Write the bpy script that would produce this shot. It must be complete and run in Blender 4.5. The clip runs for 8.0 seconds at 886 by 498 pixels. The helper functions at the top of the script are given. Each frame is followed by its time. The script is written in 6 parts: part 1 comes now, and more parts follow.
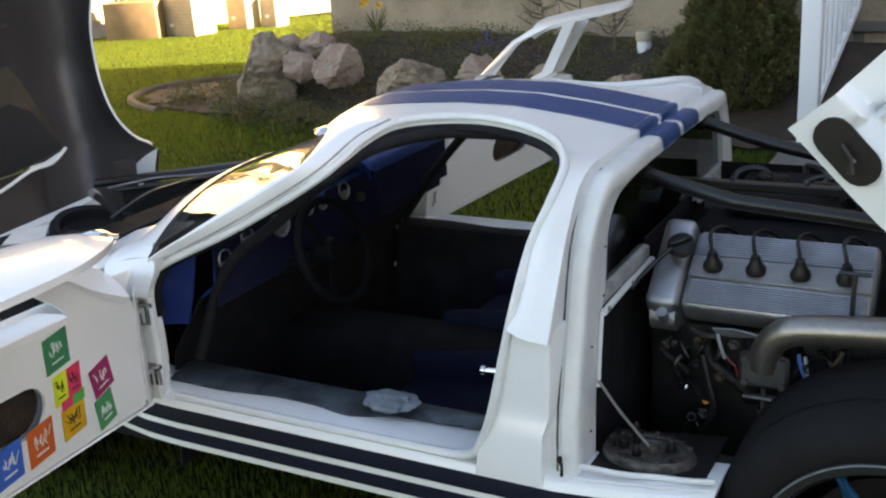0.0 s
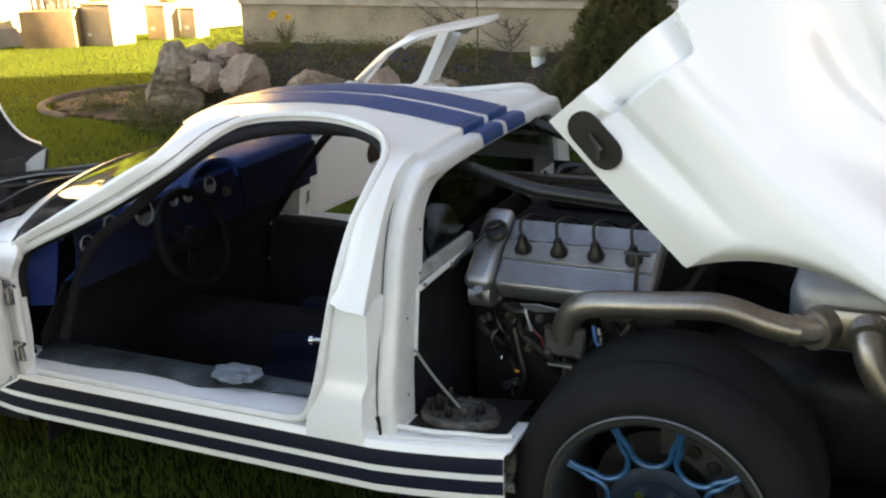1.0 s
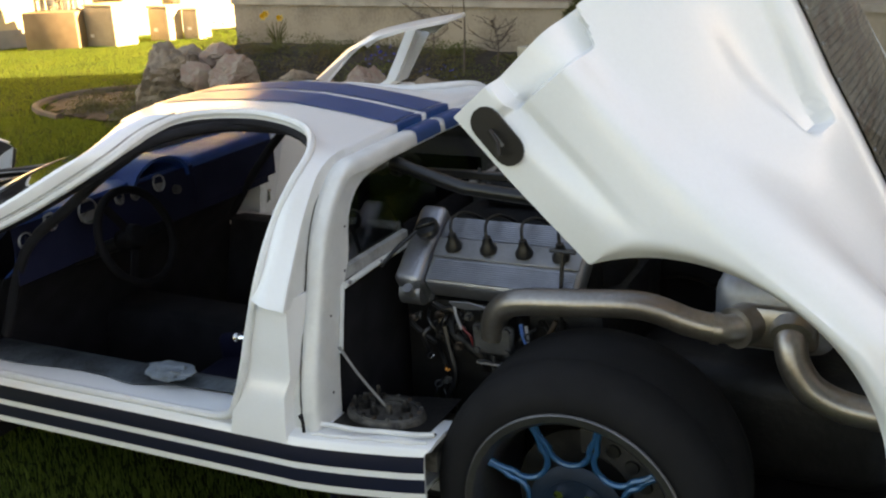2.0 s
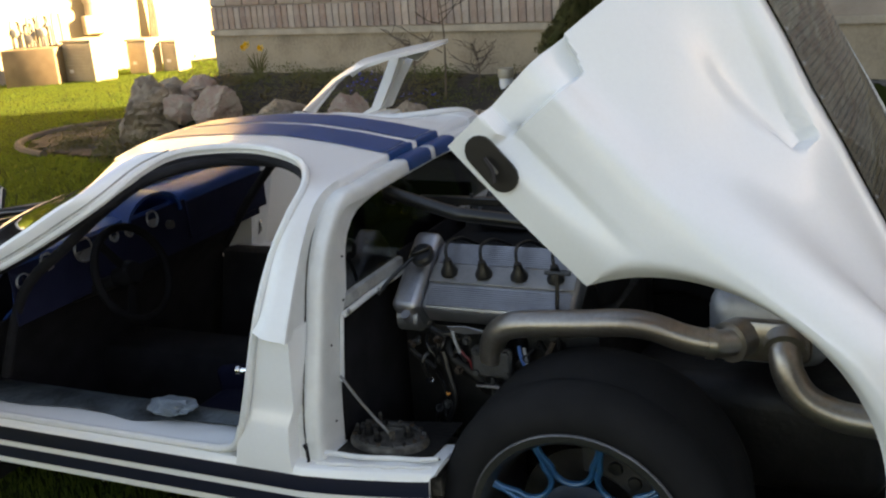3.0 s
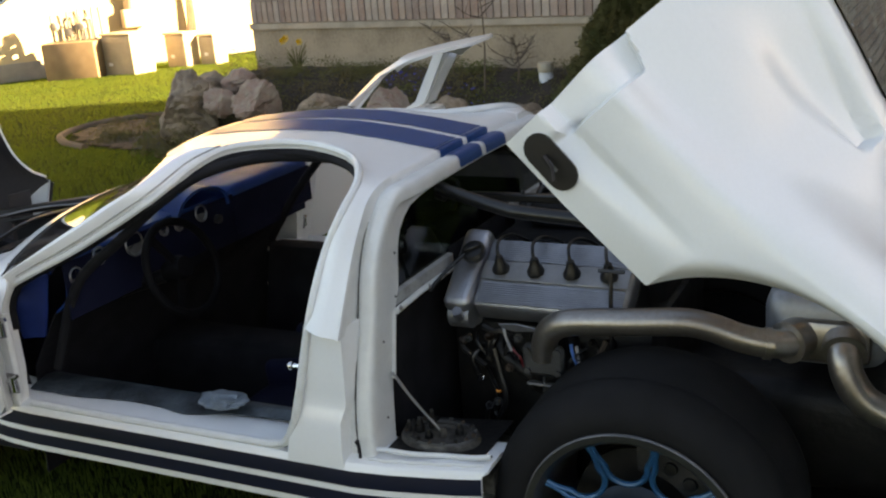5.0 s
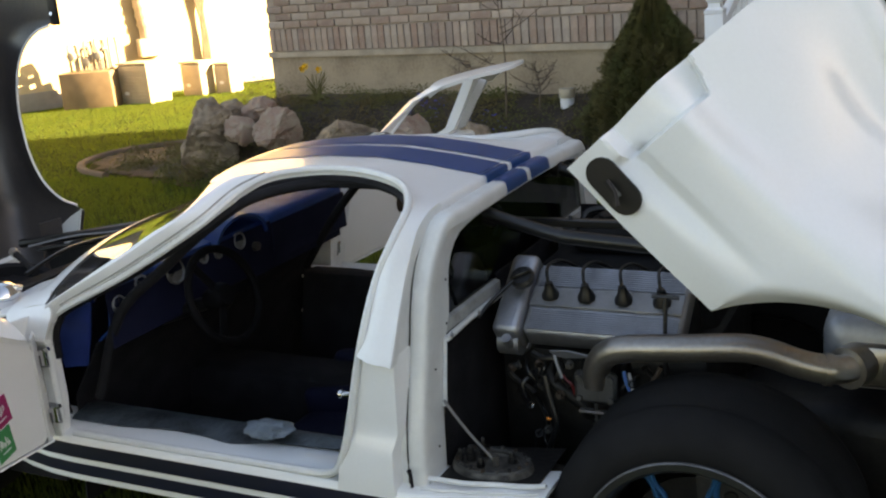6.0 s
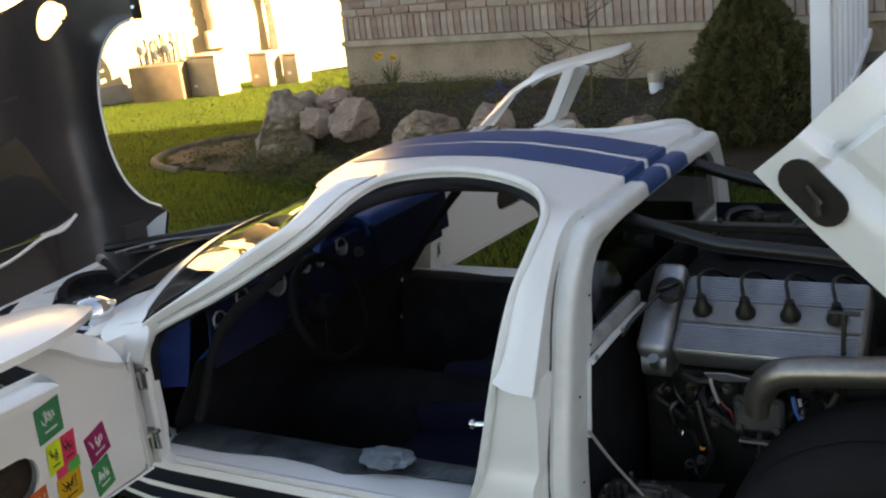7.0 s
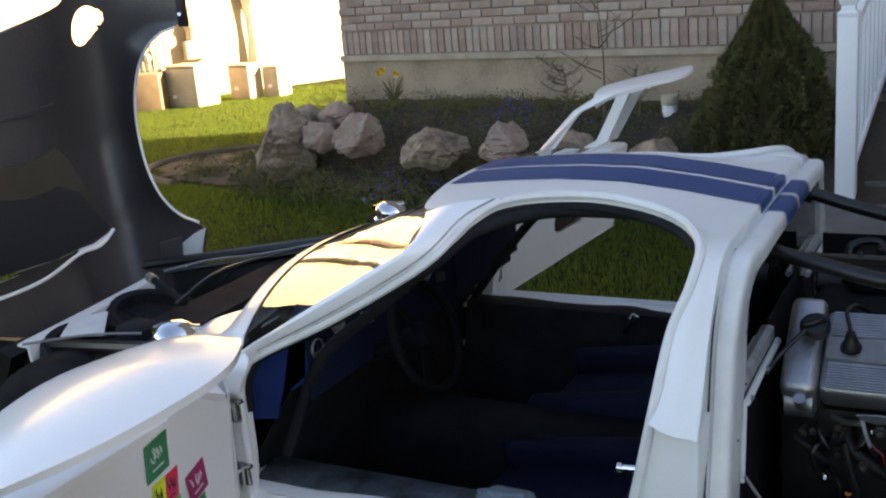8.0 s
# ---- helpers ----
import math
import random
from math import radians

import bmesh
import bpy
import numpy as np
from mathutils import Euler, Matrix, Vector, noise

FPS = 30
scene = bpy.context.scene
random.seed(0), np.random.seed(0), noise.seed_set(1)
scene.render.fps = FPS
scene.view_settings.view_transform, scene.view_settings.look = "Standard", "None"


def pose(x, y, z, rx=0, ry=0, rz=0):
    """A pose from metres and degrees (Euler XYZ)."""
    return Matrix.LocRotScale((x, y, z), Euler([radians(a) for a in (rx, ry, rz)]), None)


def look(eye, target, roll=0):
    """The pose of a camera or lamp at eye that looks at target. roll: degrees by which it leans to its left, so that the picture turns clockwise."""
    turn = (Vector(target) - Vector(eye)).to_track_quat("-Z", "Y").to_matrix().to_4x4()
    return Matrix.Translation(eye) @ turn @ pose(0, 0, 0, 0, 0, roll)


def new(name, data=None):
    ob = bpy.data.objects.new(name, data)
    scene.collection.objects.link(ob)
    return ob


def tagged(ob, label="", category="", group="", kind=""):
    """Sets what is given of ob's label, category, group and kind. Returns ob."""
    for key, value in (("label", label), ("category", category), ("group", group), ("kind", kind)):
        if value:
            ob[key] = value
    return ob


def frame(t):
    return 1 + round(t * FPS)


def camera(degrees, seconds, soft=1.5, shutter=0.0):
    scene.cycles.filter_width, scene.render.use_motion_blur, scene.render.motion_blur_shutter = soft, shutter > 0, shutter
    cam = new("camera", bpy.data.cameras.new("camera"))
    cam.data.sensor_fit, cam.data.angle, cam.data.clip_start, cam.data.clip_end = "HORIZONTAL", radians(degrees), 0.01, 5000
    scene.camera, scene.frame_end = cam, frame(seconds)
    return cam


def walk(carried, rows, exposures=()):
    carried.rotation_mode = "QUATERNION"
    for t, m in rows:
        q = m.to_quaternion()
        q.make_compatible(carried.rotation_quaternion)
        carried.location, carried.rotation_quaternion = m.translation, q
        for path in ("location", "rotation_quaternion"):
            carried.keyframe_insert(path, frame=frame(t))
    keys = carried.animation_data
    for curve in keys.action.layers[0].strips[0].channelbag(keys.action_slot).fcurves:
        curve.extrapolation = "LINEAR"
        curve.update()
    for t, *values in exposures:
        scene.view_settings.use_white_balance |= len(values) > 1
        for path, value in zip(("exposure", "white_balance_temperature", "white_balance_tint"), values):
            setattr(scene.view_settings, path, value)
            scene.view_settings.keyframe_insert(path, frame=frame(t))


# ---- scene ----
cam = camera(46.5, 8.0, soft=2.2)
PATH = [
    (0, (0.72, -1.66, 1.562), (-0.211, -0.01, 0.92), -4.0),
    (0.5, (0.907, -1.754, 1.556), (0.04, -0.058, 0.945), -2.4),
    (1, (1.041, -1.783, 1.556), (0.224, -0.066, 0.936), -2.5),
    (1.5, (1.196, -1.722, 1.545), (0.376, 0.008, 0.968), -1.2),
    (1.7, (1.220, -1.693, 1.536), (0.388, 0.016, 0.913), -1.7),
    (2.8, (1.216, -1.714, 1.552), (0.389, 0.009, 0.957), -5.0),
    (3, (1.21, -1.731, 1.559), (0.392, 0.0, 0.98), -4.5),
    (3.5, (1.179, -1.728, 1.561), (0.35, 0.0, 0.989), -4.4),
    (4, (1.177, -1.733, 1.568), (0.324, -0.019, 0.99), -4.4),
    (4.2, (1.176, -1.732, 1.568), (0.327, -0.016, 0.992), -4.6),
    (5.3, (1.142, -1.743, 1.568), (0.252, -0.050, 0.982), -5.0),
    (5.5, (1.12, -1.732, 1.572), (0.221, -0.038, 1.006), -5.1),
    (6, (1.069, -1.764, 1.569), (0.177, -0.056, 1.033), -5.1),
    (6.5, (0.954, -1.694, 1.565), (0.024, -0.003, 1.042), -5.7),
    (7, (0.811, -1.606, 1.569), (-0.185, 0.039, 1.018), -6.8),
    (7.5, (0.67, -1.569, 1.566), (-0.317, 0.086, 1.031), -4.7),
    (8, (0.425, -1.661, 1.591), (-0.498, 0.033, 1.063), -5.0),
]
walk(cam, [(t, look(eye, target, roll)) for t, eye, target, roll in PATH],
     [(0.0, 3.85, 9500, 18), (0.5, 3.97, 10500, 18), (1.0, 4.01, 10900, 19), (1.7, 3.85, 11000, 19), (2.8, 3.54, 10400, 19), (6.5, 3.47, 10300, 18), (7.4, 3.44, 9300, 18), (8.0, 3.46, 8450, 19)])

# ---- world and light ----
world = bpy.data.worlds.new("sky_world")
scene.world = world
world.use_nodes = True
wn = world.node_tree.nodes
sky = wn.new("ShaderNodeTexSky")
sky.sky_type = "NISHITA"
sky.sun_disc = False
sky.ozone_density = 2.5
sky.sun_elevation = radians(18)
sky.sun_rotation = radians(73)
wn["Background"].inputs["Strength"].default_value = 0.05
world.node_tree.links.new(sky.outputs["Color"], wn["Background"].inputs["Color"])
sun_data = bpy.data.lights.new("sun", "SUN")
sun_data.energy, sun_data.angle, sun_data.color = 5.0, radians(0.5), (1.0, 0.85, 0.60)
sun = new("sun", sun_data)
sun.matrix_world = look((30, 9.2, 10.2), (0, 0, 0))


# ---- materials ----
def mat(name, base, rough=0.5, metal=0.0, scale=8.0, vary=0.25, bump=0.0, bump_scale=80.0, coat=0.0, other=None, spec=0.5):
    """A surface with its colour varied at two scales, uneven gloss and fine relief."""
    m = bpy.data.materials.new(name)
    m.use_nodes = True
    nt = m.node_tree
    n, l = nt.nodes, nt.links
    b = n["Principled BSDF"]
    b.inputs["Roughness"].default_value = rough
    b.inputs["Metallic"].default_value = metal
    b.inputs["Coat Weight"].default_value = coat
    b.inputs["Specular IOR Level"].default_value = spec
    b.inputs["Coat Roughness"].default_value = 0.12
    co = n.new("ShaderNodeTexCoord")
    big, fine = n.new("ShaderNodeTexNoise"), n.new("ShaderNodeTexNoise")
    big.inputs["Scale"].default_value, big.inputs["Detail"].default_value = scale, 6
    fine.inputs["Scale"].default_value, fine.inputs["Detail"].default_value = bump_scale, 8
    l.new(co.outputs["Object"], big.inputs["Vector"])
    l.new(co.outputs["Object"], fine.inputs["Vector"])
    mix = n.new("ShaderNodeMix")
    mix.data_type = "RGBA"
    two = other or tuple(c * (1 - vary) for c in base)
    mix.inputs["A"].default_value, mix.inputs["B"].default_value = (*base, 1), (*two, 1)
    ramp = n.new("ShaderNodeMapRange")
    ramp.inputs["From Min"].default_value, ramp.inputs["From Max"].default_value = 0.35, 0.68
    add = n.new("ShaderNodeMath")
    add.operation = "MULTIPLY_ADD"
    add.inputs[1].default_value = 0.35
    l.new(fine.outputs["Fac"], add.inputs[0])
    sub = n.new("ShaderNodeMath")
    sub.operation = "SUBTRACT"
    sub.inputs[1].default_value = 0.17
    l.new(big.outputs["Fac"], sub.inputs[0])
    l.new(sub.outputs[0], add.inputs[2])
    l.new(add.outputs[0], ramp.inputs["Value"])
    l.new(ramp.outputs["Result"], mix.inputs["Factor"])
    l.new(mix.outputs["Result"], b.inputs["Base Color"])
    rr = n.new("ShaderNodeMapRange")
    rr.inputs["To Min"].default_value, rr.inputs["To Max"].default_value = max(0.02, rough * 0.8), min(1, rough * 1.25)
    l.new(big.outputs["Fac"], rr.inputs["Value"])
    l.new(rr.outputs["Result"], b.inputs["Roughness"])
    if bump:
        bn = n.new("ShaderNodeBump")
        bn.inputs["Strength"].default_value, bn.inputs["Distance"].default_value = bump, 0.01
        l.new(fine.outputs["Fac"], bn.inputs["Height"])
        l.new(bn.outputs["Normal"], b.inputs["Normal"])
    return m


def pieces_mat(name, colours, rough=0.9, bump=0.4, bump_scale=60.0, per_object=True):
    """A surface whose colour differs from piece to piece."""
    m = mat(name, colours[0], rough, 0, 6, 0.2, bump, bump_scale)
    nt = m.node_tree
    n, l = nt.nodes, nt.links
    ramp = n.new("ShaderNodeValToRGB")
    ramp.color_ramp.interpolation = "CONSTANT"
    while len(ramp.color_ramp.elements) < len(colours):
        ramp.color_ramp.elements.new(0.5)
    for i, c in enumerate(colours):
        ramp.color_ramp.elements[i].position = i / len(colours)
        ramp.color_ramp.elements[i].color = (*c, 1)
    if per_object:
        info = n.new("ShaderNodeObjectInfo")
        l.new(info.outputs["Random"], ramp.inputs["Fac"])
    else:
        info = n.new("ShaderNodeNewGeometry")
        l.new(info.outputs["Random Per Island"], ramp.inputs["Fac"])
    mix = [k for k in n if k.bl_idname == "ShaderNodeMix"][0]
    smear, lime = n.new("ShaderNodeTexNoise"), n.new("ShaderNodeMix")
    smear.inputs["Scale"].default_value, smear.inputs["Detail"].default_value = 23.0, 7
    geo = n.new("ShaderNodeNewGeometry")
    l.new(geo.outputs["Position"], smear.inputs["Vector"])
    span = n.new("ShaderNodeMapRange")
    span.inputs["From Min"].default_value, span.inputs["From Max"].default_value = 0.46, 0.66
    span.inputs["To Max"].default_value = 0.75
    l.new(smear.outputs["Fac"], span.inputs["Value"])
    lime.data_type = "RGBA"
    lime.inputs["B"].default_value = (0.40, 0.325, 0.275, 1)
    l.new(span.outputs["Result"], lime.inputs["Factor"])
    l.new(ramp.outputs["Color"], lime.inputs["A"])
    l.new(lime.outputs["Result"], mix.inputs["A"])
    dark = n.new("ShaderNodeMix")
    dark.data_type = "RGBA"
    dark.inputs["Factor"].default_value = 0.3
    dark.inputs["B"].default_value = (0.05, 0.04, 0.035, 1)
    l.new(ramp.outputs["Color"], dark.inputs["A"])
    l.new(dark.outputs["Result"], mix.inputs["B"])
    return m


def glass_mat(name, tint, rough=0.0):
    m = bpy.data.materials.new(name)
    m.use_nodes = True
    b = m.node_tree.nodes["Principled BSDF"]
    b.inputs["Base Color"].default_value = (*tint, 1)
    b.inputs["Roughness"].default_value = rough
    b.inputs["Transmission Weight"].default_value = 1.0
    b.inputs["IOR"].default_value = 1.45
    return m


WHITE = mat("white_gelcoat", (0.79, 0.80, 0.80), 0.32, 0, 3, 0.05, 0.015, 140, 0.6)
WHITE_ROUGH = mat("white_flange_paint", (0.70, 0.71, 0.70), 0.38, 0, 22, 0.09, 0.05, 120, 0.25)
BLUE = mat("blue_stripe_paint", (0.002, 0.055, 0.195), 0.30, 0, 5, 0.15, 0.01, 150, 0.0, spec=0.25)
NAVY = mat("navy_stripe_paint", (0.006, 0.009, 0.026), 0.32, 0, 5, 0.2, 0.01, 150, 0.2)
BLUE_TRIM = mat("blue_interior_trim", (0.002, 0.046, 0.21), 0.40, 0, 9, 0.35, 0.1, 200, spec=0.3)
CUSHION_BLUE = mat("dark_blue_trim", (0.005, 0.030, 0.17), 0.55, 0, 9, 0.35, 0.1, 200)
NAVY_TRIM = mat("dark_blue_upholstery", (0.006, 0.009, 0.030), 0.75, 0, 9, 0.3, 0.2, 220, spec=0.2)
BLACK = mat("black_carpet", (0.014, 0.014, 0.017), 0.9, 0, 12, 0.4, 0.3, 300, spec=0.2)
BLACK_PAINT = mat("black_tube_paint", (0.009, 0.009, 0.010), 0.35, 0, 9, 0.3, 0.04, 150)
BLACK_FIBRE = mat("dark_raw_fibreglass", (0.040, 0.038, 0.042), 0.34, 0, 3, 0.45, 0.14, 50, other=(0.060, 0.052, 0.050))
RUBBER = mat("tyre_rubber", (0.010, 0.010, 0.011), 0.8, 0, 10, 0.25, 0.12, 180, spec=0.2)
ALLOY = mat("cast_aluminium", (0.42, 0.43, 0.46), 0.36, 0.85, 16, 0.25, 0.25, 220)
ALLOY_DULL = mat("dull_aluminium_cover", (0.30, 0.30, 0.31), 0.45, 0.7, 12, 0.3, 0.3, 260)
STEEL = mat("exhaust_steel", (0.36, 0.33, 0.30), 0.34, 0.9, 5, 0.4, 0.05, 90, other=(0.24, 0.21, 0.19))
CHROME = mat("chrome", (0.75, 0.75, 0.76), 0.08, 1.0, 8, 0.1)
RUST = mat("rusty_iron", (0.060, 0.042, 0.032), 0.65, 0.4, 22, 0.5, 0.4, 120)
GREASE = mat("oily_black_iron", (0.014, 0.013, 0.013), 0.5, 0.3, 20, 0.5, 0.2, 70, spec=0.4)
RIM_BLUE = mat("anodised_blue_spoke", (0.004, 0.085, 0.20), 0.34, 0.4, 10, 0.25, 0.03, 120, 0.2)
RIM_LIP = mat("brushed_rim_lip", (0.16, 0.16, 0.17), 0.34, 0.9, 10, 0.3, 0.08, 160)
RIM_EDGE = mat("bare_rim_edge", (0.16, 0.16, 0.17), 0.5, 0.7, 12, 0.35, 0.1, 160)
DASH_FACE = mat("gauge_face", (0.16, 0.165, 0.175), 0.3, 0.2, 30, 0.3)
HUB_BLUE = mat("dark_blue_hub", (0.003, 0.016, 0.035), 0.45, 0.3, 12, 0.4, 0.1, 120, spec=0.3)
SLOT = mat("dark_recess", (0.011, 0.009, 0.008), 0.5, 0, 20, 0.4, 0.1, 80)
CABINET_BROWN = mat("brown_cabinet_paint", (0.20, 0.145, 0.09), 0.6, 0.1, 6, 0.2, 0.1, 60)
CALIPER = mat("dark_caliper", (0.06, 0.06, 0.062), 0.45, 0.6, 14, 0.4, 0.2, 120)
MUFFLER_GREY = mat("grey_silencer_steel", (0.30, 0.31, 0.33), 0.5, 0.7, 6, 0.3, 0.1, 80)
GRIME = mat("oily_grime", (0.10, 0.092, 0.080), 0.55, 0.2, 40, 0.5, 0.6, 90, other=(0.022, 0.019, 0.017))
DIRTY_SHADED_ALLOY = mat("dirty_shaded_alloy", (0.07, 0.07, 0.07), 0.55, 0.5, 14, 0.4, 0.3, 150)
WIRE_BLUE = mat("blue_wire", (0.03, 0.12, 0.35), 0.4)
WIRE_GREY = mat("pale_wire", (0.28, 0.29, 0.31), 0.4)
DUCT = mat("dark_duct_sheet", (0.020, 0.021, 0.026), 0.35, 0, 3, 0.3, 0.05, 60)
DUCT_EDGE = mat("brown_duct_edge", (0.060, 0.050, 0.036), 0.4, 0, 5, 0.4, 0.05, 60)
LEDGE = mat("pale_stone_ledge", (0.437, 0.356, 0.276), 0.9, 0, 5, 0.3, 0.4, 70)
KERB = mat("brown_concrete", (0.13, 0.095, 0.068), 0.9, 0, 3, 0.35, 0.5, 60)
RED = mat("dark_red_plastic", (0.16, 0.012, 0.014), 0.4)
SILVER_FOIL = mat("silver_foil_sill_cover", (0.22, 0.27, 0.31), 0.45, 0.4, 10, 0.35, 0.5, 60)
ORANGE = mat("orange_tag", (0.6, 0.2, 0.03), 0.6)
GLASS = glass_mat("clear_glass", (0.85, 0.9, 0.9))
SMOKE = glass_mat("smoked_glass", (0.25, 0.26, 0.25))
BULKHEAD_GLASS = glass_mat("dark_smoked_glass", (0.10, 0.105, 0.095))
GRASS_BLADE = mat("grass_blade", (0.021, 0.046, 0.013), 0.9, 0, 1.2, 0.4, other=(0.032, 0.047, 0.015), spec=0.04)
gt = GRASS_BLADE.node_tree
through_leaf, blade_mix = gt.nodes.new("ShaderNodeBsdfTranslucent"), gt.nodes.new("ShaderNodeMixShader")
through_leaf.inputs["Color"].default_value = (0.25, 0.35, 0.06, 1)
blade_mix.inputs["Fac"].default_value = 0.36
gt.links.new(gt.nodes["Principled BSDF"].outputs["BSDF"], blade_mix.inputs[1])
gt.links.new(through_leaf.outputs["BSDF"], blade_mix.inputs[2])
gt.links.new(blade_mix.outputs["Shader"], gt.nodes["Material Output"].inputs["Surface"])
LAWN = mat("lawn_soil", (0.016, 0.025, 0.005), 0.95, 0, 2.0, 0.4, 0.8, 45, other=(0.022, 0.027, 0.006), spec=0.04)
MULCH = mat("bark_mulch", (0.042, 0.027, 0.018), 0.95, 0, 6, 0.5, 1.0, 40, other=(0.026, 0.018, 0.012))
ROCK = mat("quartzite_boulder", (0.33, 0.25, 0.18), 0.9, 0, 9, 0.45, 1.0, 24, other=(0.15, 0.11, 0.08))
ROCK_PINK = mat("pinkish_boulder", (0.28, 0.175, 0.135), 0.9, 0, 10, 0.4, 1.0, 24, other=(0.32, 0.255, 0.20))
CONCRETE = mat("concrete", (0.27, 0.25, 0.22), 0.9, 0, 3, 0.3, 0.4, 70)
CARPET = mat("grey_sill_felt", (0.060, 0.078, 0.092), 0.38, 0.2, 11, 0.4, 0.4, 60, other=(0.010, 0.012, 0.015), spec=0.4)
FOUNDATION = mat("stained_foundation", (0.37, 0.285, 0.20), 0.92, 0, 2.2, 0.35, 0.5, 40, other=(0.20, 0.15, 0.105))
MORTAR = mat("mortar", (0.366, 0.289, 0.236), 0.95, 0, 5, 0.25, 0.5, 120)
BRICK = pieces_mat("mixed_brick", [(0.366, 0.242, 0.195), (0.460, 0.336, 0.277), (0.307, 0.206, 0.171), (0.425, 0.319, 0.260), (0.342, 0.254, 0.218), (0.507, 0.401, 0.336), (0.389, 0.271, 0.218), (0.437, 0.348, 0.295)])
BRICK_FAR = pieces_mat("mixed_brick_joined", [(0.366, 0.242, 0.195), (0.460, 0.336, 0.277), (0.307, 0.206, 0.171), (0.425, 0.319, 0.260), (0.342, 0.254, 0.218), (0.507, 0.401, 0.336), (0.389, 0.271, 0.218), (0.437, 0.348, 0.295)], per_object=False)
VINYL = mat("white_vinyl", (0.76, 0.77, 0.80), 0.4, 0, 3, 0.06, 0.02, 60)
SIDING = mat("cream_stucco", (0.42, 0.345, 0.215), 0.9, 0, 1.5, 0.12, 0.3, 60)
AC_PAINT = mat("beige_metal_casing", (0.44, 0.375, 0.285), 0.55, 0.1, 6, 0.15, 0.1, 60)
GREY_METAL = mat("grey_painted_metal", (0.30, 0.29, 0.27), 0.5, 0.3, 6, 0.2, 0.1, 60)
CONIFER = mat("spruce_needles", (0.085, 0.096, 0.036), 0.8, 0, 5, 0.5, other=(0.125, 0.105, 0.046), spec=0.15)
LEAF = mat("ground_cover_leaf", (0.098, 0.106, 0.034), 0.75, 0, 2.2, 0.45, other=(0.135, 0.092, 0.050), spec=0.1)
TWIG = mat("bare_twig", (0.13, 0.09, 0.065), 0.85, 0, 10, 0.3)
YELLOW = mat("daffodil_petal", (0.75, 0.42, 0.02), 0.5, 0, 20, 0.15)
VIOLET = mat("violet_petal", (0.05, 0.05, 0.30), 0.5, 0, 20, 0.2)
WOOD_STEP = mat("grey_concrete_step", (0.115, 0.105, 0.10), 0.85, 0, 6, 0.3, 0.3, 60)
WHEEL_GRIP = mat("black_leather_grip", (0.004, 0.004, 0.005), 0.7, 0, 30, 0.3, 0.2, 200, spec=0.1)
DECAL = mat("pale_decal", (0.55, 0.54, 0.56), 0.5, 0, 60, 0.3)
GUTTER = mat("grey_weathered_seal_and_shade", (0.40, 0.405, 0.395), 0.6, 0, 18, 0.4, 0.2, 120)


# ---- mesh helpers ----
def part(name, bm, material, parent=None, label="", sharp=38):
    """One mesh object from a bmesh, smooth but for its sharp edges."""
    bmesh.ops.recalc_face_normals(bm, faces=bm.faces[:])
    limit = radians(sharp)
    for e in bm.edges:
        if len(e.link_faces) == 2 and e.calc_face_angle(0) > limit:
            e.smooth = False
    for f in bm.faces:
        f.smooth = True
    me = bpy.data.meshes.new(name)
    bm.to_mesh(me)
    bm.free()
    if material:
        me.materials.append(material)
    ob = new(name, me)
    if parent:
        ob.parent = parent
    return tagged(ob, label)


def thing(name, at, label, category, group="", kind=""):
    ob = new(name)
    ob.matrix_world = at if isinstance(at, Matrix) else Matrix.Translation(at)
    ob.empty_display_size = 0.1
    return tagged(ob, label, category, group, kind)


def join(*bms):
    out = bms[0]
    for b in bms[1:]:
        me = bpy.data.meshes.new("tmp")
        b.to_mesh(me)
        b.free()
        out.from_mesh(me)
        bpy.data.meshes.remove(me)
    return out


def box(x0, x1, y0, y1, z0, z1, bevel=0.0, segs=2):
    bm = bmesh.new()
    bmesh.ops.create_cube(bm, size=1, matrix=Matrix.LocRotScale(((x0 + x1) / 2, (y0 + y1) / 2, (z0 + z1) / 2), None, (abs(x1 - x0), abs(y1 - y0), abs(z1 - z0))))
    if bevel:
        bmesh.ops.bevel(bm, geom=bm.edges[:], offset=bevel, segments=segs, affect="EDGES", profile=0.5)
    return bm


def moved(bm, m):
    bmesh.ops.transform(bm, matrix=m, verts=bm.verts[:])
    return bm


def spline(pts, n=6):
    """A smooth line through the points (Catmull-Rom), n steps a span."""
    p = [Vector(q) for q in pts]
    p = [p[0] * 2 - p[1]] + p + [p[-1] * 2 - p[-2]]
    out = []
    for i in range(1, len(p) - 2):
        for k in range(n):
            t = k / n
            a, b, c, d = p[i - 1], p[i], p[i + 1], p[i + 2]
            out.append(0.5 * (2 * b + (c - a) * t + (2 * a - 5 * b + 4 * c - d) * t * t + (3 * b - a - 3 * c + d) * t**3))
    return out + [p[-2]]


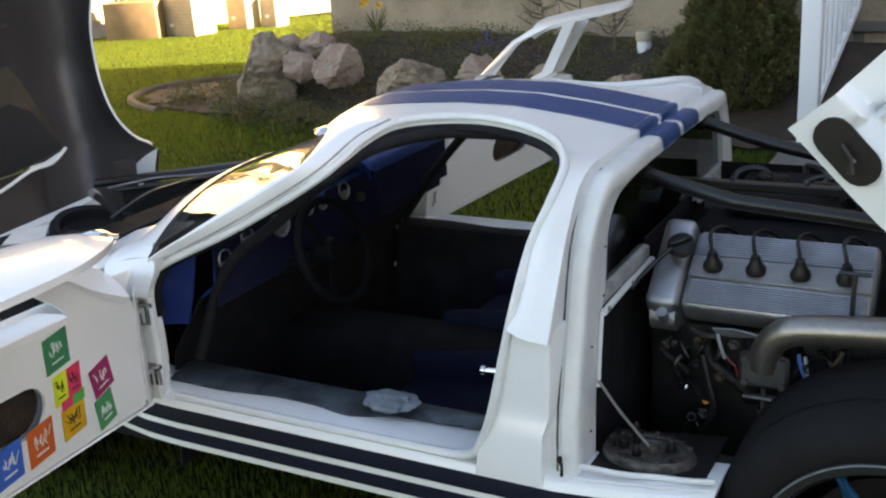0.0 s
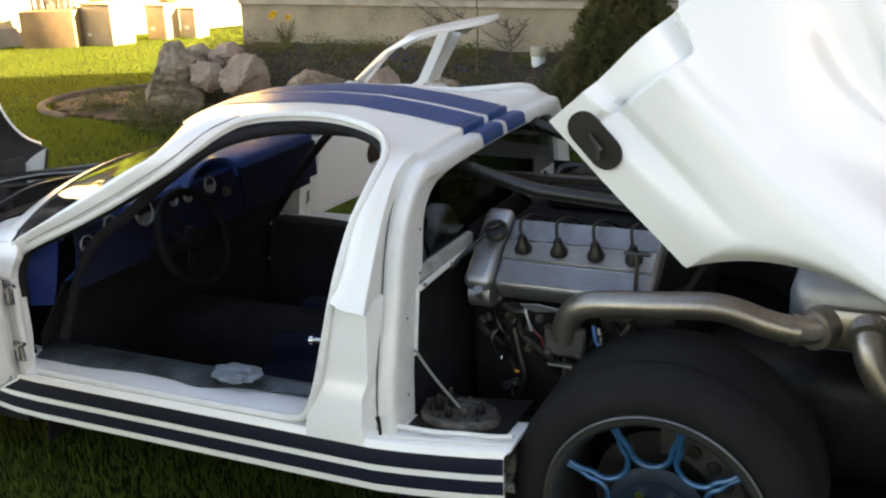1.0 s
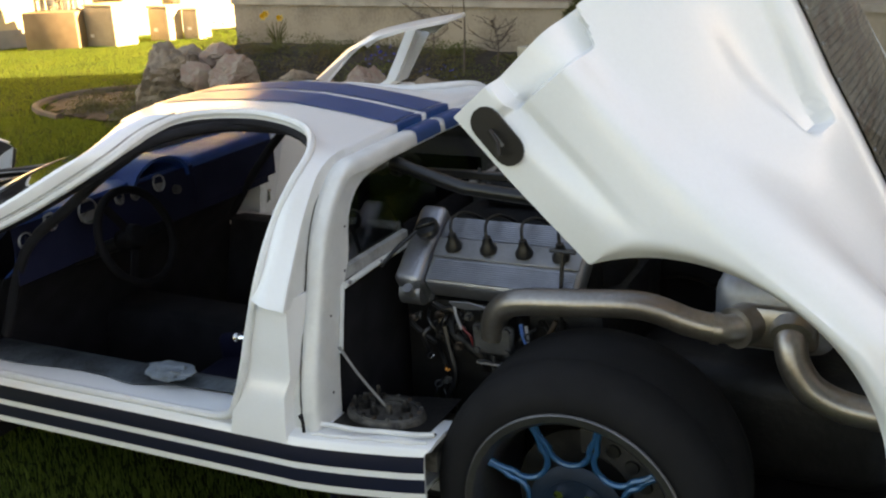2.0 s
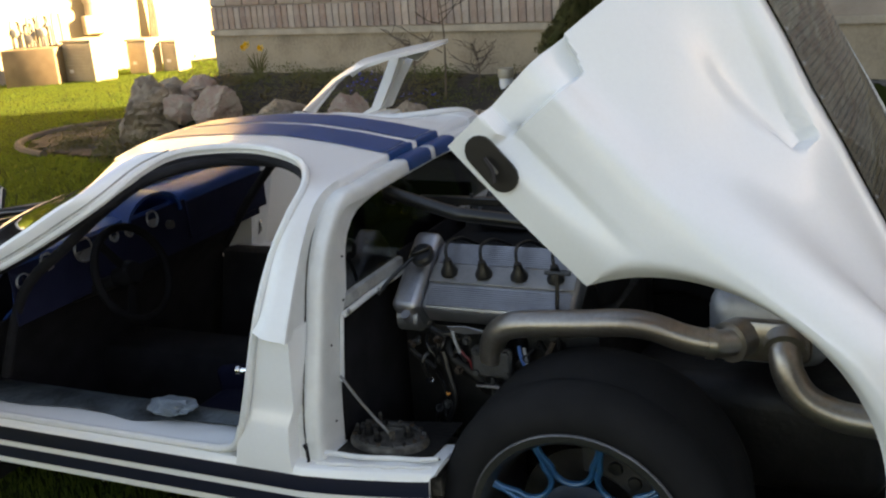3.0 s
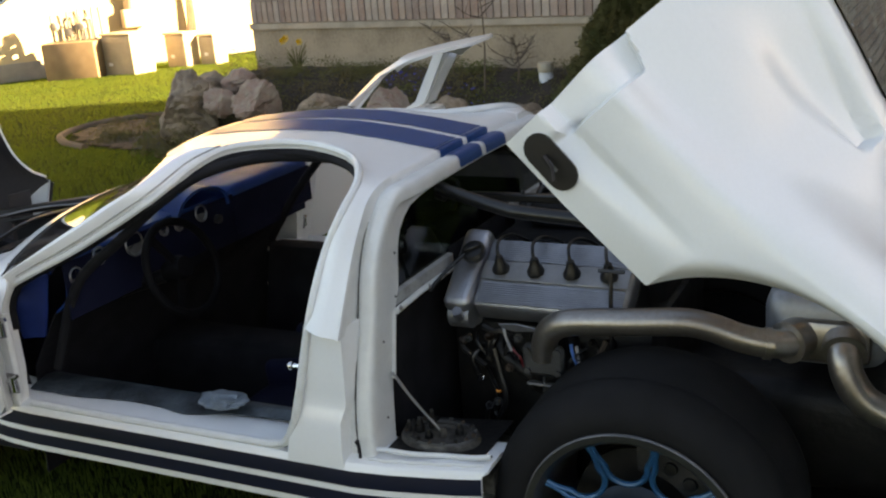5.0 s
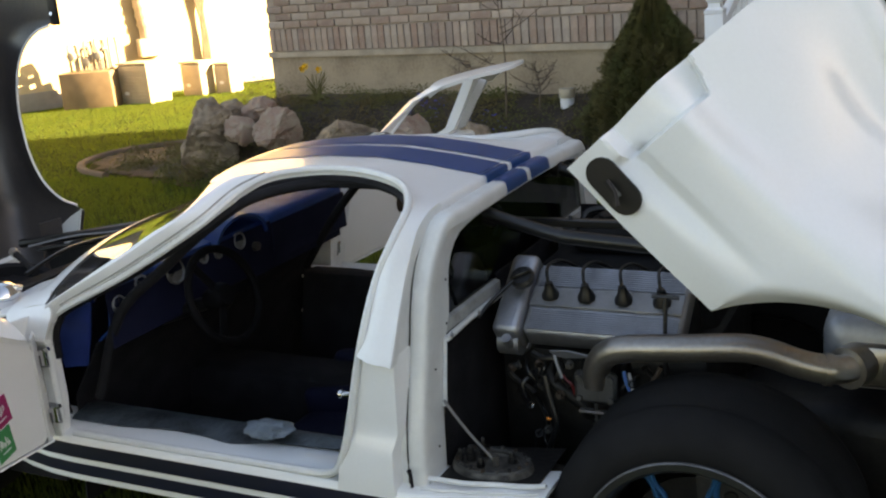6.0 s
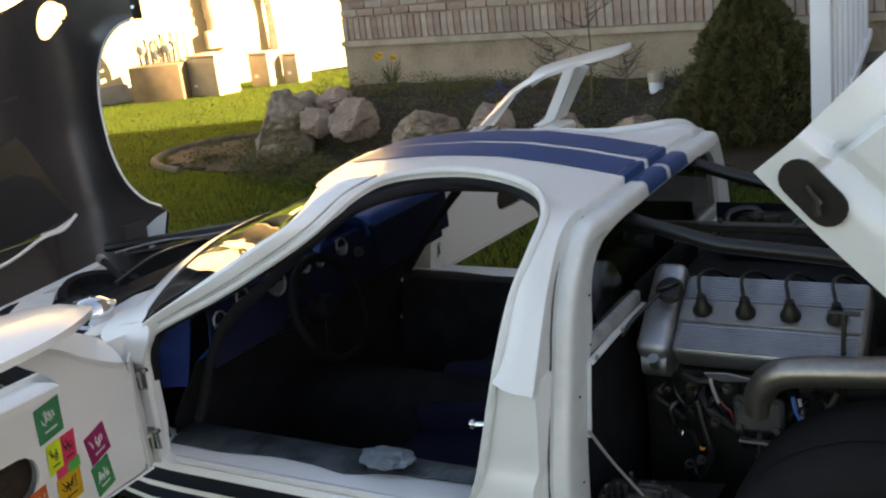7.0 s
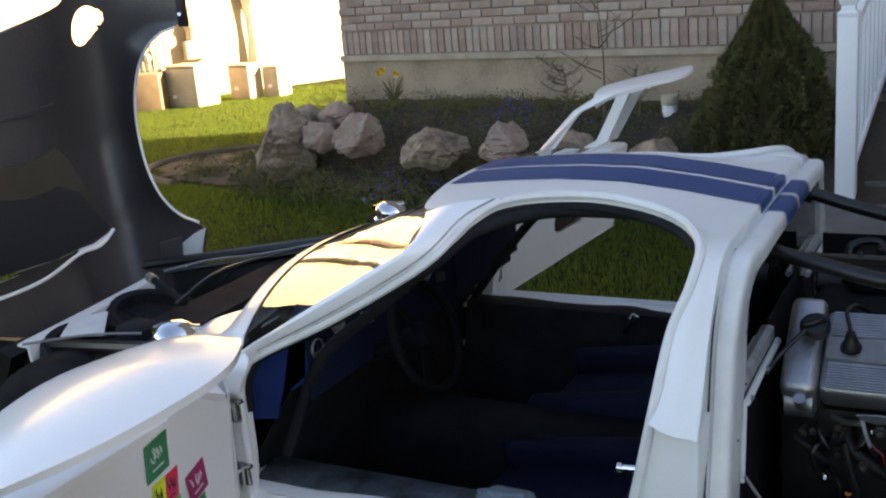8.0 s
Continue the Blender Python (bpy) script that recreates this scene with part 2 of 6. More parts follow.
def tube(pts, r, n=12, cap=True):
    """A round bar along the points; r may be one radius or one a point."""
    pts = [Vector(p) for p in pts]
    rs = r if isinstance(r, (list, tuple)) else [r] * len(pts)
    bm = bmesh.new()
    rings, side = [], None
    for i, p in enumerate(pts):
        d = (pts[min(i + 1, len(pts) - 1)] - pts[max(i - 1, 0)]).normalized()
        if side is None:
            side = d.orthogonal().normalized()
        side = (side - d * side.dot(d)).normalized()
        up = d.cross(side)
        rings.append([bm.verts.new(p + rs[i] * (math.cos(a) * side + math.sin(a) * up)) for a in [2 * math.pi * k / n for k in range(n)]])
    for a, b in zip(rings, rings[1:]):
        for k in range(n):
            bm.faces.new((a[k], a[(k + 1) % n], b[(k + 1) % n], b[k]))
    if cap:
        bm.faces.new(rings[0])
        bm.faces.new(rings[-1])
    return bm


def sheet(rows, thick=0.0, closed=False):
    """A surface over rows of points, with thickness where given."""
    bm = bmesh.new()
    vs = [[bm.verts.new(p) for p in row] for row in rows]
    for a, b in zip(vs, vs[1:]):
        m = len(a)
        for k in range(m if closed else m - 1):
            bm.faces.new((a[k], a[(k + 1) % m], b[(k + 1) % m], b[k]))
    if thick:
        bmesh.ops.recalc_face_normals(bm, faces=bm.faces[:])
        bmesh.ops.solidify(bm, geom=bm.faces[:], thickness=thick)
    return bm


def lathe(profile, n=32, m=None):
    """Turned about z: profile of (radius, height)."""
    rows = []
    for r, h in profile:
        rows.append([(r * math.cos(2 * math.pi * k / n), r * math.sin(2 * math.pi * k / n), h) for k in range(n)])
    bm = sheet(rows, closed=True)
    bmesh.ops.remove_doubles(bm, verts=bm.verts[:], dist=1e-5)
    if m is not None:
        moved(bm, m)
    return bm


def plate(outer, holes, thick, place):
    """A flat plate with holes: loops of (u, v); place maps (u, v, w) to a point, w from 0 to thick."""
    bm = bmesh.new()
    edges = []
    for loop in [outer, *holes]:
        vs = [bm.verts.new((u, v, 0)) for u, v in loop]
        edges += [bm.edges.new((vs[i], vs[(i + 1) % len(vs)])) for i in range(len(vs))]
    bmesh.ops.triangle_fill(bm, use_beauty=True, edges=edges)
    got = bmesh.ops.extrude_face_region(bm, geom=bm.faces[:])
    for v in got["geom"]:
        if isinstance(v, bmesh.types.BMVert):
            v.co.z = thick
    for v in bm.verts:
        v.co = Vector(place(*v.co))
    return bm


def ring2(cx, cy, rx, ry, n=24):
    return [(cx + rx * math.cos(2 * math.pi * k / n), cy + ry * math.sin(2 * math.pi * k / n)) for k in range(n)]


def stadium(cx, cy, half, r, ang, n=8):
    """A slot outline: two half circles joined, turned by ang degrees."""
    a = radians(ang)
    out = []
    for s, start in ((1, -90), (-1, 90)):
        for k in range(n + 1):
            b = radians(start + 180 * k / n)
            u, v = s * half + r * math.cos(b), r * math.sin(b)
            out.append((cx + u * math.cos(a) - v * math.sin(a), cy + u * math.sin(a) + v * math.cos(a)))
    return out


def lerp(table, x):
    for (a, va), (b, vb) in zip(table, table[1:]):
        if x <= b:
            k = max(0, (x - a) / (b - a))
            return va + (vb - va) * k
    return table[-1][1]


YC = 0.69  # the car's middle plane


def far_drop(x, y):
    """How much lower the roof's far shoulder lies than its near one."""
    return 1.4 * min(0.15, max(0.0, y - 0.842)) ** 2 * max(0.0, min(1.0, (-0.03 - x) / 0.25))


def mir(p):
    """The same place on the far side, whose sill lies a little higher."""
    y = 2 * YC - p[1]
    return (p[0], y, p[2] + 0.05 * max(0.0, min(1.0, (1.0 - p[2]) / 0.5)) - far_drop(p[0], y) * max(0.0, min(1.0, (p[2] - 0.9) / 0.12)))


def side_of(pts, far):
    return [mir(p) for p in pts] if far else [tuple(p) for p in pts]

# ---- ground and setting ----
WALL_A, WALL_S = Vector((-4.77, 6.3)), -0.157  # the house's front: its corner, and its slope in plan


def wall_y(x):
    return WALL_A.y + WALL_S * (x - WALL_A.x)


def bed_in(x, y):
    """How far a place lies inside the garden bed, 0 at its rim to 1 on the mound."""
    front = 4.72 - 0.10 * max(0.0, x + 3.0) + 0.03 * math.sin(x * 3)
    a = (y - front) / 0.9
    if x < -4.5:
        r = math.hypot((x + 4.5) / 2.1, (y - 5.85) / 1.15)
        a = (1 - r) * 1.1
    return max(0.0, min(1.0, a))


def ground_z(x, y):
    far = max(0.0, math.hypot(x, y) - 7.0)
    z = -0.022 * min(far, 14)
    a = bed_in(x, y) if x < 1.2 and y < wall_y(x) + 0.3 and y > 4 else 0
    s = a * a * (3 - 2 * a)
    rise = 0.48 if x > -4.6 else 0.48 * max(0.12, 1 - (-4.6 - x) / 1.0)
    return z + s * rise


def make_ground():
    xs = [-60, -30, -20, -15] + [-12 + 0.2 * i for i in range(66)] + [2 + i for i in range(4)] + [8, 14, 25, 60]
    ys = [-60, -25, -12, -6, -3] + [-2 + i * 0.5 for i in range(9)] + [2.7 + 0.15 * i for i in range(40)] + [9 + i for i in range(6)] + [17, 25, 60]
    bm = sheet([[(x, y, ground_z(x, y) + 0.012 * noise.noise((x * 1.3, y * 1.3, 0))) for x in xs] for y in ys])
    return tagged(part("ground", bm, LAWN, sharp=180), "shaded lawn rising into a planted garden mound", "lawn", kind="structure")


make_ground()


def make_bed():
    """The mulch that covers the mound, a few millimetres over the soil."""
    xs = [-6.7 + 0.1 * i for i in range(80)]
    ys = [4.3 + 0.07 * i for i in range(32)]
    bm = bmesh.new()
    grid = {}
    for i, x in enumerate(xs):
        for j, y in enumerate(ys):
            if bed_in(x, y) > 0.02 and y < wall_y(x) + 0.1 and x < 0.2:
                grid[i, j] = bm.verts.new((x, y, ground_z(x, y) + 0.02 + 0.03 * noise.noise((x * 9, y * 9, 3))))
    for i, j in grid:
        q = [(i, j), (i + 1, j), (i + 1, j + 1), (i, j + 1)]
        if all(k in grid for k in q):
            bm.faces.new([grid[k] for k in q])
    return tagged(part("garden_bed", bm, MULCH, sharp=180), "dark bark mulch of the raised garden bed by the house", "garden bed", kind="structure")


make_bed()


def make_edging():
    """The low concrete kerb that rounds the end of the bed."""
    ps = []
    for k in range(30):
        a = radians(238 - 175 * k / 29)
        x, y = -4.5 + 2.15 * math.cos(a), 5.85 + 1.2 * math.sin(a)
        ps.append((x, y, ground_z(x, y) + 0.02))
    bm = tube(ps, 0.038, 8)
    for v in bm.verts:
        v.co += 0.008 * noise.noise_vector(v.co * 6)
    return tagged(part("kerb", bm, KERB), "low concrete kerb that edges the garden bed", "kerb", kind="structure")


make_edging()


def wall_place(s, z, w=0.0):
    """A point of the house's front: s metres from its corner, z up, w in front of it."""
    d = Vector((1, WALL_S)).normalized()
    return (WALL_A.x + d.x * s + d.y * w, WALL_A.y + d.y * s - d.x * w, z)


def make_house():
    house = thing("house", wall_place(0, 0), "brick house with a concrete foundation and a soldier course", "house", kind="structure")
    inv = house.matrix_world.inverted()

    def put(name, bm, material, label=""):
        return part(name, moved(bm, inv), material, house, label)

    def slab(s0, s1, z0, z1, w0, w1):
        bm = box(0, 1, 0, 1, 0, 1)
        for v in bm.verts:
            v.co = Vector(wall_place(s0 + (s1 - s0) * v.co.x, z0 + (z1 - z0) * v.co.z, w0 + (w1 - w0) * v.co.y))
        return bm

    put("foundation", slab(0, 14.5, -0.4, 0.835, -2.26, 0.0), FOUNDATION, "stained concrete foundation wall")
    put("wall", slab(0.01, 14.5, 0.885, 9.0, -2.25, -0.012), MORTAR, "mortar-jointed brick wall")
    put("rear_wing", slab(14.5, 32, -0.4, 9.0, -8.0, -0.012), MORTAR, "plain brick wing behind")
    put("roof", join(slab(-0.2, 14.5, 9.0, 9.2, -2.5, 0.3), slab(14.5, 32.4, 9.0, 9.2, -8.3, 0.3)), GREY_METAL)
    put("ledge", slab(-0.012, 14.49, 0.835, 0.885, -2.27, 0.022), LEDGE, "pale stone ledge under the bricks")
    mesh_soldier, mesh_course = bpy.data.meshes.new("soldier_brick"), bpy.data.meshes.new("brick")
    for me, size in ((mesh_soldier, (0.062, 0.02, 0.195)), (mesh_course, (0.195, 0.02, 0.058))):
        bm = box(-size[0] / 2, size[0] / 2, -size[1] / 2, size[1] / 2, -size[2] / 2, size[2] / 2, 0.004, 1)
        bm.to_mesh(me)
        bm.free()
        me.materials.append(BRICK)
    ang = math.atan2(WALL_S, 1)

    def brick(me, s, z, name):
        ob = new(name, me)
        ob.parent = house
        ob.matrix_local = inv @ Matrix.Translation(wall_place(s, z, -0.004 + random.uniform(0, 0.006))) @ Matrix.Rotation(ang + random.uniform(-0.01, 0.01), 4, "Z") @ Matrix.Rotation(random.uniform(-0.012, 0.012), 4, "Y")

    for i in range(68):
        brick(mesh_soldier, 0.045 + i * 0.072, 0.99, "soldier_brick")
    for j in range(9):
        z = 1.13 + j * 0.068
        for i in range(24):
            brick(mesh_course, 0.11 + (0.103 if j % 2 else 0) + i * 0.206, z, "brick")
    bm = bmesh.new()
    for j in range(114):
        for i in range(76):
            if (j < 9 and i < 24):
                continue
            s, z = 0.11 + (0.103 if j % 2 else 0) + i * 0.206, 1.13 + j * 0.068
            if s < 15.8 and z < 8.9 and (j < 16 or i < 26):
                bmesh.ops.create_cube(bm, size=1, matrix=Matrix.Translation(wall_place(s, z, -0.004)) @ Matrix.Rotation(ang, 4, "Z") @ Matrix.Diagonal((0.195, 0.02, 0.058, 1)))
    rest = put("brickwork", bm, BRICK_FAR)
    tagged(rest, "mixed brown and grey bricks", kind="stuff")
    return house


make_house()


def rough_rock(size, seed, material, at, turn):
    bm = bmesh.new()
    bmesh.ops.create_icosphere(bm, subdivisions=5, radius=1)
    off = Vector((seed * 7.3, seed * 3.1, seed * 5.7))
    cuts = [(Vector((random.uniform(-1, 1), random.uniform(-1, 1), random.uniform(-0.4, 1))).normalized(), random.uniform(0.45, 0.8)) for _ in range(12)]
    for v in bm.verts:
        p = v.co.copy()
        for nrm, d in cuts:
            k = p.dot(nrm) - d
            if k > 0:
                p -= nrm * k * 0.85
        p *= 1 + 0.20 * noise.noise(p * 1.7 + off) + 0.16 * abs(noise.noise(p * 3.6 + off)) - 0.10 * abs(noise.noise(p * 7.5 + off)) + 0.06 * noise.noise(p * 15 + off)
        v.co = Vector((p.x * size[0], p.y * size[1], p.z * size[2]))
    ob = part("boulder", bm, material, sharp=24)
    ob.matrix_world = Matrix.Translation(at) @ Matrix.Rotation(turn, 4, "Z")
    return tagged(ob, "weathered quartzite boulder set into the garden mound", "boulder", "garden boulders")


for i, (x, y, z, w, h, m) in enumerate([(-4.50, 4.93, 0.34, 0.62, 0.58, ROCK), (-4.46, 5.26, 0.50, 0.32, 0.28, ROCK), (-4.10, 4.88, 0.44, 0.26, 0.25, ROCK_PINK), (-3.78, 4.90, 0.45, 0.38, 0.32, ROCK_PINK),
                                        (-3.08, 4.72, 0.39, 0.50, 0.30, ROCK), (-2.45, 4.62, 0.41, 0.48, 0.28, ROCK_PINK), (-1.93, 4.60, 0.43, 0.34, 0.24, ROCK), (-1.42, 4.52, 0.37, 0.48, 0.22, ROCK), (-4.20, 5.30, 0.55, 0.34, 0.26, ROCK_PINK)]):
    rough_rock((w * 0.60, w * 0.5, h * 0.56), i + 1, m, (x, y, z - 0.02), i * 0.35 - 0.5)


# ---- plants ----
def blades(name, places, height, width, material, label, category, lean=0.5, kind="stuff"):
    verts, faces = [], []
    for x, y, z in places:
        a, h = random.uniform(0, 6.28), height * random.uniform(0.6, 1.3)
        dx, dy = math.cos(a), math.sin(a)
        k = random.uniform(0, lean) * h
        b = random.uniform(0, 6.28)
        lx, ly = math.cos(b) * k, math.sin(b) * k
        i = len(verts)
        verts += [(x - dx * width, y - dy * width, z), (x + dx * width, y + dy * width, z), (x + lx * 0.4 + dx * width * 0.7, y + ly * 0.4 + dy * width * 0.7, z + h * 0.6), (x + lx, y + ly, z + h)]
        faces += [(i, i + 1, i + 2), (i, i + 2, i + 3)]
    me = bpy.data.meshes.new(name)
    me.from_pydata(verts, [], faces)
    me.materials.append(material)
    return tagged(new(name, me), label, category, kind=kind)


def lawn_places(n, x0, x1, y0, y1):
    """Places for blades, thinning out past the edges of the stretch."""
    out, loose = [], random.Random(3)
    while len(out) < n:
        x, y = random.uniform(x0, x1) + loose.gauss(0, 0.35), random.uniform(y0, y1) + loose.gauss(0, 0.3)
        if bed_in(x, y) > 0.02 and 4.2 < y < wall_y(x) + 0.2 and x < 0.3:
            continue
        if y > wall_y(x) - 0.05 and x > -4.9:
            continue
        out.append((x, y, ground_z(x, y)))
    return out


blades("grass", lawn_places(90000, -6.5, 0.5, 1.6, 5.0) + lawn_places(150000, -13, -4.6, 3.5, 13) + lawn_places(110000, -3.2, 2.2, -1.4, 1.7), 0.030, 0.0032, GRASS_BLADE, "short mown lawn grass", "grass", 0.2)


def leaf_litter(name, spots, leaf, material, label, category):
    """Low plants: many small leaves on loose mounds, spots of (x, y, count, radius, height)."""
    verts, faces = [], []
    for x, y, n, r, h in spots:
        for _ in range(n):
            a, d = random.uniform(0, 6.28), r * math.sqrt(random.random())
            px, py = x + d * math.cos(a), y + d * math.sin(a)
            pz = ground_z(px, py) + h * random.random() * (1.1 - (d / r) ** 2)
            u = Vector((random.uniform(-1, 1), random.uniform(-1, 1), random.uniform(-0.3, 0.8))).normalized()
            w = u.orthogonal().normalized()
            s = leaf * random.uniform(0.6, 1.4)
            c = Vector((px, py, pz + 0.02))
            i = len(verts)
            verts += [tuple(c - u * s), tuple(c + w * s * 0.45), tuple(c + u * s), tuple(c - w * s * 0.45)]
            faces.append((i, i + 1, i + 2, i + 3))
    me = bpy.data.meshes.new(name)
    me.from_pydata(verts, [], faces)
    me.materials.append(material)
    return tagged(new(name, me), label, category, kind="stuff")


def bed_patches(n):
    """Loose patches of low growth all over the bed, thinner by the wall."""
    out = []
    while len(out) < n:
        x, y = random.uniform(-6.4, -1.2), random.uniform(4.5, 6.4)
        if x < -4.7 and random.random() < 0.5:
            continue
        if bed_in(x, y) > 0.05 and y < wall_y(x) - 0.08 and random.random() < 0.9 - 0.5 * bed_in(x, y) + 0.6 * noise.noise((x * 1.7, y * 1.7, 4)):
            out.append((x, y, random.uniform(0.07, 0.20), random.uniform(0.03, 0.13)))
    return out


leaf_litter("ground_cover", [(x, y, int(1500 * r), r, h) for x, y, r, h in bed_patches(95)] + [(x, y, int(2900 * r), r, h) for x, y, r, h in [(-5.55, 5.2, 0.22, 0.2), (-5.2, 5.55, 0.25, 0.1), (-5.0, 5.0, 0.16, 0.08), (-4.75, 5.3, 0.2, 0.12), (-4.35, 4.68, 0.28, 0.24), (-3.9, 4.55, 0.3, 0.16), (-3.4, 5.05, 0.4, 0.2), (-3.45, 4.6, 0.35, 0.13), (-2.8, 4.95, 0.4, 0.2), (-2.75, 4.5, 0.3, 0.13),
            (-2.2, 4.9, 0.4, 0.16), (-4.6, 5.7, 0.4, 0.25), (-3.6, 5.6, 0.4, 0.15), (-2.9, 5.6, 0.4, 0.14), (-2.3, 5.5, 0.3, 0.12), (-1.8, 4.85, 0.3, 0.12), (-4.0, 5.4, 0.35, 0.2), (-4.7, 4.78, 0.2, 0.12), (-2.1, 4.4, 0.4, 0.08), (-4.72, 4.70, 0.20, 0.30), (-4.35, 4.66, 0.20, 0.26), (-4.0, 4.66, 0.2, 0.2), (-3.65, 4.62, 0.2, 0.2), (-3.2, 4.40, 0.25, 0.15)]], 0.0095, LEAF,
            "low green ground cover growing between the boulders", "plant")
leaf_litter("violet_flowers", [(x, y, 70, 0.22, 0.2) for x, y in [(-3.0, 4.75), (-2.7, 5.3), (-2.6, 4.55), (-2.15, 5.1), (-3.3, 4.5)]], 0.014, VIOLET, "small blue-violet flowers in the garden bed", "flower")


def make_daffodil():
    x, y = -4.02, 5.86
    z = ground_z(x, y)
    d = thing("daffodil", (x, y, z), "yellow daffodil clump flowering against the foundation", "flower")
    bm = bmesh.new()
    for k in range(30):
        a, l = random.uniform(0, 6.28), random.uniform(0.12, 0.29)
        q = [(0.03 * math.cos(a), 0.03 * math.sin(a), 0), (0.045 * math.cos(a), 0.045 * math.sin(a), l * 0.6), (0.10 * math.cos(a), 0.10 * math.sin(a), l)]
        bm = join(bm, tube(spline(q, 3), [0.0035] * 6 + [0.0015], 4))
    part("leaves", bm, LEAF, d)
    for fx, fy, fz in [(-0.09, -0.04, 0.29), (-0.03, -0.08, 0.315), (0.02, 0.05, 0.27)]:
        bm = lathe([(0.0, 0), (0.016, 0.004), (0.02, 0.03), (0.026, 0.036)], 10)
        for k in range(6):
            a = k * math.pi / 3
            c = Vector((math.cos(a), math.sin(a), 0))
            s = Vector((-math.sin(a), math.cos(a), 0))
            vs = [bm.verts.new(p) for p in (c * 0.010, c * 0.028 + s * 0.013, c * 0.046 + Vector((0, 0, 0.006)), c * 0.028 - s * 0.013)]
            bm.faces.new(vs)
        part("flower_head", moved(bm, Matrix.Translation((fx, fy, fz)) @ Matrix.Rotation(radians(70), 4, "X") @ Matrix.Scale(0.8, 4)), YELLOW, d, "yellow petals")


make_daffodil()


def make_conifer():
    x, y = -0.82, 5.13
    z = 0.20
    t = thing("conifer", (x, y, z), "dense dark green cone-shaped spruce beside the house", "tree")
    part("trunk", tube([(0, 0, -0.1), (0, 0, 0.8), (0, 0, 1.6)], [0.06, 0.045, 0.01], 10), TWIG, t)
    H = 1.18
    girth = [(0.0, 0.40), (0.08, 0.47), (0.28, 0.43), (0.45, 0.36), (0.64, 0.24), (0.75, 0.14), (0.9, 0.06), (1.0, 0.012)]
    verts, faces = [], []
    for _ in range(60000):
        h = random.random() ** 1.25
        a = random.uniform(0, 6.283)
        rr = lerp(girth, h) * (0.96 + 0.26 * noise.noise((math.cos(a) * 3.2, math.sin(a) * 3.2, h * 8)) + 0.16 * noise.noise((math.cos(a) * 8, math.sin(a) * 8, h * 22)))
        d = rr * (1 - 0.55 * random.random() ** 2.2)
        c = Vector((d * math.cos(a), d * math.sin(a), h * H))
        u = (Vector((math.cos(a), math.sin(a), 0.7)) + 0.7 * Vector((random.uniform(-1, 1), random.uniform(-1, 1), random.uniform(-1, 1)))).normalized()
        w = u.orthogonal().normalized()
        w = (w * math.cos(a * 7) + u.cross(w) * math.sin(a * 7)) * 0.007
        s = random.uniform(0.012, 0.030)
        i = len(verts)
        verts += [tuple(c - u * s * 0.3 - w), tuple(c - u * s * 0.3 + w), tuple(c + u * s)]
        faces.append((i, i + 1, i + 2))
    me = bpy.data.meshes.new("crown")
    me.from_pydata(verts, [], faces)
    me.materials.append(CONIFER)
    ob = new("crown", me)
    ob.parent = t
    return t


make_conifer()


def make_sapling(x, y, height, spread, name, label, n=9):
    z = ground_z(x, y)
    t = thing(name, (x, y, z), label, "shrub")
    part("stem", tube(spline([(0, 0, -0.05), (0.02, 0.01, height * 0.5), (-0.01, 0, height)], 4), [0.009 - 0.0008 * k for k in range(9)], 6), TWIG, t)
    for _ in range(n):
        h, a, l = random.uniform(0.35, 0.95) * height, random.uniform(0, 6.28), random.uniform(0.4, 1) * spread
        e = Vector((l * math.cos(a), l * math.sin(a), h + l * 0.5))
        m = e * 0.5 + Vector((0, 0, h * 0.5 - 0.02))
        bm = tube(spline([(0, 0, h), m, e], 3), [0.005, 0.0045, 0.004, 0.0035, 0.003, 0.0025, 0.002], 5)
        for _ in range(3):
            f = m.lerp(e, random.random())
            g = f + Vector((random.uniform(-1, 1), random.uniform(-1, 1), random.uniform(0, 1))) * 0.09
            bm = join(bm, tube([f, g], [0.0025, 0.001], 4))
        part("branch", bm, TWIG, t)


make_sapling(-1.98, 5.27, 0.95, 0.4, "sapling", "bare thin sapling beside the foundation", 10)
for x, y in [(-1.75, 5.35), (-2.35, 5.5)]:
    make_sapling(x, y, 0.35, 0.22, "bare_shrub", "small leafless reddish shrub in the mulch", 14)


def make_pot():
    p = thing("vent_pipe", (-1.53, 5.38, 0.49), "short white plastic pipe cap standing in the mulch", "pipe")
    part("pipe", lathe([(0.0, -0.1), (0.052, -0.1), (0.052, 0.05), (0.0, 0.05)], 24), VINYL, p)
    part("cap", lathe([(0.058, 0.045), (0.06, 0.05), (0.06, 0.10), (0.055, 0.112), (0.0, 0.115)], 24), AC_PAINT, p, "dusty beige cap")


make_pot()


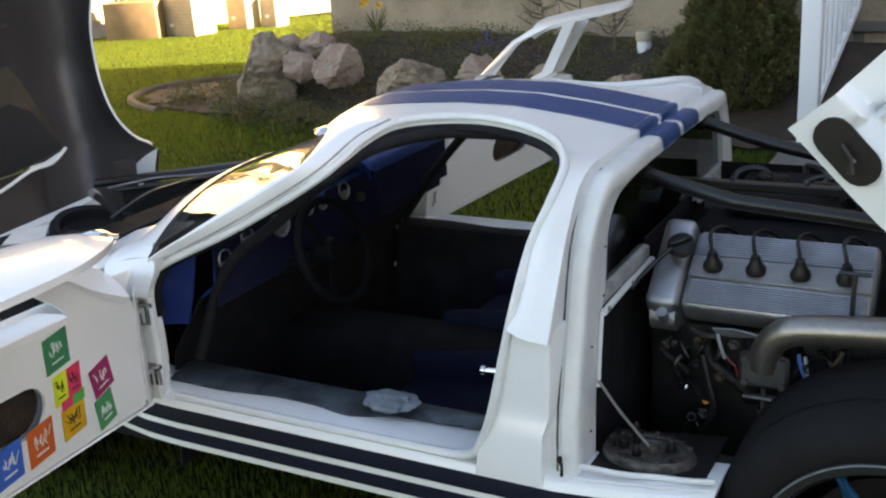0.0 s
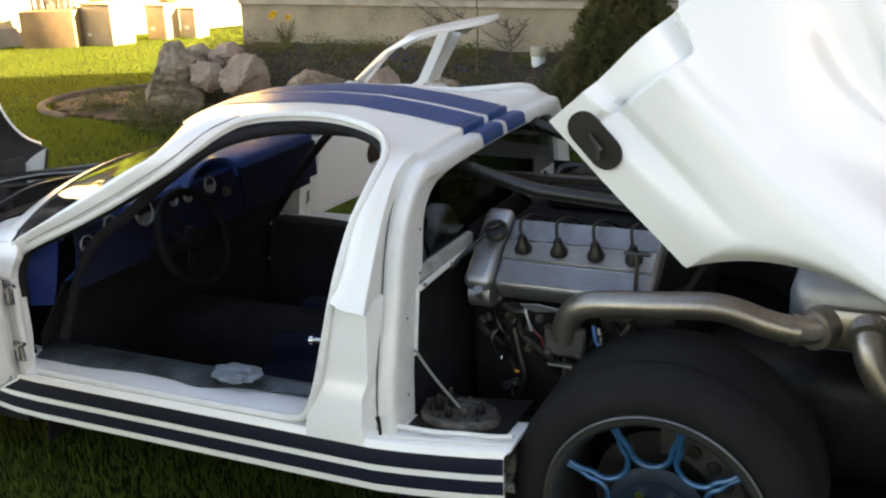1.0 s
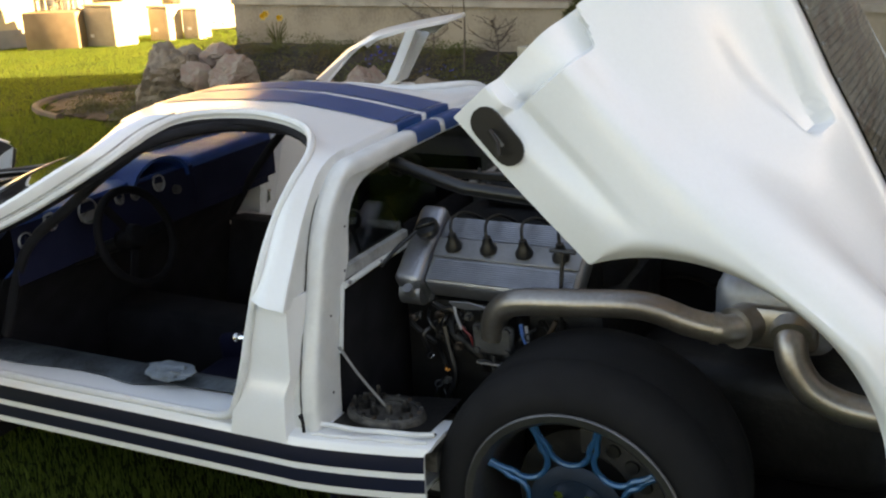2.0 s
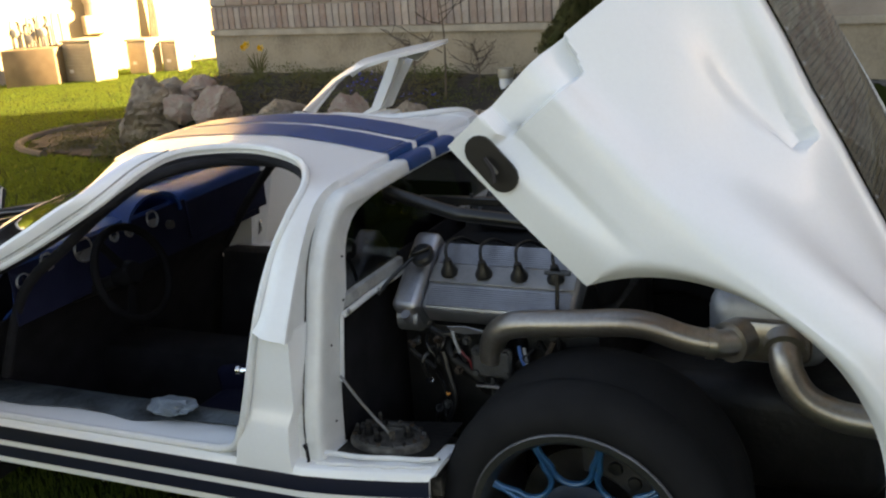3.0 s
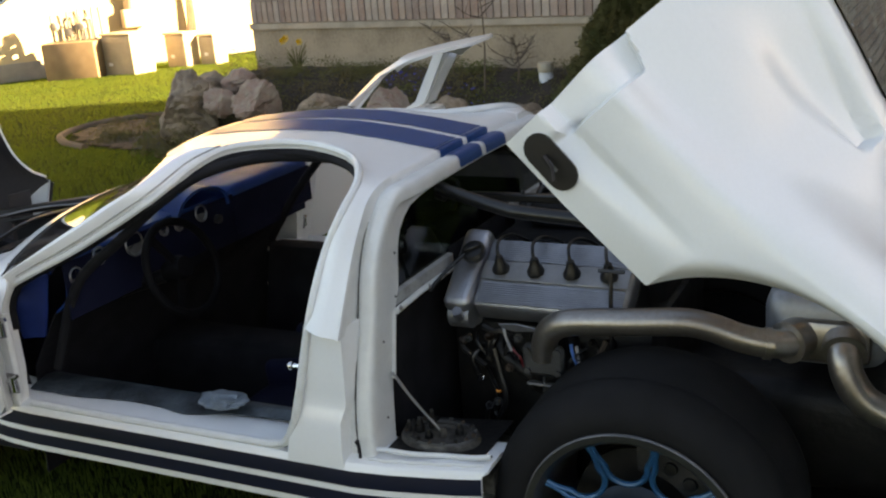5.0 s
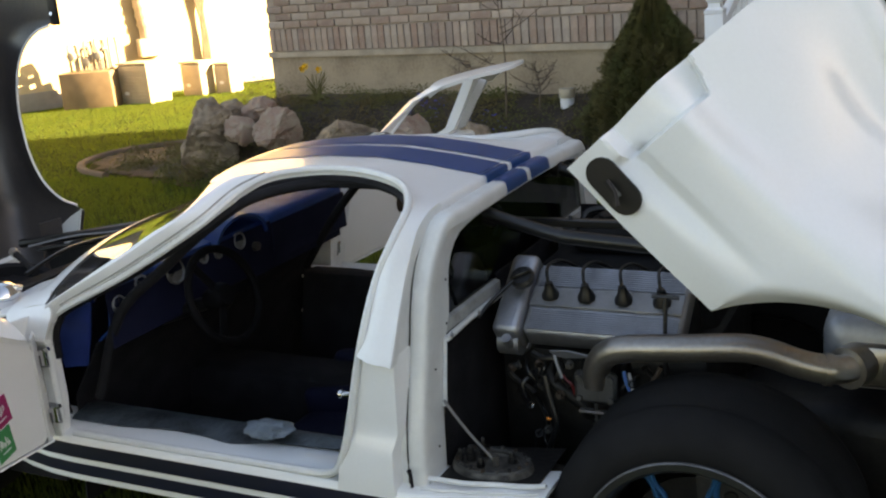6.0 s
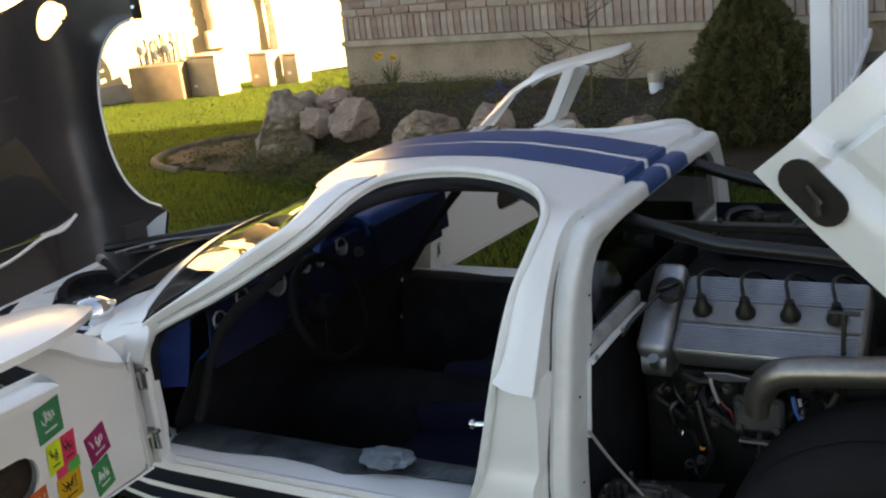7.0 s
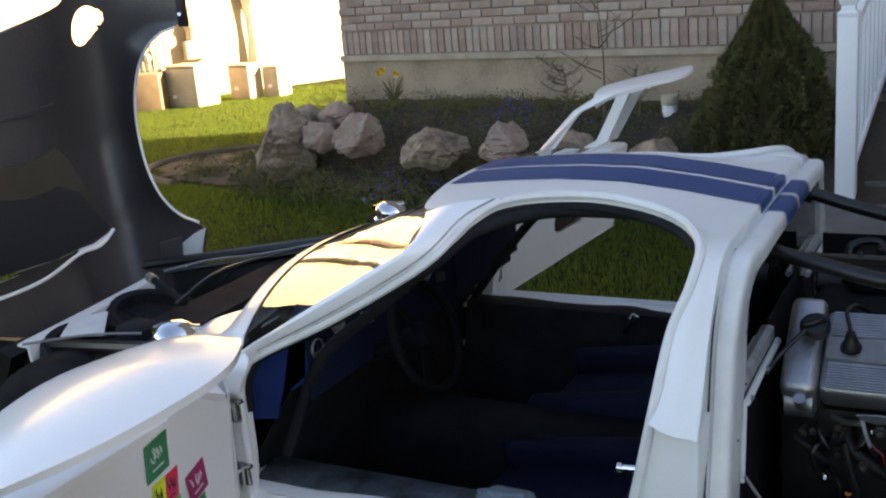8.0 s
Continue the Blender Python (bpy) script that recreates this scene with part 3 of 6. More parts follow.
# ---- porch stair with its rail ----
def make_stair():
    st = thing("porch_steps", (-0.1, 4.6, 0), "grey porch steps climbing towards the house", "steps", kind="structure")
    for k in range(6):
        part("step", box(-0.10, 2.4, 0.16 + 0.27 * k - 0.05, 0.16 + 0.27 * k + 0.3, 0.16 * k + 0.09, 0.16 * k + 0.16, 0.008, 1), WOOD_STEP, st)
        part("riser", box(-0.09, 2.4, 0.16 + 0.27 * k, 0.16 + 0.27 * k + 0.03, 0.16 * k - 0.1, 0.16 * k + 0.088), WOOD_STEP, st)
    part("landing", box(-0.3, 2.6, -0.75, 0.12, -0.1, 0.06, 0.01), WOOD_STEP, st, "concrete landing")
    rail = thing("porch_railing", (-0.29, 4.62, 0), "white vinyl porch railing with a capped newel post", "railing", kind="structure")
    part("newel_post", box(-0.055, 0.055, -0.055, 0.055, 0.05, 1.13, 0.006), VINYL, rail)
    cap = lathe([(0.078, 1.13), (0.08, 1.15), (0.055, 1.165), (0.05, 1.19), (0.07, 1.21), (0.068, 1.25), (0.045, 1.29), (0.0, 1.31)], 4)
    part("post_cap", moved(cap, Matrix.Rotation(radians(45), 4, "Z")), VINYL, rail)
    slope = 0.16 / 0.27

    def bar(z0, h, name):
        bm = box(-0.025, 0.025, 0.05, 1.65, -h / 2, h / 2, 0.005, 1)
        for v in bm.verts:
            v.co.z += z0 + (v.co.y - 0.05) * slope
            v.co.x += v.co.y * 0.12
        part(name, bm, VINYL, rail)

    bar(1.02, 0.07, "top_rail")
    bar(0.22, 0.06, "bottom_rail")
    for k in range(14):
        y = 0.13 + k * 0.108
        z = 0.22 + (y - 0.05) * slope
        part("baluster", box(-0.016 + y * 0.12, 0.016 + y * 0.12, y - 0.016, y + 0.016, z, z + 0.8, 0.003, 1), VINYL, rail)
    part("far_post", box(0.14, 0.25, 1.62, 1.73, 0.9, 2.2, 0.006), VINYL, rail)


make_stair()


# ---- the neighbour's house in the sun, with its machines ----
N_AT = Matrix.Translation((-10.3, 10.5, -0.25)) @ Matrix.Rotation(radians(62), 4, "Z")


def make_neighbour():
    h = thing("neighbour_house", N_AT, "sunlit cream house wall beyond the lawn", "house", kind="structure")
    part("wall", box(-9, 12, 1.6, 2.2, -0.5, 5.5), SIDING, h)
    part("base_course", box(-9, 12, 1.57, 1.598, -0.5, 0.35), CONCRETE, h)
    part("roof", box(-9.5, 12.5, 1.1, 6, 5.5, 5.7), GREY_METAL, h)


make_neighbour()


# unseen plain wall, added to keep the low warm sky off the car
tagged(part("east_sky_blocker", box(10.0, 10.25, -9.0, 8.5, -0.3, 3.3), SIDING), "unseen plain wall added to block the low sky", "wall", kind="structure")


def make_ac(x, y, w, d, hgt, label):
    u = thing("air_conditioner", Matrix.Translation((x, y, -0.23)) @ Matrix.Rotation(radians(-6), 4, "Z"), label, "air conditioner", "outdoor cooling units")
    part("base_pad", box(-w / 2 - 0.05, w / 2 + 0.05, -d / 2 - 0.05, d / 2 + 0.05, -0.06, 0.03, 0.01), CONCRETE, u)
    part("casing", box(-w / 2, w / 2, -d / 2, d / 2, 0.032, hgt, 0.03, 3), AC_PAINT, u)
    part("top_cover", box(-w / 2 - 0.012, w / 2 + 0.012, -d / 2 - 0.012, d / 2 + 0.012, hgt + 0.002, hgt + 0.035, 0.012), AC_PAINT, u)
    for k in range(9):
        z = 0.14 + k * (hgt - 0.24) / 8
        part("louvre", box(-w / 2 + 0.06, w / 2 - 0.06, -d / 2 - 0.01, -d / 2 - 0.001, z, z + 0.018), AC_PAINT, u)
        part("louvre", box(w / 2 + 0.001, w / 2 + 0.01, -d / 2 + 0.06, d / 2 - 0.06, z, z + 0.018), AC_PAINT, u)
    part("nameplate", box(-w / 2 + 0.12, -w / 2 + 0.2, -d / 2 - 0.013, -d / 2 - 0.003, 0.2, 0.25), VINYL, u)


make_ac(-10.49, 10.77, 0.66, 0.46, 0.66, "beige air conditioner standing on a pad by the sunlit wall")
make_ac(-10.07, 11.55, 0.44, 0.32, 0.56, "beige air conditioner farther along the sunlit wall")
make_ac(-9.62, 11.76, 0.34, 0.30, 0.50, "smaller beige air conditioner against the sunlit wall")


def make_meter():
    u = thing("utility_cabinet", Matrix.Translation((-11.15, 10.45, -0.23)) @ Matrix.Rotation(radians(20), 4, "Z"), "grey utility cabinet with gas pipes and meters", "utility cabinet")
    part("cabinet", box(-0.5, 0.35, -0.3, 0.3, -0.05, 0.62, 0.02), CABINET_BROWN, u)
    for k, (x, hh) in enumerate([(-0.4, 0.98), (-0.31, 0.80), (-0.2, 0.92), (-0.13, 1.02), (-0.05, 0.82), (0.05, 1.04), (0.12, 0.90), (0.28, 1.06)]):
        part("pipe", tube(spline([(x, 0, 0.6), (x, 0, hh), (x + 0.03, 0.04, hh + 0.04), (x + 0.06, 0.12, hh + 0.02), (x + 0.06, 0.14, 0.6)], 4), 0.022, 8), GREY_METAL, u)
    for x, z in [(-0.34, 0.86), (-0.10, 0.76), (0.10, 0.84)]:
        part("meter", moved(lathe([(0.0, -0.06), (0.065, -0.06), (0.075, 0), (0.06, 0.05), (0.0, 0.06)], 18), Matrix.Translation((x, -0.05, z)) @ Matrix.Rotation(radians(90), 4, "X")), GREY_METAL, u)
    w = thing("wall_duct", N_AT @ Matrix.Translation((0.75, 1.5, 0.9)), "ribbed insulated line duct on the sunlit wall", "duct")
    bm = tube([(0, 0, 0), (0, 0, 0.25), (-0.1, 0, 1.2), (-0.15, 0, 2.6)], [0.14, 0.13, 0.12, 0.12], 12)
    for k in range(14):
        bm = join(bm, tube([(-0.01 - 0.06 * k / 6, 0, 0.3 + 0.15 * k), (-0.01 - 0.06 * k / 6, 0, 0.36 + 0.15 * k)], 0.15, 12))
    part("duct", bm, AC_PAINT, w)
    part("duct_box", box(-0.2, 0.22, -0.12, 0.08, -0.2, 0.1, 0.02), AC_PAINT, w)
    v = thing("climbing_vine", N_AT @ Matrix.Translation((1.7, 1.5, 0.0)), "dry tangled vine climbing the sunlit wall", "vine")
    for k in range(16):
        x = random.uniform(-0.1, 0.1)
        part("stem", (tube(spline([(x, 0, 0), (x * 0.5 + 0.05, -0.03, 1.0), (random.uniform(-0.1, 0.2), 0, 2.0), (random.uniform(0, 0.3), 0, 3.2)], 4), 0.018, 5)), TWIG, v)


make_meter()
# ---- the car ----
car = thing("sports_car", (0, 0, 0), "low white sports car, blue stripes, doors and body shells open", "car")

# the door opening's rim on one side, from the sill's front round to its rear
OPENING = [(-1.045, 0.003, 0.46), (-1.03, 0.0, 0.53), (-1.03, 0.0, 0.66), (-1.028, 0.0, 0.72), (-1.014, 0.010, 0.762), (-0.985, 0.028, 0.793), (-0.80, 0.08, 0.88), (-0.61, 0.15, 0.99), (-0.56, 0.29, 1.055), (-0.50, 0.375, 1.080),
           (-0.33, 0.42, 1.083), (-0.15, 0.355, 1.070), (-0.05, 0.23, 1.048), (-0.042, 0.13, 0.99), (-0.07, 0.09, 0.91), (-0.09, 0.03, 0.78), (-0.131, 0.0, 0.576), (-0.158, 0.0, 0.505), (-0.176, 0.0, 0.474), (-0.21, 0.004, 0.460), (-0.27, 0.006, 0.455), (-0.60, 0.006, 0.453), (-1.0, 0.006, 0.453)]
# the screen's edge from its foot to the roof
SCREEN_EDGE = [(-1.005, 0.0, 0.814), (-0.865, 0.055, 0.898), (-0.785, 0.085, 0.944), (-0.71, 0.105, 0.987), (-0.648, 0.14, 1.022), (-0.652, 0.22, 1.046), (-0.69, 0.323, 1.06)]


def roof_z(x, y):
    c = lerp([(-0.80, 1.068), (-0.70, 1.079), (-0.6, 1.087), (-0.45, 1.093), (-0.3, 1.089), (-0.15, 1.070), (0.0, 1.044), (0.2, 1.0)], x)
    k = lerp([(-0.80, 0.16), (-0.6, 0.10), (-0.45, 0.08), (-0.3, 0.06), (-0.1, 0.05), (0.0, 0.045)], x)
    return c - k * (y - YC) ** 2 - far_drop(x, y)


def make_roof():
    edge = [(-0.69, 0.325), (-0.65, 0.335), (-0.58, 0.352), (-0.50, 0.375), (-0.41, 0.405), (-0.33, 0.42), (-0.24, 0.40), (-0.15, 0.355), (-0.10, 0.31), (-0.06, 0.29), (-0.02, 0.285), (0.0, 0.285)]
    rows = []
    for x in [-0.69 + 0.69 * k / 30 for k in range(31)]:
        y0 = lerp(edge, x)
        row = []
        for k in range(33):
            y = y0 + (2 * YC - 2 * y0) * k / 32
            px = x - 0.075 * math.sin(math.pi * k / 32) ** 0.6 * max(0, (-0.45 - x) / 0.24)
            row.append((px, y, roof_z(px, y)))
        rows.append(row)
    for dx, dz in ((0.003, -0.002), (0.005, -0.008), (0.005, -0.026)):
        rows.append([(p[0] + dx, p[1], p[2] + dz) for p in rows[30]])
    part("roof", sheet(rows), WHITE, car)
    def band(y0, y1, x0, x1, lift, name, material, dz=0.0):
        xs = [x0 + (x1 - x0) * k / 30 for k in range(31)]
        part(name, sheet([[(x, y0 + (y1 - y0) * j / 4, (roof_z(min(x, 0), y0 + (y1 - y0) * j / 4) + dz) + lift) for j in range(5)] for x in xs]), material, car)

    band(0.541, 0.677, -0.738, -0.012, 0.0022, "roof_stripe", BLUE)
    band(0.704, 0.839, -0.752, -0.012, 0.0022, "roof_stripe", BLUE)
    for y0, y1 in ((0.541, 0.677), (0.704, 0.839)):
        ys = [y0 + (y1 - y0) * q / 6 for q in range(7)]
        # the stripe's turned-down end and its run over the ledge behind
        part("roof_stripe_end", sheet([[(x, y, roof_z(0, y) + dz) for y in ys] for x, dz in ((-0.014, 0.0022), (0.001, 0.0022), (0.0045, 0.0005), (0.0065, -0.006), (0.0065, -0.022))]), BLUE, car)
        part("ledge_stripe", sheet([[(x, y, ledge_z(y) + dz) for y in ys] for x, dz in ((0.0150, 0.005), (0.0170, 0.0118), (0.0195, 0.0136), (0.0330, 0.0137), (0.0455, 0.0132), (0.0518, 0.0112), (0.0562, 0.0070), (0.0586, 0.0006), (0.0597, -0.008), (0.0604, -0.019))]), BLUE, car)


def ledge_z(y):
    return roof_z(0, y) - 0.024


make_roof()


def resample(pts, n):
    p = [Vector(q) for q in pts]
    ls = [0]
    for a, b in zip(p, p[1:]):
        ls.append(ls[-1] + (b - a).length)
    out = []
    for k in range(n):
        d = ls[-1] * k / (n - 1)
        i = max(j for j in range(len(ls) - 1) if ls[j] <= d + 1e-9)
        f = (d - ls[i]) / max(1e-9, ls[i + 1] - ls[i])
        out.append(p[i].lerp(p[i + 1], min(1, f)))
    return out


def make_side(far):
    """Pillars, sill and flanges on one side."""
    f = lambda pts: side_of(pts, far)
    # screen pillar: outer skin from the screen's edge to the opening's rim
    a = resample(spline(SCREEN_EDGE, 4), 22)
    b = resample(spline([(-1.0, 0.012, 0.775), (-0.97, 0.033, 0.80), (-0.80, 0.08, 0.88), (-0.61, 0.15, 0.99), (-0.56, 0.29, 1.055), (-0.50, 0.37, 1.083)], 4), 22)
    rows = []
    for k in range(6):
        t = k / 5
        rows.append(f([tuple(p.lerp(q, t) + Vector((0, -0.014 * math.sin(math.pi * t), 0.012 * math.sin(math.pi * t)))) for p, q in zip(a, b)]))
    part("screen_pillar", sheet(rows, 0.012), WHITE, car)
    for t, r in ((0.83, 0.0024), (0.93, 0.0018)):
        line = [p.lerp(q, t) + Vector((0, -0.014, 0.012)) * math.sin(math.pi * t) + Vector((0, -0.0012, 0.0012)) for p, q in zip(a, b)]
        part("pillar_gutter", tube(f([tuple(p) for p in spline(line[1:], 2)]), r, 6), GUTTER, car, "grey seal line along the pillar")
    # rolled rim round the opening
    rim = spline(OPENING, 6)
    part("door_rim", tube(f([tuple(p) for p in rim]), 0.010, 8), WHITE_ROUGH, car)
    def inward(p, d):
        k = max(0.0, min(1.0, (p.y - 0.1) / 0.15))
        return p + Vector((0, d * (1 - k), -d * (0.15 + 0.85 * k)))

    inner = [inward(p, 0.016) for p in rim]
    part("door_jamb", sheet([f([tuple(p) for p in rim]), f([tuple(inward(p, 0.008)) for p in rim]), f([tuple(p) for p in inner])], 0.004), WHITE_ROUGH, car)
    part("door_seal", tube(f([tuple(inward(p, 0.026)) for p in rim[12:-42]]), 0.013, 8), BLACK, car)
    # rear pillar, upper skin proud of the lower one
    edge = [(-0.115, 0.322, 1.0585), (-0.05, 0.23, 1.047), (-0.042, 0.13, 0.99), (-0.07, 0.09, 0.91), (-0.09, 0.03, 0.78), (-0.094, 0.012, 0.757)]
    seam = [(0.0, 0.30, 1.0382), (0.0, 0.25, 1.0345), (0.0, 0.21, 1.0245), (0.0, 0.165, 1.001), (0.0, 0.10, 0.925), (0.0, 0.052, 0.85), (0.0, 0.012, 0.78), (-0.002, -0.004, 0.742)]
    e, s = resample(spline(edge, 4), 14), resample(spline(seam, 4), 14)
    rows = [f([tuple(p.lerp(q, t) + Vector((0, -0.012 * math.sin(math.pi * min(t * 1.2, 1)), 0))) for p, q in zip(e, s)]) for t in (0, 0.12, 0.35, 0.6, 0.85, 1)]
    part("rear_pillar_upper", sheet(rows, 0.005), WHITE, car)
    edge = [(-0.095, 0.026, 0.765), (-0.099, 0.022, 0.725), (-0.115, 0.014, 0.65), (-0.131, 0.012, 0.576), (-0.15, 0.0, 0.54), (-0.165, -0.012, 0.47), (-0.17, -0.012, 0.43)]
    seam = [(-0.004, 0.018, 0.76), (-0.004, 0.012, 0.735), (-0.006, 0.010, 0.65), (-0.01, 0.010, 0.575), (-0.02, -0.004, 0.545), (-0.022, -0.010, 0.47), (-0.02, -0.010, 0.43)]
    e, s = resample(edge, 16), resample(seam, 16)
    rows = [f([tuple(p.lerp(q, t)) for p, q in zip(e, s)]) for t in (0, 0.5, 1)]
    rows.append(f([(q.x + 0.004, q.y + 0.075, q.z) for q in s]))
    part("rear_pillar_lower", sheet(rows, 0.008), WHITE, car)
    # flank of the pillar, turned in towards the channel
    root = resample(spline([(0.008, 0.33, 1.014), (0.007, 0.24, 1.008), (0.003, 0.198, 0.983), (-0.006, 0.152, 0.918), (-0.006, 0.12, 0.85), (-0.006, 0.10, 0.785), (-0.006, 0.088, 0.742)], 4), 14)
    crest = resample(spline([(0.002, 0.32, 1.036), (0.001, 0.25, 1.0325), (0.0, 0.21, 1.0220), (0.0, 0.165, 0.999), (0.0, 0.10, 0.923), (0.0, 0.052, 0.848), (0.0, 0.012, 0.778), (-0.002, -0.002, 0.742)], 4), 14)
    part("pillar_flank", sheet([f([tuple(p.lerp(q, t)) for p, q in zip(crest, root)]) for t in (0, 0.33, 0.66, 1)], 0.005), WHITE_ROUGH, car)
    # shut-line channel behind the pillar: groove and rolled bead
    line = resample(spline([(0.002, y, ledge_z(y)) for y in (YC, 0.58, 0.46, 0.36, 0.30)] + [(-0.002, 0.245, 1.012), (-0.005, 0.205, 0.992), (-0.008, 0.152, 0.925), (-0.008, 0.118, 0.85), (-0.008, 0.096, 0.765), (-0.008, 0.062, 0.64), (-0.008, 0.042, 0.55), (-0.008, 0.034, 0.44)], 4), 60)
    prof = [(-0.012, -0.008), (-0.002, -0.005), (0.006, -0.004), (0.012, -0.0045), (0.0145, -0.009), (0.017, -0.0112), (0.030, -0.0115), (0.042, -0.0110), (0.0475, -0.0092), (0.0515, -0.0055), (0.0538, 0.0), (0.0548, 0.008), (0.0555, 0.020)]

    def down(p, w):
        k = max(0.0, min(1.0, (p.y - 0.13) / 0.12))
        return Vector((0, w * (1 - k), -w * k))

    rows = [f([tuple(p + Vector((u * (0.9 + 0.12 * max(0.0, min(1.0, (p.y - 0.15) / 0.12))), 0, 0)) + down(p, w)) for p in line]) for u, w in prof]
    part("shut_flange", sheet(rows, 0.005), WHITE_ROUGH, car)
    part("channel_sealant", tube(f([tuple(p + Vector((0.004, 0, 0)) + down(p, -0.004 + 0.001 * math.sin(k * 1.9))) for k, p in enumerate(line[22:])]), 0.0022, 5), GRIME, car, "grey weathered sealant in the channel")
    # rear frame face, with rivets
    out = resample(spline([(0.041, 0.042, 0.44), (0.041, 0.047, 0.55), (0.041, 0.067, 0.64), (0.041, 0.10, 0.765), (0.041, 0.122, 0.85), (0.041, 0.152, 0.92), (0.044, 0.20, 0.984), (0.050, 0.25, 1.004), (0.054, 0.42, 1.010), (0.054, YC, 1.014)], 4), 30)
    inn = resample(spline([(0.041, 0.128, 0.44), (0.041, 0.136, 0.56), (0.041, 0.152, 0.65), (0.041, 0.176, 0.74), (0.041, 0.206, 0.80), (0.041, 0.216, 0.87), (0.041, 0.232, 0.92), (0.044, 0.275, 0.963), (0.050, 0.33, 0.981), (0.054, 0.42, 0.990), (0.054, YC, 0.995)], 4), 30)
    part("rear_frame", sheet([f([tuple(p) for p in out]), f([tuple(p) for p in inn]), f([(p.x - 0.024, p.y, p.z) for p in inn])], 0.004), WHITE_ROUGH, car)
    for y, z in [(0.196, 0.883), (0.182, 0.783), (0.110, 0.70), (0.095, 0.52)]:
        part("rivet", moved(lathe([(0, 0.003), (0.002, 0.002), (0.003, 0)], 8), Matrix.Translation(mir((0.0445, y, z)) if far else (0.0445, y, z)) @ Matrix.Rotation(radians(90), 4, "Y")), BLACK, car)
    # panel below the window: grey instead of white, with its shade in the colour
    part("bulkhead_panel", sheet([f([(0.040, y, z) for y in (0.176, 0.26, 0.38, 0.50)]) for z in (0.758, 0.785)] + [f([(0.026, y, 0.788) for y in (0.176, 0.26, 0.38, 0.50)])], 0.004), GUTTER, car, "strip below the bulkhead window, its shade put in as grey")
    part("window_rail", join(tube(f([(0.050, 0.168, 0.752), (0.050, 0.30, 0.757), (0.050, 0.49, 0.757)]), 0.0075, 8), tube(f([(0.046, 0.166, 0.752), (0.046, 0.148, 0.66), (0.046, 0.138, 0.60)]), 0.005, 8)), WHITE_ROUGH, car, "white tubular rail under the window")
    for y in (0.18, 0.33):
        part("rail_bolt", moved(lathe([(0.0, 0.006), (0.005, 0.004), (0.007, 0)], 6), Matrix.Translation(f([(0.056, y, 0.757)])[0]) @ Matrix.Rotation(radians(90), 4, "Y")), ALLOY_DULL, car)
    # sill
    prof = [(0.135, 0.448), (0.10, 0.452), (0.06, 0.454), (0.02, 0.452), (-0.002, 0.446), (-0.010, 0.434), (-0.012, 0.40), (-0.012, 0.338), (-0.008, 0.322), (0.006, 0.312), (0.05, 0.307), (0.10, 0.304), (0.14, 0.302)]
    bend = lambda x: 0.055 * max(0, (x - 0.0) / 0.3) ** 1.3 if x > 0 else (0.05 * ((-1.0 - x) / 0.3) ** 2 if x < -1.0 else 0)
    xs = [-1.30, -1.2, -1.1, -1.0, -0.8, -0.6, -0.4, -0.2, -0.1, 0.0, 0.08, 0.16, 0.24, 0.305]
    rows = [f([(x - (0.03 if x > 0.3 and z < 0.32 else 0) - (0.012 if x > 0.3 and z < 0.44 else 0), y + bend(x), z + (0.004 * noise.noise((x * 14, 0, 0)) if y > 0 else 0)) for y, z in prof]) for x in xs]
    sill = part("sill", sheet(rows, 0.012), WHITE, car, "white sill with two navy stripes")
    for z0, z1 in ((0.392, 0.430), (0.343, 0.375)):
        part("sill_stripe", sheet([f([(x - (0.012 if x > 0.3 else 0), y + bend(x), z) for y, z in ((-0.0135 + (0.0015 if z1 > 0.42 else 0), z1), (-0.0150, (z0 + z1) / 2), (-0.0150, z0))]) for x in xs], 0.0012), NAVY, sill)
    part("sill_seal", tube(f([(x, 0.033 + bend(x) + 0.004 * math.sin(x * 40), 0.464 + 0.003 * math.sin(x * 23)) for x in [0.02 + 0.02 * k for k in range(15)]]), 0.006, 6), WHITE_ROUGH, sill)
    part("sealant", tube(f([(0.03 + 0.02 * k, 0.012 + bend(0.03 + 0.02 * k) + 0.003 * math.sin(k * 2.1), 0.4535) for k in range(14)]), 0.004, 6), WHITE_ROUGH, sill)
    part("rubber_strip", tube(f([(0.20 + 0.012 * k, 0.045 + bend(0.2 + 0.012 * k) + 0.004 * math.sin(k * 1.7), 0.458 + 0.002 * math.sin(k * 2.3)) for k in range(9)]), 0.003, 6), BLACK, sill)
    part("drain_pin", tube(f([(0.012, 0.012, 0.455), (0.014, 0.010, 0.478), (0.010, 0.008, 0.498)]), [0.004, 0.003, 0.006], 6), BLACK, sill)
    # carpeted step inside
    rows = []
    for i in range(24):
        x = -1.07 + 0.88 * i / 23
        edge = 0.064 + 0.058 * (i / 23) ** 1.3 - 0.026 * math.exp(-((x + 0.53) / 0.07) ** 2) + 0.010 * noise.noise((x * 6, 1, 2))
        rows.append(f([(x, edge, 0.4595), (x, edge + 0.012, 0.466), (x, 0.13 + 0.012 * i / 23, 0.474 + 0.004 * noise.noise((x * 9, 5, 0))), (x, 0.165, 0.468), (x, 0.175, 0.43), (x, 0.25, 0.16)]))
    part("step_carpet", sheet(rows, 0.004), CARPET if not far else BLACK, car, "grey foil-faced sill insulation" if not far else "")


make_side(False)
make_side(True)


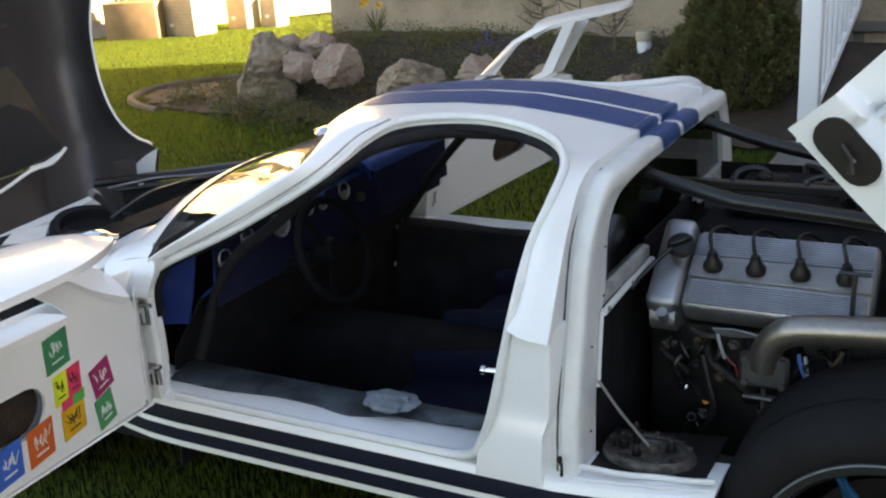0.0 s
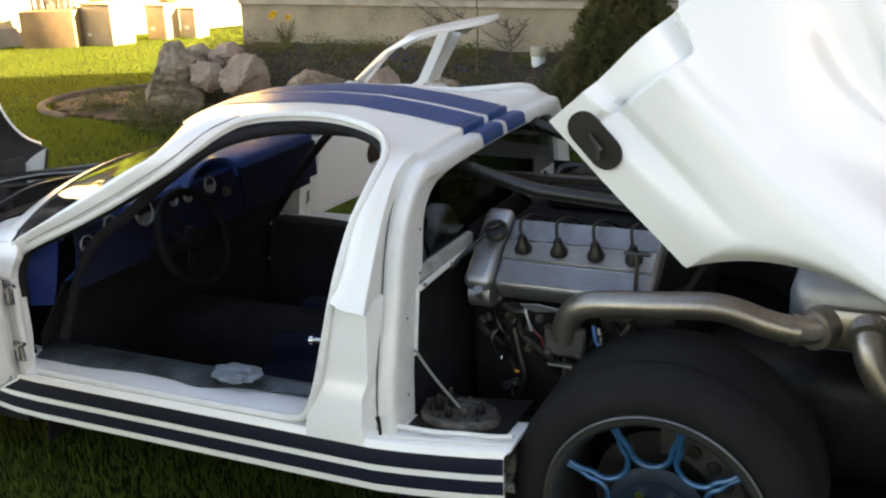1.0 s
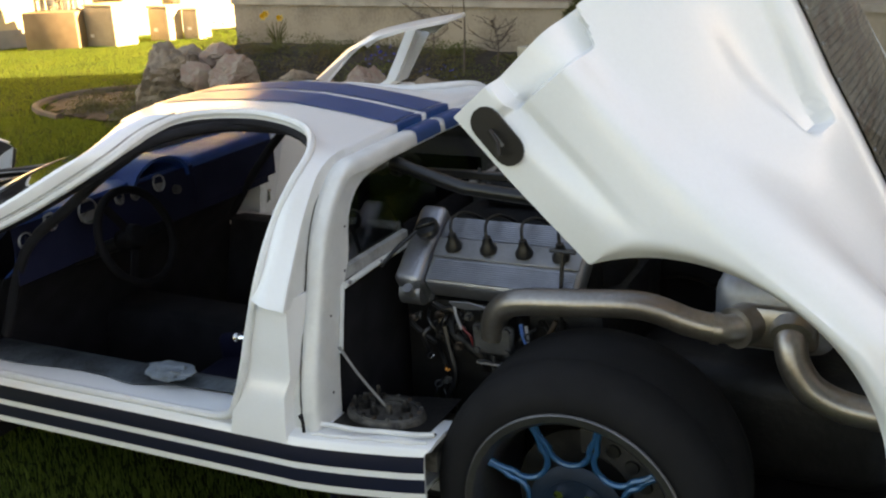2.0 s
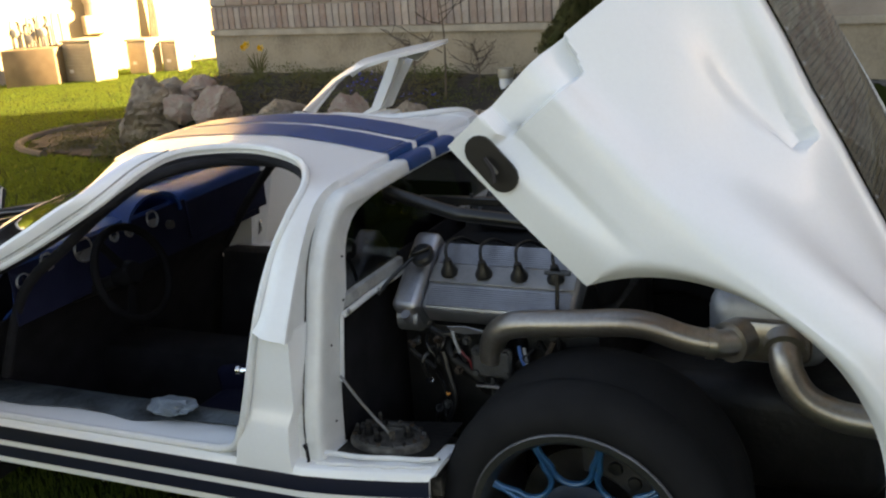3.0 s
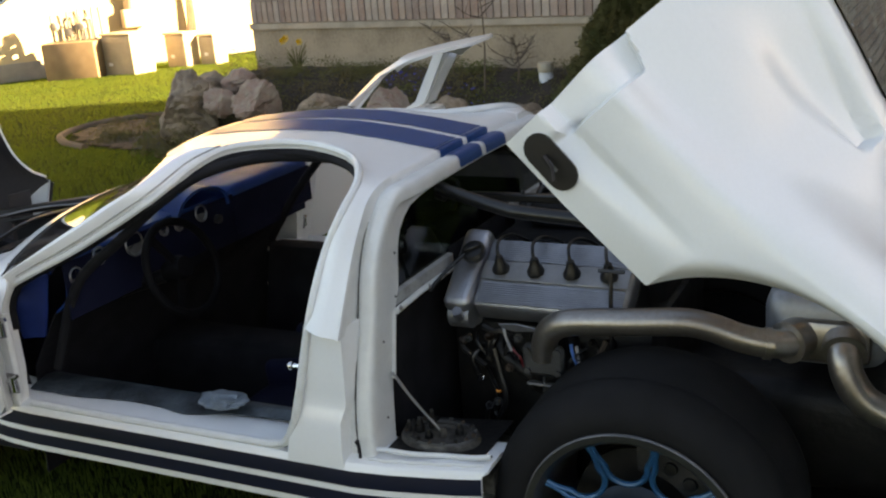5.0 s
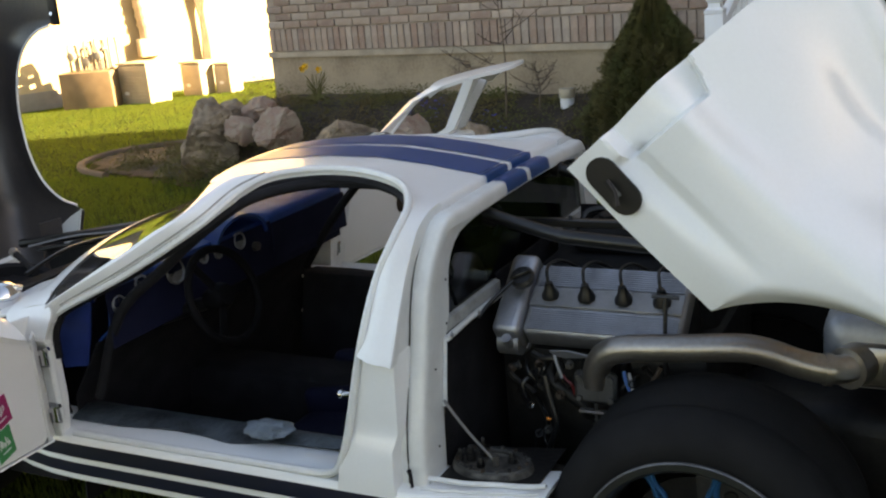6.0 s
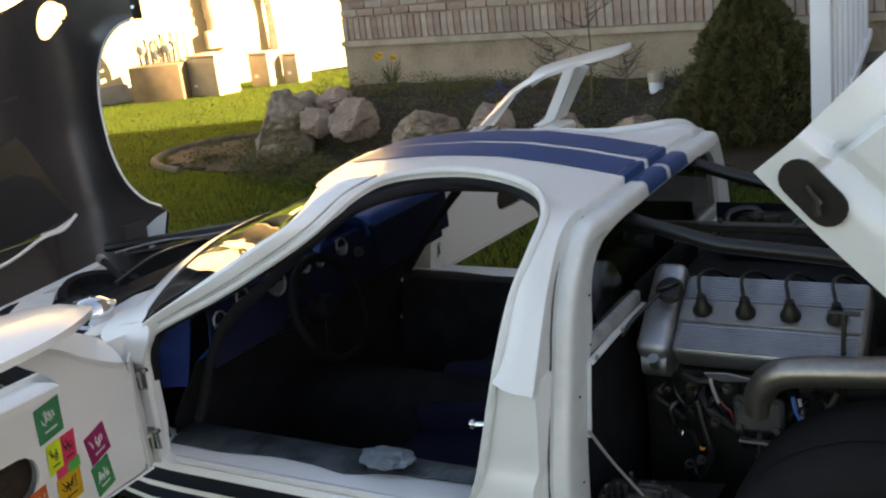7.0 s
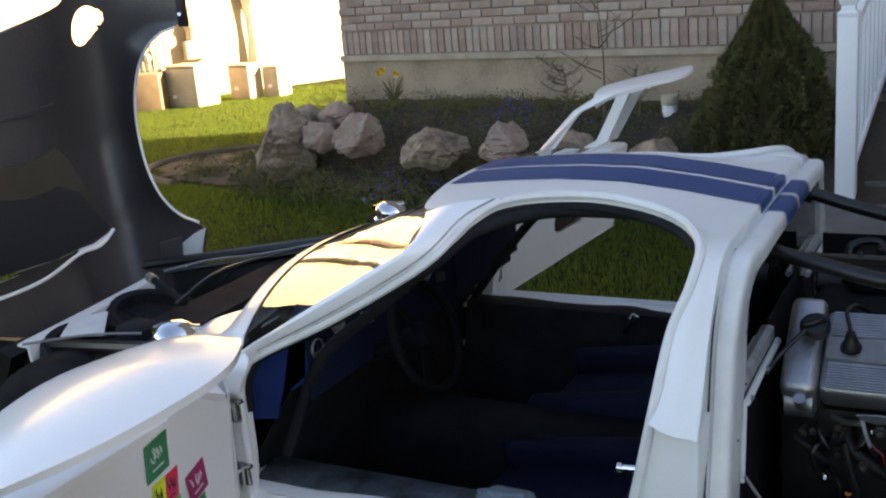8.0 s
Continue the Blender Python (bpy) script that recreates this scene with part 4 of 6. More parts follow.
def make_screen():
    e = resample(spline(SCREEN_EDGE, 4), 16)
    rows = []
    for p in e:
        row = []
        for k in range(21):
            t = k / 20
            y = p.y + (2 * YC - 2 * p.y) * t
            s = math.sin(math.pi * t)
            low = (1.05 - p.z) / 0.23
            row.append((p.x - (0.09 + 0.10 * low) * s**0.9, y, p.z + 0.06 * max(0.0, min(1.05, low)) * s**0.8))
        rows.append(row)
    part("windscreen", sheet(rows, 0.005), GLASS, car, "curved clear windscreen with small decals")
    def on_screen(i, k):
        """A place on the screen's inner face, by its row and column, with the two directions along it."""
        a, b, c = Vector(rows[i][k]), Vector(rows[i + 1][k]), Vector(rows[i][k + 1])
        u, v = (b - a).normalized(), (c - a).normalized()
        return (a + b) / 2, u, (v - u * v.dot(u)).normalized()

    at, u, v = on_screen(8, 1)
    inside = u.cross(v) if u.cross(v).z < 0 else v.cross(u)
    bm = bmesh.new()
    rim_verts = [bm.verts.new(at + inside * 0.008 + u * 0.032 * math.cos(q * math.pi / 12) + v * 0.030 * math.sin(q * math.pi / 12)) for q in range(24)]
    bm.faces.new(rim_verts)
    bmesh.ops.solidify(bm, geom=bm.faces[:], thickness=0.0008)
    disc = part("decal", bm, DECAL, car, "round pale decal inside the windscreen")
    part("decal_ring", tube([at + inside * 0.0072 + u * 0.024 * math.cos(q * math.pi / 12) + v * 0.022 * math.sin(q * math.pi / 12) for q in range(25)], 0.002, 5), RED, disc)
    at, u, v = on_screen(1, 1)
    bm = bmesh.new()
    bm.faces.new([bm.verts.new(at + inside * 0.008 + u * a + v * b) for a, b in ((-0.024, -0.009), (0.024, -0.009), (0.024, 0.009), (-0.024, 0.009))])
    bmesh.ops.solidify(bm, geom=bm.faces[:], thickness=0.0008)
    part("decal", bm, DECAL, car, "small pale inspection decal")
    base = rows[0]
    part("screen_seal", tube(base, 0.0035, 8), BLACK_PAINT, car)
    # cowl in front of the screen
    prof = []
    for p in base:
        s = math.sin(math.pi * (p[1] - base[0][1]) / (2 * YC - 2 * base[0][1]))
        d = 0.085 + 0.05 * math.exp(-((min(p[1], 2 * YC - p[1]) / 0.11) ** 2))
        prof.append([p, (p[0] - d * 0.3, p[1], p[2] - 0.004), (p[0] - d * 0.65, p[1], p[2] - 0.016), (p[0] - d * 0.93, p[1], p[2] - 0.034 - 0.01 * s), (p[0] - d, p[1], p[2] - 0.045 - 0.01 * s), (p[0] - d, p[1], p[2] - 0.09)])
    part("cowl", sheet(prof, 0.008), WHITE, car)
    for far in (False, True):
        f = lambda pts: side_of(pts, far)
        # foot of the screen pillar, wrapped round to the hinge face
        inner = [(-1.04, 0.055, 0.832), (-1.02, 0.026, 0.824), (-1.003, 0.0, 0.814), (-0.985, -0.008, 0.80), (-0.985, -0.018, 0.775), (-1.0, -0.022, 0.745), (-1.012, -0.022, 0.715), (-1.015, 0.0, 0.708)]
        mid = [(-1.10, 0.07, 0.822), (-1.085, 0.035, 0.815), (-1.07, 0.002, 0.803), (-1.055, -0.02, 0.785), (-1.05, -0.028, 0.765), (-1.055, -0.03, 0.742), (-1.06, -0.028, 0.718), (-1.06, 0.0, 0.708)]
        outer = [(-1.175, 0.09, 0.80), (-1.165, 0.05, 0.795), (-1.155, 0.01, 0.788), (-1.14, -0.02, 0.775), (-1.115, -0.03, 0.763), (-1.10, -0.032, 0.745), (-1.098, -0.03, 0.728), (-1.095, 0.0, 0.715)]
        last = [(-1.175, 0.09, 0.78), (-1.167, 0.05, 0.77), (-1.158, 0.015, 0.76), (-1.142, -0.01, 0.75), (-1.118, -0.015, 0.74), (-1.104, -0.02, 0.73), (-1.102, -0.015, 0.72), (-1.10, 0.01, 0.71)]
        part("scuttle_corner", sheet([f([tuple(p) for p in spline(r, 3)]) for r in (inner, mid, outer, last)], 0.007), WHITE, car)
        # shelf that carries the filler
        part("filler_panel", sheet([f([(-1.09, 0.03, 0.79), (-1.10, 0.16, 0.80), (-1.13, 0.30, 0.80)]), f([(-1.18, -0.01, 0.772), (-1.20, 0.13, 0.782), (-1.25, 0.30, 0.785)]), f([(-1.25, 0.01, 0.758), (-1.28, 0.12, 0.768), (-1.30, 0.25, 0.775)]), f([(-1.34, 0.04, 0.745), (-1.355, 0.12, 0.752), (-1.35, 0.19, 0.755)])], 0.006), WHITE, car)
        part("hinge_pillar", sheet([f([(-1.026, 0.03, 0.712), (-1.026, 0.03, 0.55), (-1.04, 0.03, 0.44)]), f([(-1.028, -0.004, 0.712), (-1.026, -0.004, 0.55), (-1.04, -0.004, 0.44)]), f([(-1.10, -0.004, 0.712), (-1.10, -0.004, 0.55), (-1.11, -0.004, 0.44)]), f([(-1.18, 0.02, 0.712), (-1.18, 0.02, 0.55), (-1.18, 0.02, 0.44)])], 0.006), WHITE_ROUGH, car)
        for z in (0.675, 0.515):
            h = part("door_hinge", tube(f([(-1.015, -0.012, z + 0.022), (-1.045, -0.024, z + 0.006), (-1.085, -0.05, z - 0.012)]), 0.006, 8), CHROME, car, "bright steel hinge arm")
            part("hinge_pin", tube(f([(-1.03, -0.018, z - 0.022), (-1.03, -0.018, z + 0.020)]), 0.009, 10), CHROME, h)
            part("hinge_leaf", sheet([f([(-1.024, -0.010, z - 0.03), (-1.024, -0.010, z + 0.025)]), f([(-1.085, -0.012, z - 0.036), (-1.085, -0.012, z + 0.022)])], 0.005), ALLOY_DULL, h)
            part("hinge_bolt", moved(lathe([(0.0, 0.006), (0.006, 0.005), (0.008, 0.0)], 8), Matrix.Translation(f([(-1.065, -0.014, z)])[0]) @ Matrix.Rotation(radians(-90 if far else 90), 4, "X")), BLACK_PAINT, h)
        # chrome fuel filler
        x, y, z = (-1.39, 1.31, 0.760) if far else (-1.272, 0.078, 0.765)
        m = Matrix.Translation((x, y, z)) @ Matrix.Rotation(radians(10), 4, "Y")
        cap = part("fuel_filler", lathe([(0.0, -0.03), (0.058, -0.03), (0.060, 0.0), (0.054, 0.005), (0.050, 0.010), (0.050, 0.030), (0.054, 0.034), (0.054, 0.040), (0.047, 0.050), (0.032, 0.060), (0.012, 0.064), (0.0, 0.0645)], 32, m), CHROME, car, "chrome flip-top fuel filler cap")
        part("cap_lever", moved(box(-0.012, 0.052, -0.009, 0.009, 0.052, 0.062, 0.004), m @ Matrix.Rotation(radians(40), 4, "Z") @ Matrix.Rotation(radians(-8 if far else 6), 4, "Y")), CHROME, cap)
        part("cap_hinge", moved(tube([(-0.056, -0.016, 0.036), (-0.056, 0.016, 0.036)], 0.009, 10), m), CHROME, cap)
        part("filler_gasket", lathe([(0.060, -0.004), (0.078, -0.006), (0.080, 0.002), (0.060, 0.004)], 28, m), BLACK, cap)


make_screen()
# ---- doors, built closed and swung open about their hinges ----
def make_door(far):
    hx, hy = -1.06, 0.0
    def swing(p):
        """The door sags a little as it swings: its foot leads its roof flap."""
        k = 0.0 if far else max(0.0, min(1.0, (p[2] - 0.80) / 0.2))
        a = radians(-82 + 6 * k)
        u, v = p[0] - hx, p[1] - hy
        return Vector((hx + u * math.cos(a) - v * math.sin(a) - (0 if far else 0.018 * k), hy + u * math.sin(a) + v * math.cos(a), p[2] + (0 if far else (0.07 * u) * (1 - k) - 0.040 * k)))

    def put(pts):
        out = [swing(p) for p in pts]
        return [(p.x, 2 * YC - p.y, p.z + 0.03 + 0.04 * (q[0] - hx)) for p, q in zip(out, pts)] if far else [tuple(p) for p in out]

    def skin(name, rows, thick, material, parent, label=""):
        return part(name, sheet([put(r) for r in rows], thick), material, parent, label)

    # outer and inner faces of the lower panel
    outer = [(-1.055, -0.03, 0.0), (-0.9, -0.045, 0), (-0.6, -0.05, 0), (-0.35, -0.045, 0), (-0.12, -0.03, 0)]
    door = skin("door", [[(x, y + (0.03 if z > 0.75 else 0.012 if z < 0.5 else 0), z) for x, y, _ in outer] for z in (0.44, 0.50, 0.60, 0.70, 0.775, 0.785)], 0.006, WHITE, car, "open white door with its roof flap")
    # inner panel with a rounded pocket
    us = [(-1.007, 0.447), (-0.145, 0.447), (-0.085, 0.72), (-0.10, 0.765), (-0.72, 0.765), (-0.742, 0.770), (-0.748, 0.785), (-0.775, 0.83), (-0.86, 0.845), (-0.93, 0.80), (-0.962, 0.745), (-0.985, 0.62)]
    fold = [(-0.948, 0.746), (-0.891, 0.770), (-0.822, 0.808), (-0.747, 0.868), (-0.658, 0.927), (-0.545, 0.995)]
    if not far:
        # the panel runs up into the window post in one sweep
        us = [(-0.987, 0.447), (-0.145, 0.447), (-0.085, 0.72), (-0.10, 0.765), (-0.72, 0.766), (-0.745, 0.772), (-0.733, 0.789), (-0.708, 0.812), (-0.656, 0.857), (-0.594, 0.915), (-0.53, 0.975)] + fold[::-1] + [(-0.962, 0.730), (-0.970, 0.70), (-0.985, 0.58), (-1.002, 0.474), (-1.0, 0.455)]
    inner_y = lambda z: 0.015 + 0.05 * max(0, (z - 0.45) / 0.33)
    pocket = stadium(-0.535, 0.60, 0.075, 0.055, 0)

    def flat(u, v, w):
        return put([(u, inner_y(v) - w, v)])[0]

    part("inner_panel", plate(us, [pocket], 0.006, flat), WHITE, door)
    part("pocket_back", plate(stadium(-0.535, 0.60, 0.08, 0.06, 0), [], 0.003, lambda u, v, w: put([(u, inner_y(v) - 0.03 - w, v)])[0]), RUST, door, "brown pocket lining")
    pts = [(-0.745, -0.012, 0.772), (-0.6, -0.015, 0.775), (-0.35, -0.012, 0.775), (-0.10, 0.0, 0.775)]
    skin("top_edge", [pts, [(x, inner_y(0.765) - 0.006, 0.775) for x, y, z in pts], [(x, inner_y(0.765) + 0.003, 0.770) for x, y, z in pts], [(x, inner_y(0.765) + 0.003, 0.755) for x, y, z in pts]], 0.005, WHITE, door)
    skin("front_edge", [[(-1.055, -0.03, z), (-1.05, -0.005, z), (-1.007 + 0.045 * (z - 0.447) / 0.3, inner_y(z), z)] for z in (0.445, 0.55, 0.65, 0.745)], 0.005, WHITE_ROUGH, door)
    skin("rear_edge", [[(-0.12 + (z - 0.45) * 0.1, -0.03, z), (-0.115 + (z - 0.45) * 0.1, 0.0, z), (-0.145 + (z - 0.45) * 0.2, inner_y(z), z)] for z in (0.445, 0.55, 0.65, 0.76)], 0.006, WHITE, door)
    skin("bottom_edge", [[(x, -0.018, 0.44), (x, 0.015, 0.443)] for x in (-1.03, -0.6, -0.145)], 0.006, WHITE, door)
    # front post of the window, roof flap and rear post
    lo = [(-1.02, 0.0, 0.745), (-0.94, 0.045, 0.80), (-0.80, 0.065, 0.895), (-0.62, 0.13, 1.0), (-0.575, 0.25, 1.055)]
    hi = [(-0.84, 0.02, 0.77), (-0.80, 0.045, 0.815), (-0.71, 0.06, 0.885), (-0.585, 0.10, 0.985), (-0.53, 0.14, 1.03)]
    if far:
        post = [lo, [tuple((Vector(a) + Vector(b)) / 2 + Vector((0, -0.01, 0.01))) for a, b in zip(lo, hi)], hi, [(x + 0.006, y + 0.012, z - 0.006) for x, y, z in hi]]
    else:
        back = [(-0.99, -0.02, 0.778), (-0.950, -0.01, 0.803), (-0.905, 0.030, 0.828), (-0.809, 0.04, 0.892), (-0.70, 0.06, 0.955), (-0.59, 0.125, 1.022)]
        front = [(u, inner_y(v) - 0.0015, v) for u, v in fold]
        post = [spline(back, 4), spline([tuple(Vector(a).lerp(Vector(b), 0.6) + Vector((0, 0, 0.004))) for a, b in zip(back, front)], 4), spline(front, 4), [p - Vector((0, 0.004, 0.010)) for p in spline(front, 4)]]
    skin("window_post", post, 0.006, WHITE, door)
    rim = [(-0.565, 0.275, 1.062), (-0.52, 0.335, 1.082), (-0.41, 0.375, 1.092), (-0.32, 0.38, 1.095), (-0.225, 0.355, 1.092), (-0.14, 0.315, 1.085), (-0.085, 0.265, 1.074), (-0.055, 0.22, 1.062)]
    low = [(-0.575, 0.13, 1.03), (-0.50, 0.092, 1.052), (-0.41, 0.068, 1.06), (-0.32, 0.058, 1.06), (-0.225, 0.058, 1.053), (-0.14, 0.068, 1.038), (-0.085, 0.085, 1.02), (-0.055, 0.10, 1.005)]
    if far:
        low = [(x, y + 0.045, z - 0.014) for x, y, z in low]
        rim = [(x, y + 0.05 * min(1, (x + 0.565) / 0.15), z) for x, y, z in rim]
    rows = []
    for t in (0, 0.2, 0.45, 0.7, 0.9, 1.0):
        rows.append([tuple(Vector(a).lerp(Vector(b), t) + Vector((0, 0, (0.008 if far else 0.02) * math.sin(math.pi * t)))) for a, b in zip(spline(low, 3), spline(rim, 3))])
    skin("roof_flap", rows, 0.014, WHITE, door)
    ro = [(-0.055, 0.12, 0.99), (-0.075, 0.085, 0.91), (-0.095, 0.03, 0.79), (-0.10, 0.0, 0.77)]
    ri = [(-0.155, 0.115, 1.02), (-0.17, 0.08, 0.92), (-0.185, 0.03, 0.80), (-0.19, -0.005, 0.77)]
    wide = 0.03
    if far:
        ro, ri = ([(x, y - d, z) for (x, y, z), d in zip(q, (0.035, 0.045, 0.055, 0.075))] for q in (ro, ri))
        wide = 0.05
    skin("rear_post", [[(x, y + wide, z) for x, y, z in ro], ro, ri, [(x, y + wide, z) for x, y, z in ri]], 0.008, WHITE, door)
    return door


near_door = make_door(False)
far_door = make_door(True)


def sticker(u, v, su, sv, turn, material, marks, ink):
    """A square paper sticker on the near door's inner panel, with pale bars for its print."""
    hx, rot = -1.06, Matrix.Translation((-1.06, 0, 0)) @ Matrix.Rotation(radians(-82), 4, "Z")
    y = 0.015 + 0.05 * max(0, (v - 0.45) / 0.33) + 0.0025
    lean = math.atan2(0.05, 0.33)
    m = rot @ Matrix.Translation((u - hx, y, v + 0.07 * (u - hx))) @ Matrix.Rotation(-lean, 4, "X") @ Matrix.Rotation(radians(turn), 4, "Y")
    ob = part("sticker", moved(box(-su / 2, su / 2, -0.0005, 0.0005, -sv / 2, sv / 2), m), material, near_door, "square coloured paper sticker with pale print")
    if not marks:
        return ob
    bm = bmesh.new()
    for x0, x1, z0, z1, sk in marks:
        b = box(x0 * su, x1 * su, 0.0008, 0.0014, z0 * sv, z1 * sv)
        for p in b.verts:
            p.co.x += sk * su * (p.co.z / sv)
        bm = join(bm, b)
    part("print", moved(bm, m), ink, ob)
    return ob


def flat(name, c):
    return mat(name, c, 0.6, 0, 20, 0.12)


PAPER = flat("paper_white", (0.7, 0.72, 0.7))
INK = flat("dark_print", (0.02, 0.02, 0.025))


def strokes(seed):
    """Loose crossing strokes over a short line, as of a worn printed mark."""
    r = random.Random(seed)
    out = []
    for k in range(11):
        x, z = -0.27 + 0.05 * k + r.uniform(-0.03, 0.03), r.uniform(-0.14, 0.08)
        out.append((x, x + r.uniform(0.025, 0.055), z, z + r.uniform(0.12, 0.30), r.uniform(-0.5, 0.9)))
    out.append((-0.25, 0.24, -0.285, -0.235, 0))
    return out


for k, (u, v, su, sv, turn, c, ink) in enumerate([
    (-0.704, 0.706, 0.072, 0.085, 6, (0.02, 0.22, 0.1), PAPER), (-0.84, 0.59, 0.066, 0.08, 16, (0.36, 0.015, 0.11), PAPER), (-0.710, 0.616, 0.042, 0.075, 4, (0.65, 0.75, 0.04), INK), (-0.7515, 0.6205, 0.042, 0.075, 4, (0.8, 0.04, 0.12), INK),
    (-0.745, 0.527, 0.072, 0.075, 5, (0.68, 0.36, 0.015), INK), (-0.728, 0.573, 0.036, 0.026, 5, (0.8, 0.05, 0.14), None), (-0.763, 0.576, 0.036, 0.026, 5, (0.05, 0.45, 0.08), None),
    (-0.85, 0.505, 0.058, 0.085, 14, (0.02, 0.25, 0.09), PAPER), (-0.642, 0.519, 0.075, 0.09, 4, (0.62, 0.11, 0.02), PAPER), (-0.55, 0.512, 0.075, 0.09, 3, (0.015, 0.12, 0.5), PAPER)]):
    sticker(u, v, su, sv, turn, flat("sticker_paper", c), strokes(k) if ink else [], ink or PAPER)
# ---- rear shell, built closed and tipped back about its hinge ----
def make_rear_shell():
    hinge, tip = Vector((0.9875, 0, 0.312)), radians(50.3)
    turn = Matrix.Translation(hinge) @ Matrix.Rotation(tip, 4, "Y") @ Matrix.Translation(-hinge)

    def ease(k):
        k = max(0.0, min(1.0, k))
        return k * k * (3 - 2 * k)

    # rear-shell sections: x and points (y, z) from the skirt's foot over the shoulder to the window's edge
    def section(x):
        foot = lerp([(-0.043, 0.438), (0.10, 0.449), (0.30, 0.469), (0.40, 0.475)], x) if x < 0.6 else 0.45
        ax = abs(x - 0.68)
        if ax < 0.375:
            foot = max(foot, 0.35 + math.sqrt(max(0, 0.382**2 - ax**2)))
        bulge = -0.03 - 0.035 * math.exp(-((x - 0.6) / 0.35) ** 2)
        zs = lerp([(-0.055, 0.655), (0.1, 0.665), (0.25, 0.69), (0.45, 0.75), (0.68, 0.80), (0.95, 0.785), (1.3, 0.70)], x)
        top = lerp([(-0.055, 1.0), (0.11, 0.98), (0.2, 0.963), (0.31, 0.937), (0.42, 0.917), (0.5, 0.90), (0.8, 0.84), (1.3, 0.74)], x)
        hollow = 0.03 * math.exp(-((x - 0.22) / 0.13) ** 2)
        side = foot + (zs - foot) * 0.55
        return [(0.012 + bulge * 0.5 - 0.013 * ease((0.4 - x) / 0.3), foot), (bulge * 0.9, foot + (zs - foot) * 0.3), (bulge, side), (bulge + 0.004, zs - 0.02), (bulge + 0.022, zs + 0.012), (bulge + 0.075, zs + 0.045),
                (0.10, zs + (top - zs) * 0.42 - hollow * 0.5), (0.18, zs + (top - zs) * 0.72 - hollow), (0.245, top - 0.012), (0.262, top), (0.29, top + 0.003)]

    xs = [-0.044, -0.040, -0.03, -0.01, 0.0, 0.006, 0.010, 0.014, 0.018, 0.022, 0.026, 0.034] + [0.045 + 0.015 * k for k in range(17)] + [0.295, 0.302] + [0.31 + 0.008 * k for k in range(10)] + [0.39 + 0.0166 * k for k in range(41)] + [1.08, 1.15, 1.22, 1.3]
    rows = []
    for x in xs:
        pts = resample(spline([(x, y, z) for y, z in section(x)], 6), 130)
        out = []
        for p in pts:
            q = p.copy()
            q.x -= 0.013 * ease((p.z - 0.50) / 0.2) * ease(-x / 0.04)
            # cut-back at the front where the shell laps the pillar
            lo, hi = 0.53 + 0.12 * (x + 0.055), 0.725 - 0.22 * (x + 0.055)
            if lo < p.z < hi and p.y < 0.1:
                q.y += 0.042 * ease((0.022 - x) / 0.008) * ease((p.z - lo) / 0.014) * ease((hi - p.z) / 0.016)
            # flat flank behind it, from a sharp valley up to a soft ridge
            if x > 0.0:
                low, high = 0.548 + 0.14 * x, 0.66 + 0.14 * x
                k = ease((p.z - low + 0.055) / 0.06) if p.z < low else 0.45 * max(0.0, 1 - (p.z - low) / (high - low)) + 0.55 * max(0.0, 1 - (p.z - low) / 0.022)
                q.y += 0.032 * k * max(0.0, 1 - x / 0.33) * ease(x / 0.02)
                q.y -= 0.0045 * math.exp(-((p.z - high) / 0.013) ** 2) * ease(x / 0.03) * max(0.0, 1 - x / 0.5)
            # wedge-shaped scoop beside the window, deepest at its rear lip
            t = x / 0.372
            if 0 < t < 1.03 and p.z > 0.7:
                u = (p.y - (0.122 + 0.06 * t)) / (0.120 - 0.064 * t)
                if 0 < u < 1:
                    d = 0.036 * t * ease(u / 0.62) * ease((1 - u) / 0.12) * ease((1.02 - t) / 0.035)
                    q += Vector((0, 0.25 * d, -0.95 * d))
            out.append(q)
        rows.append(out)
    shell = None
    for far in (False, True):
        bm = sheet([[Vector(mir(p)) if far else Vector(p) for p in r] for r in rows], 0.008)
        ob = part("rear_shell_side", moved(bm, turn), WHITE, car if shell is None else shell, "white rear body shell tipped back")
        shell = shell or ob
    # tail and the deck behind the window
    ye = section(1.3)[-1][0]
    tail = [[(x, y, lerp([(1.0, 0.745), (1.3, 0.70)], x) + 0.005) for y in (section(x)[-1][0], 0.5, YC, 2 * YC - 0.5, 2 * YC - section(x)[-1][0])] for x in (1.02, 1.15, 1.3)]
    part("tail_deck", moved(sheet(tail, 0.008), turn), WHITE, shell)
    tail = [[(1.3 + dx, y, z) for y in (0.0, 0.3, YC, 1.08, 1.38)] for dx, z in ((0, 0.70), (0.03, 0.66), (0.03, 0.45))]
    part("tail_panel", moved(sheet(tail, 0.008), turn), WHITE, shell)
    # rear window and its louvre mesh
    win = [[(x, y, section(x)[-1][1] - 0.006 + 0.03 * math.sin(math.pi * (y - 0.15) / 1.08)) for y in [section(x)[-1][0] - 0.01 + (2 * YC - 2 * section(x)[-1][0] + 0.02) * k / 12 for k in range(13)]] for x in xs if x < 1.03]
    part("rear_window", moved(sheet(win, 0.004), turn), SMOKE, shell, "smoked rear window")
    bm = bmesh.new()
    for k in range(62):
        x = 0.05 + 0.015 * k
        z = section(x)[-1][1] + 0.008
        y0 = section(x)[-1][0]
        bm = join(bm, tube([(x, y0 + 0.02, z), (x, YC, z + 0.03), (x, 2 * YC - y0 - 0.02, z)], 0.0005, 4))
    part("window_slats", moved(bm, turn), BLACK_PAINT, shell, "fine dark louvre slats")
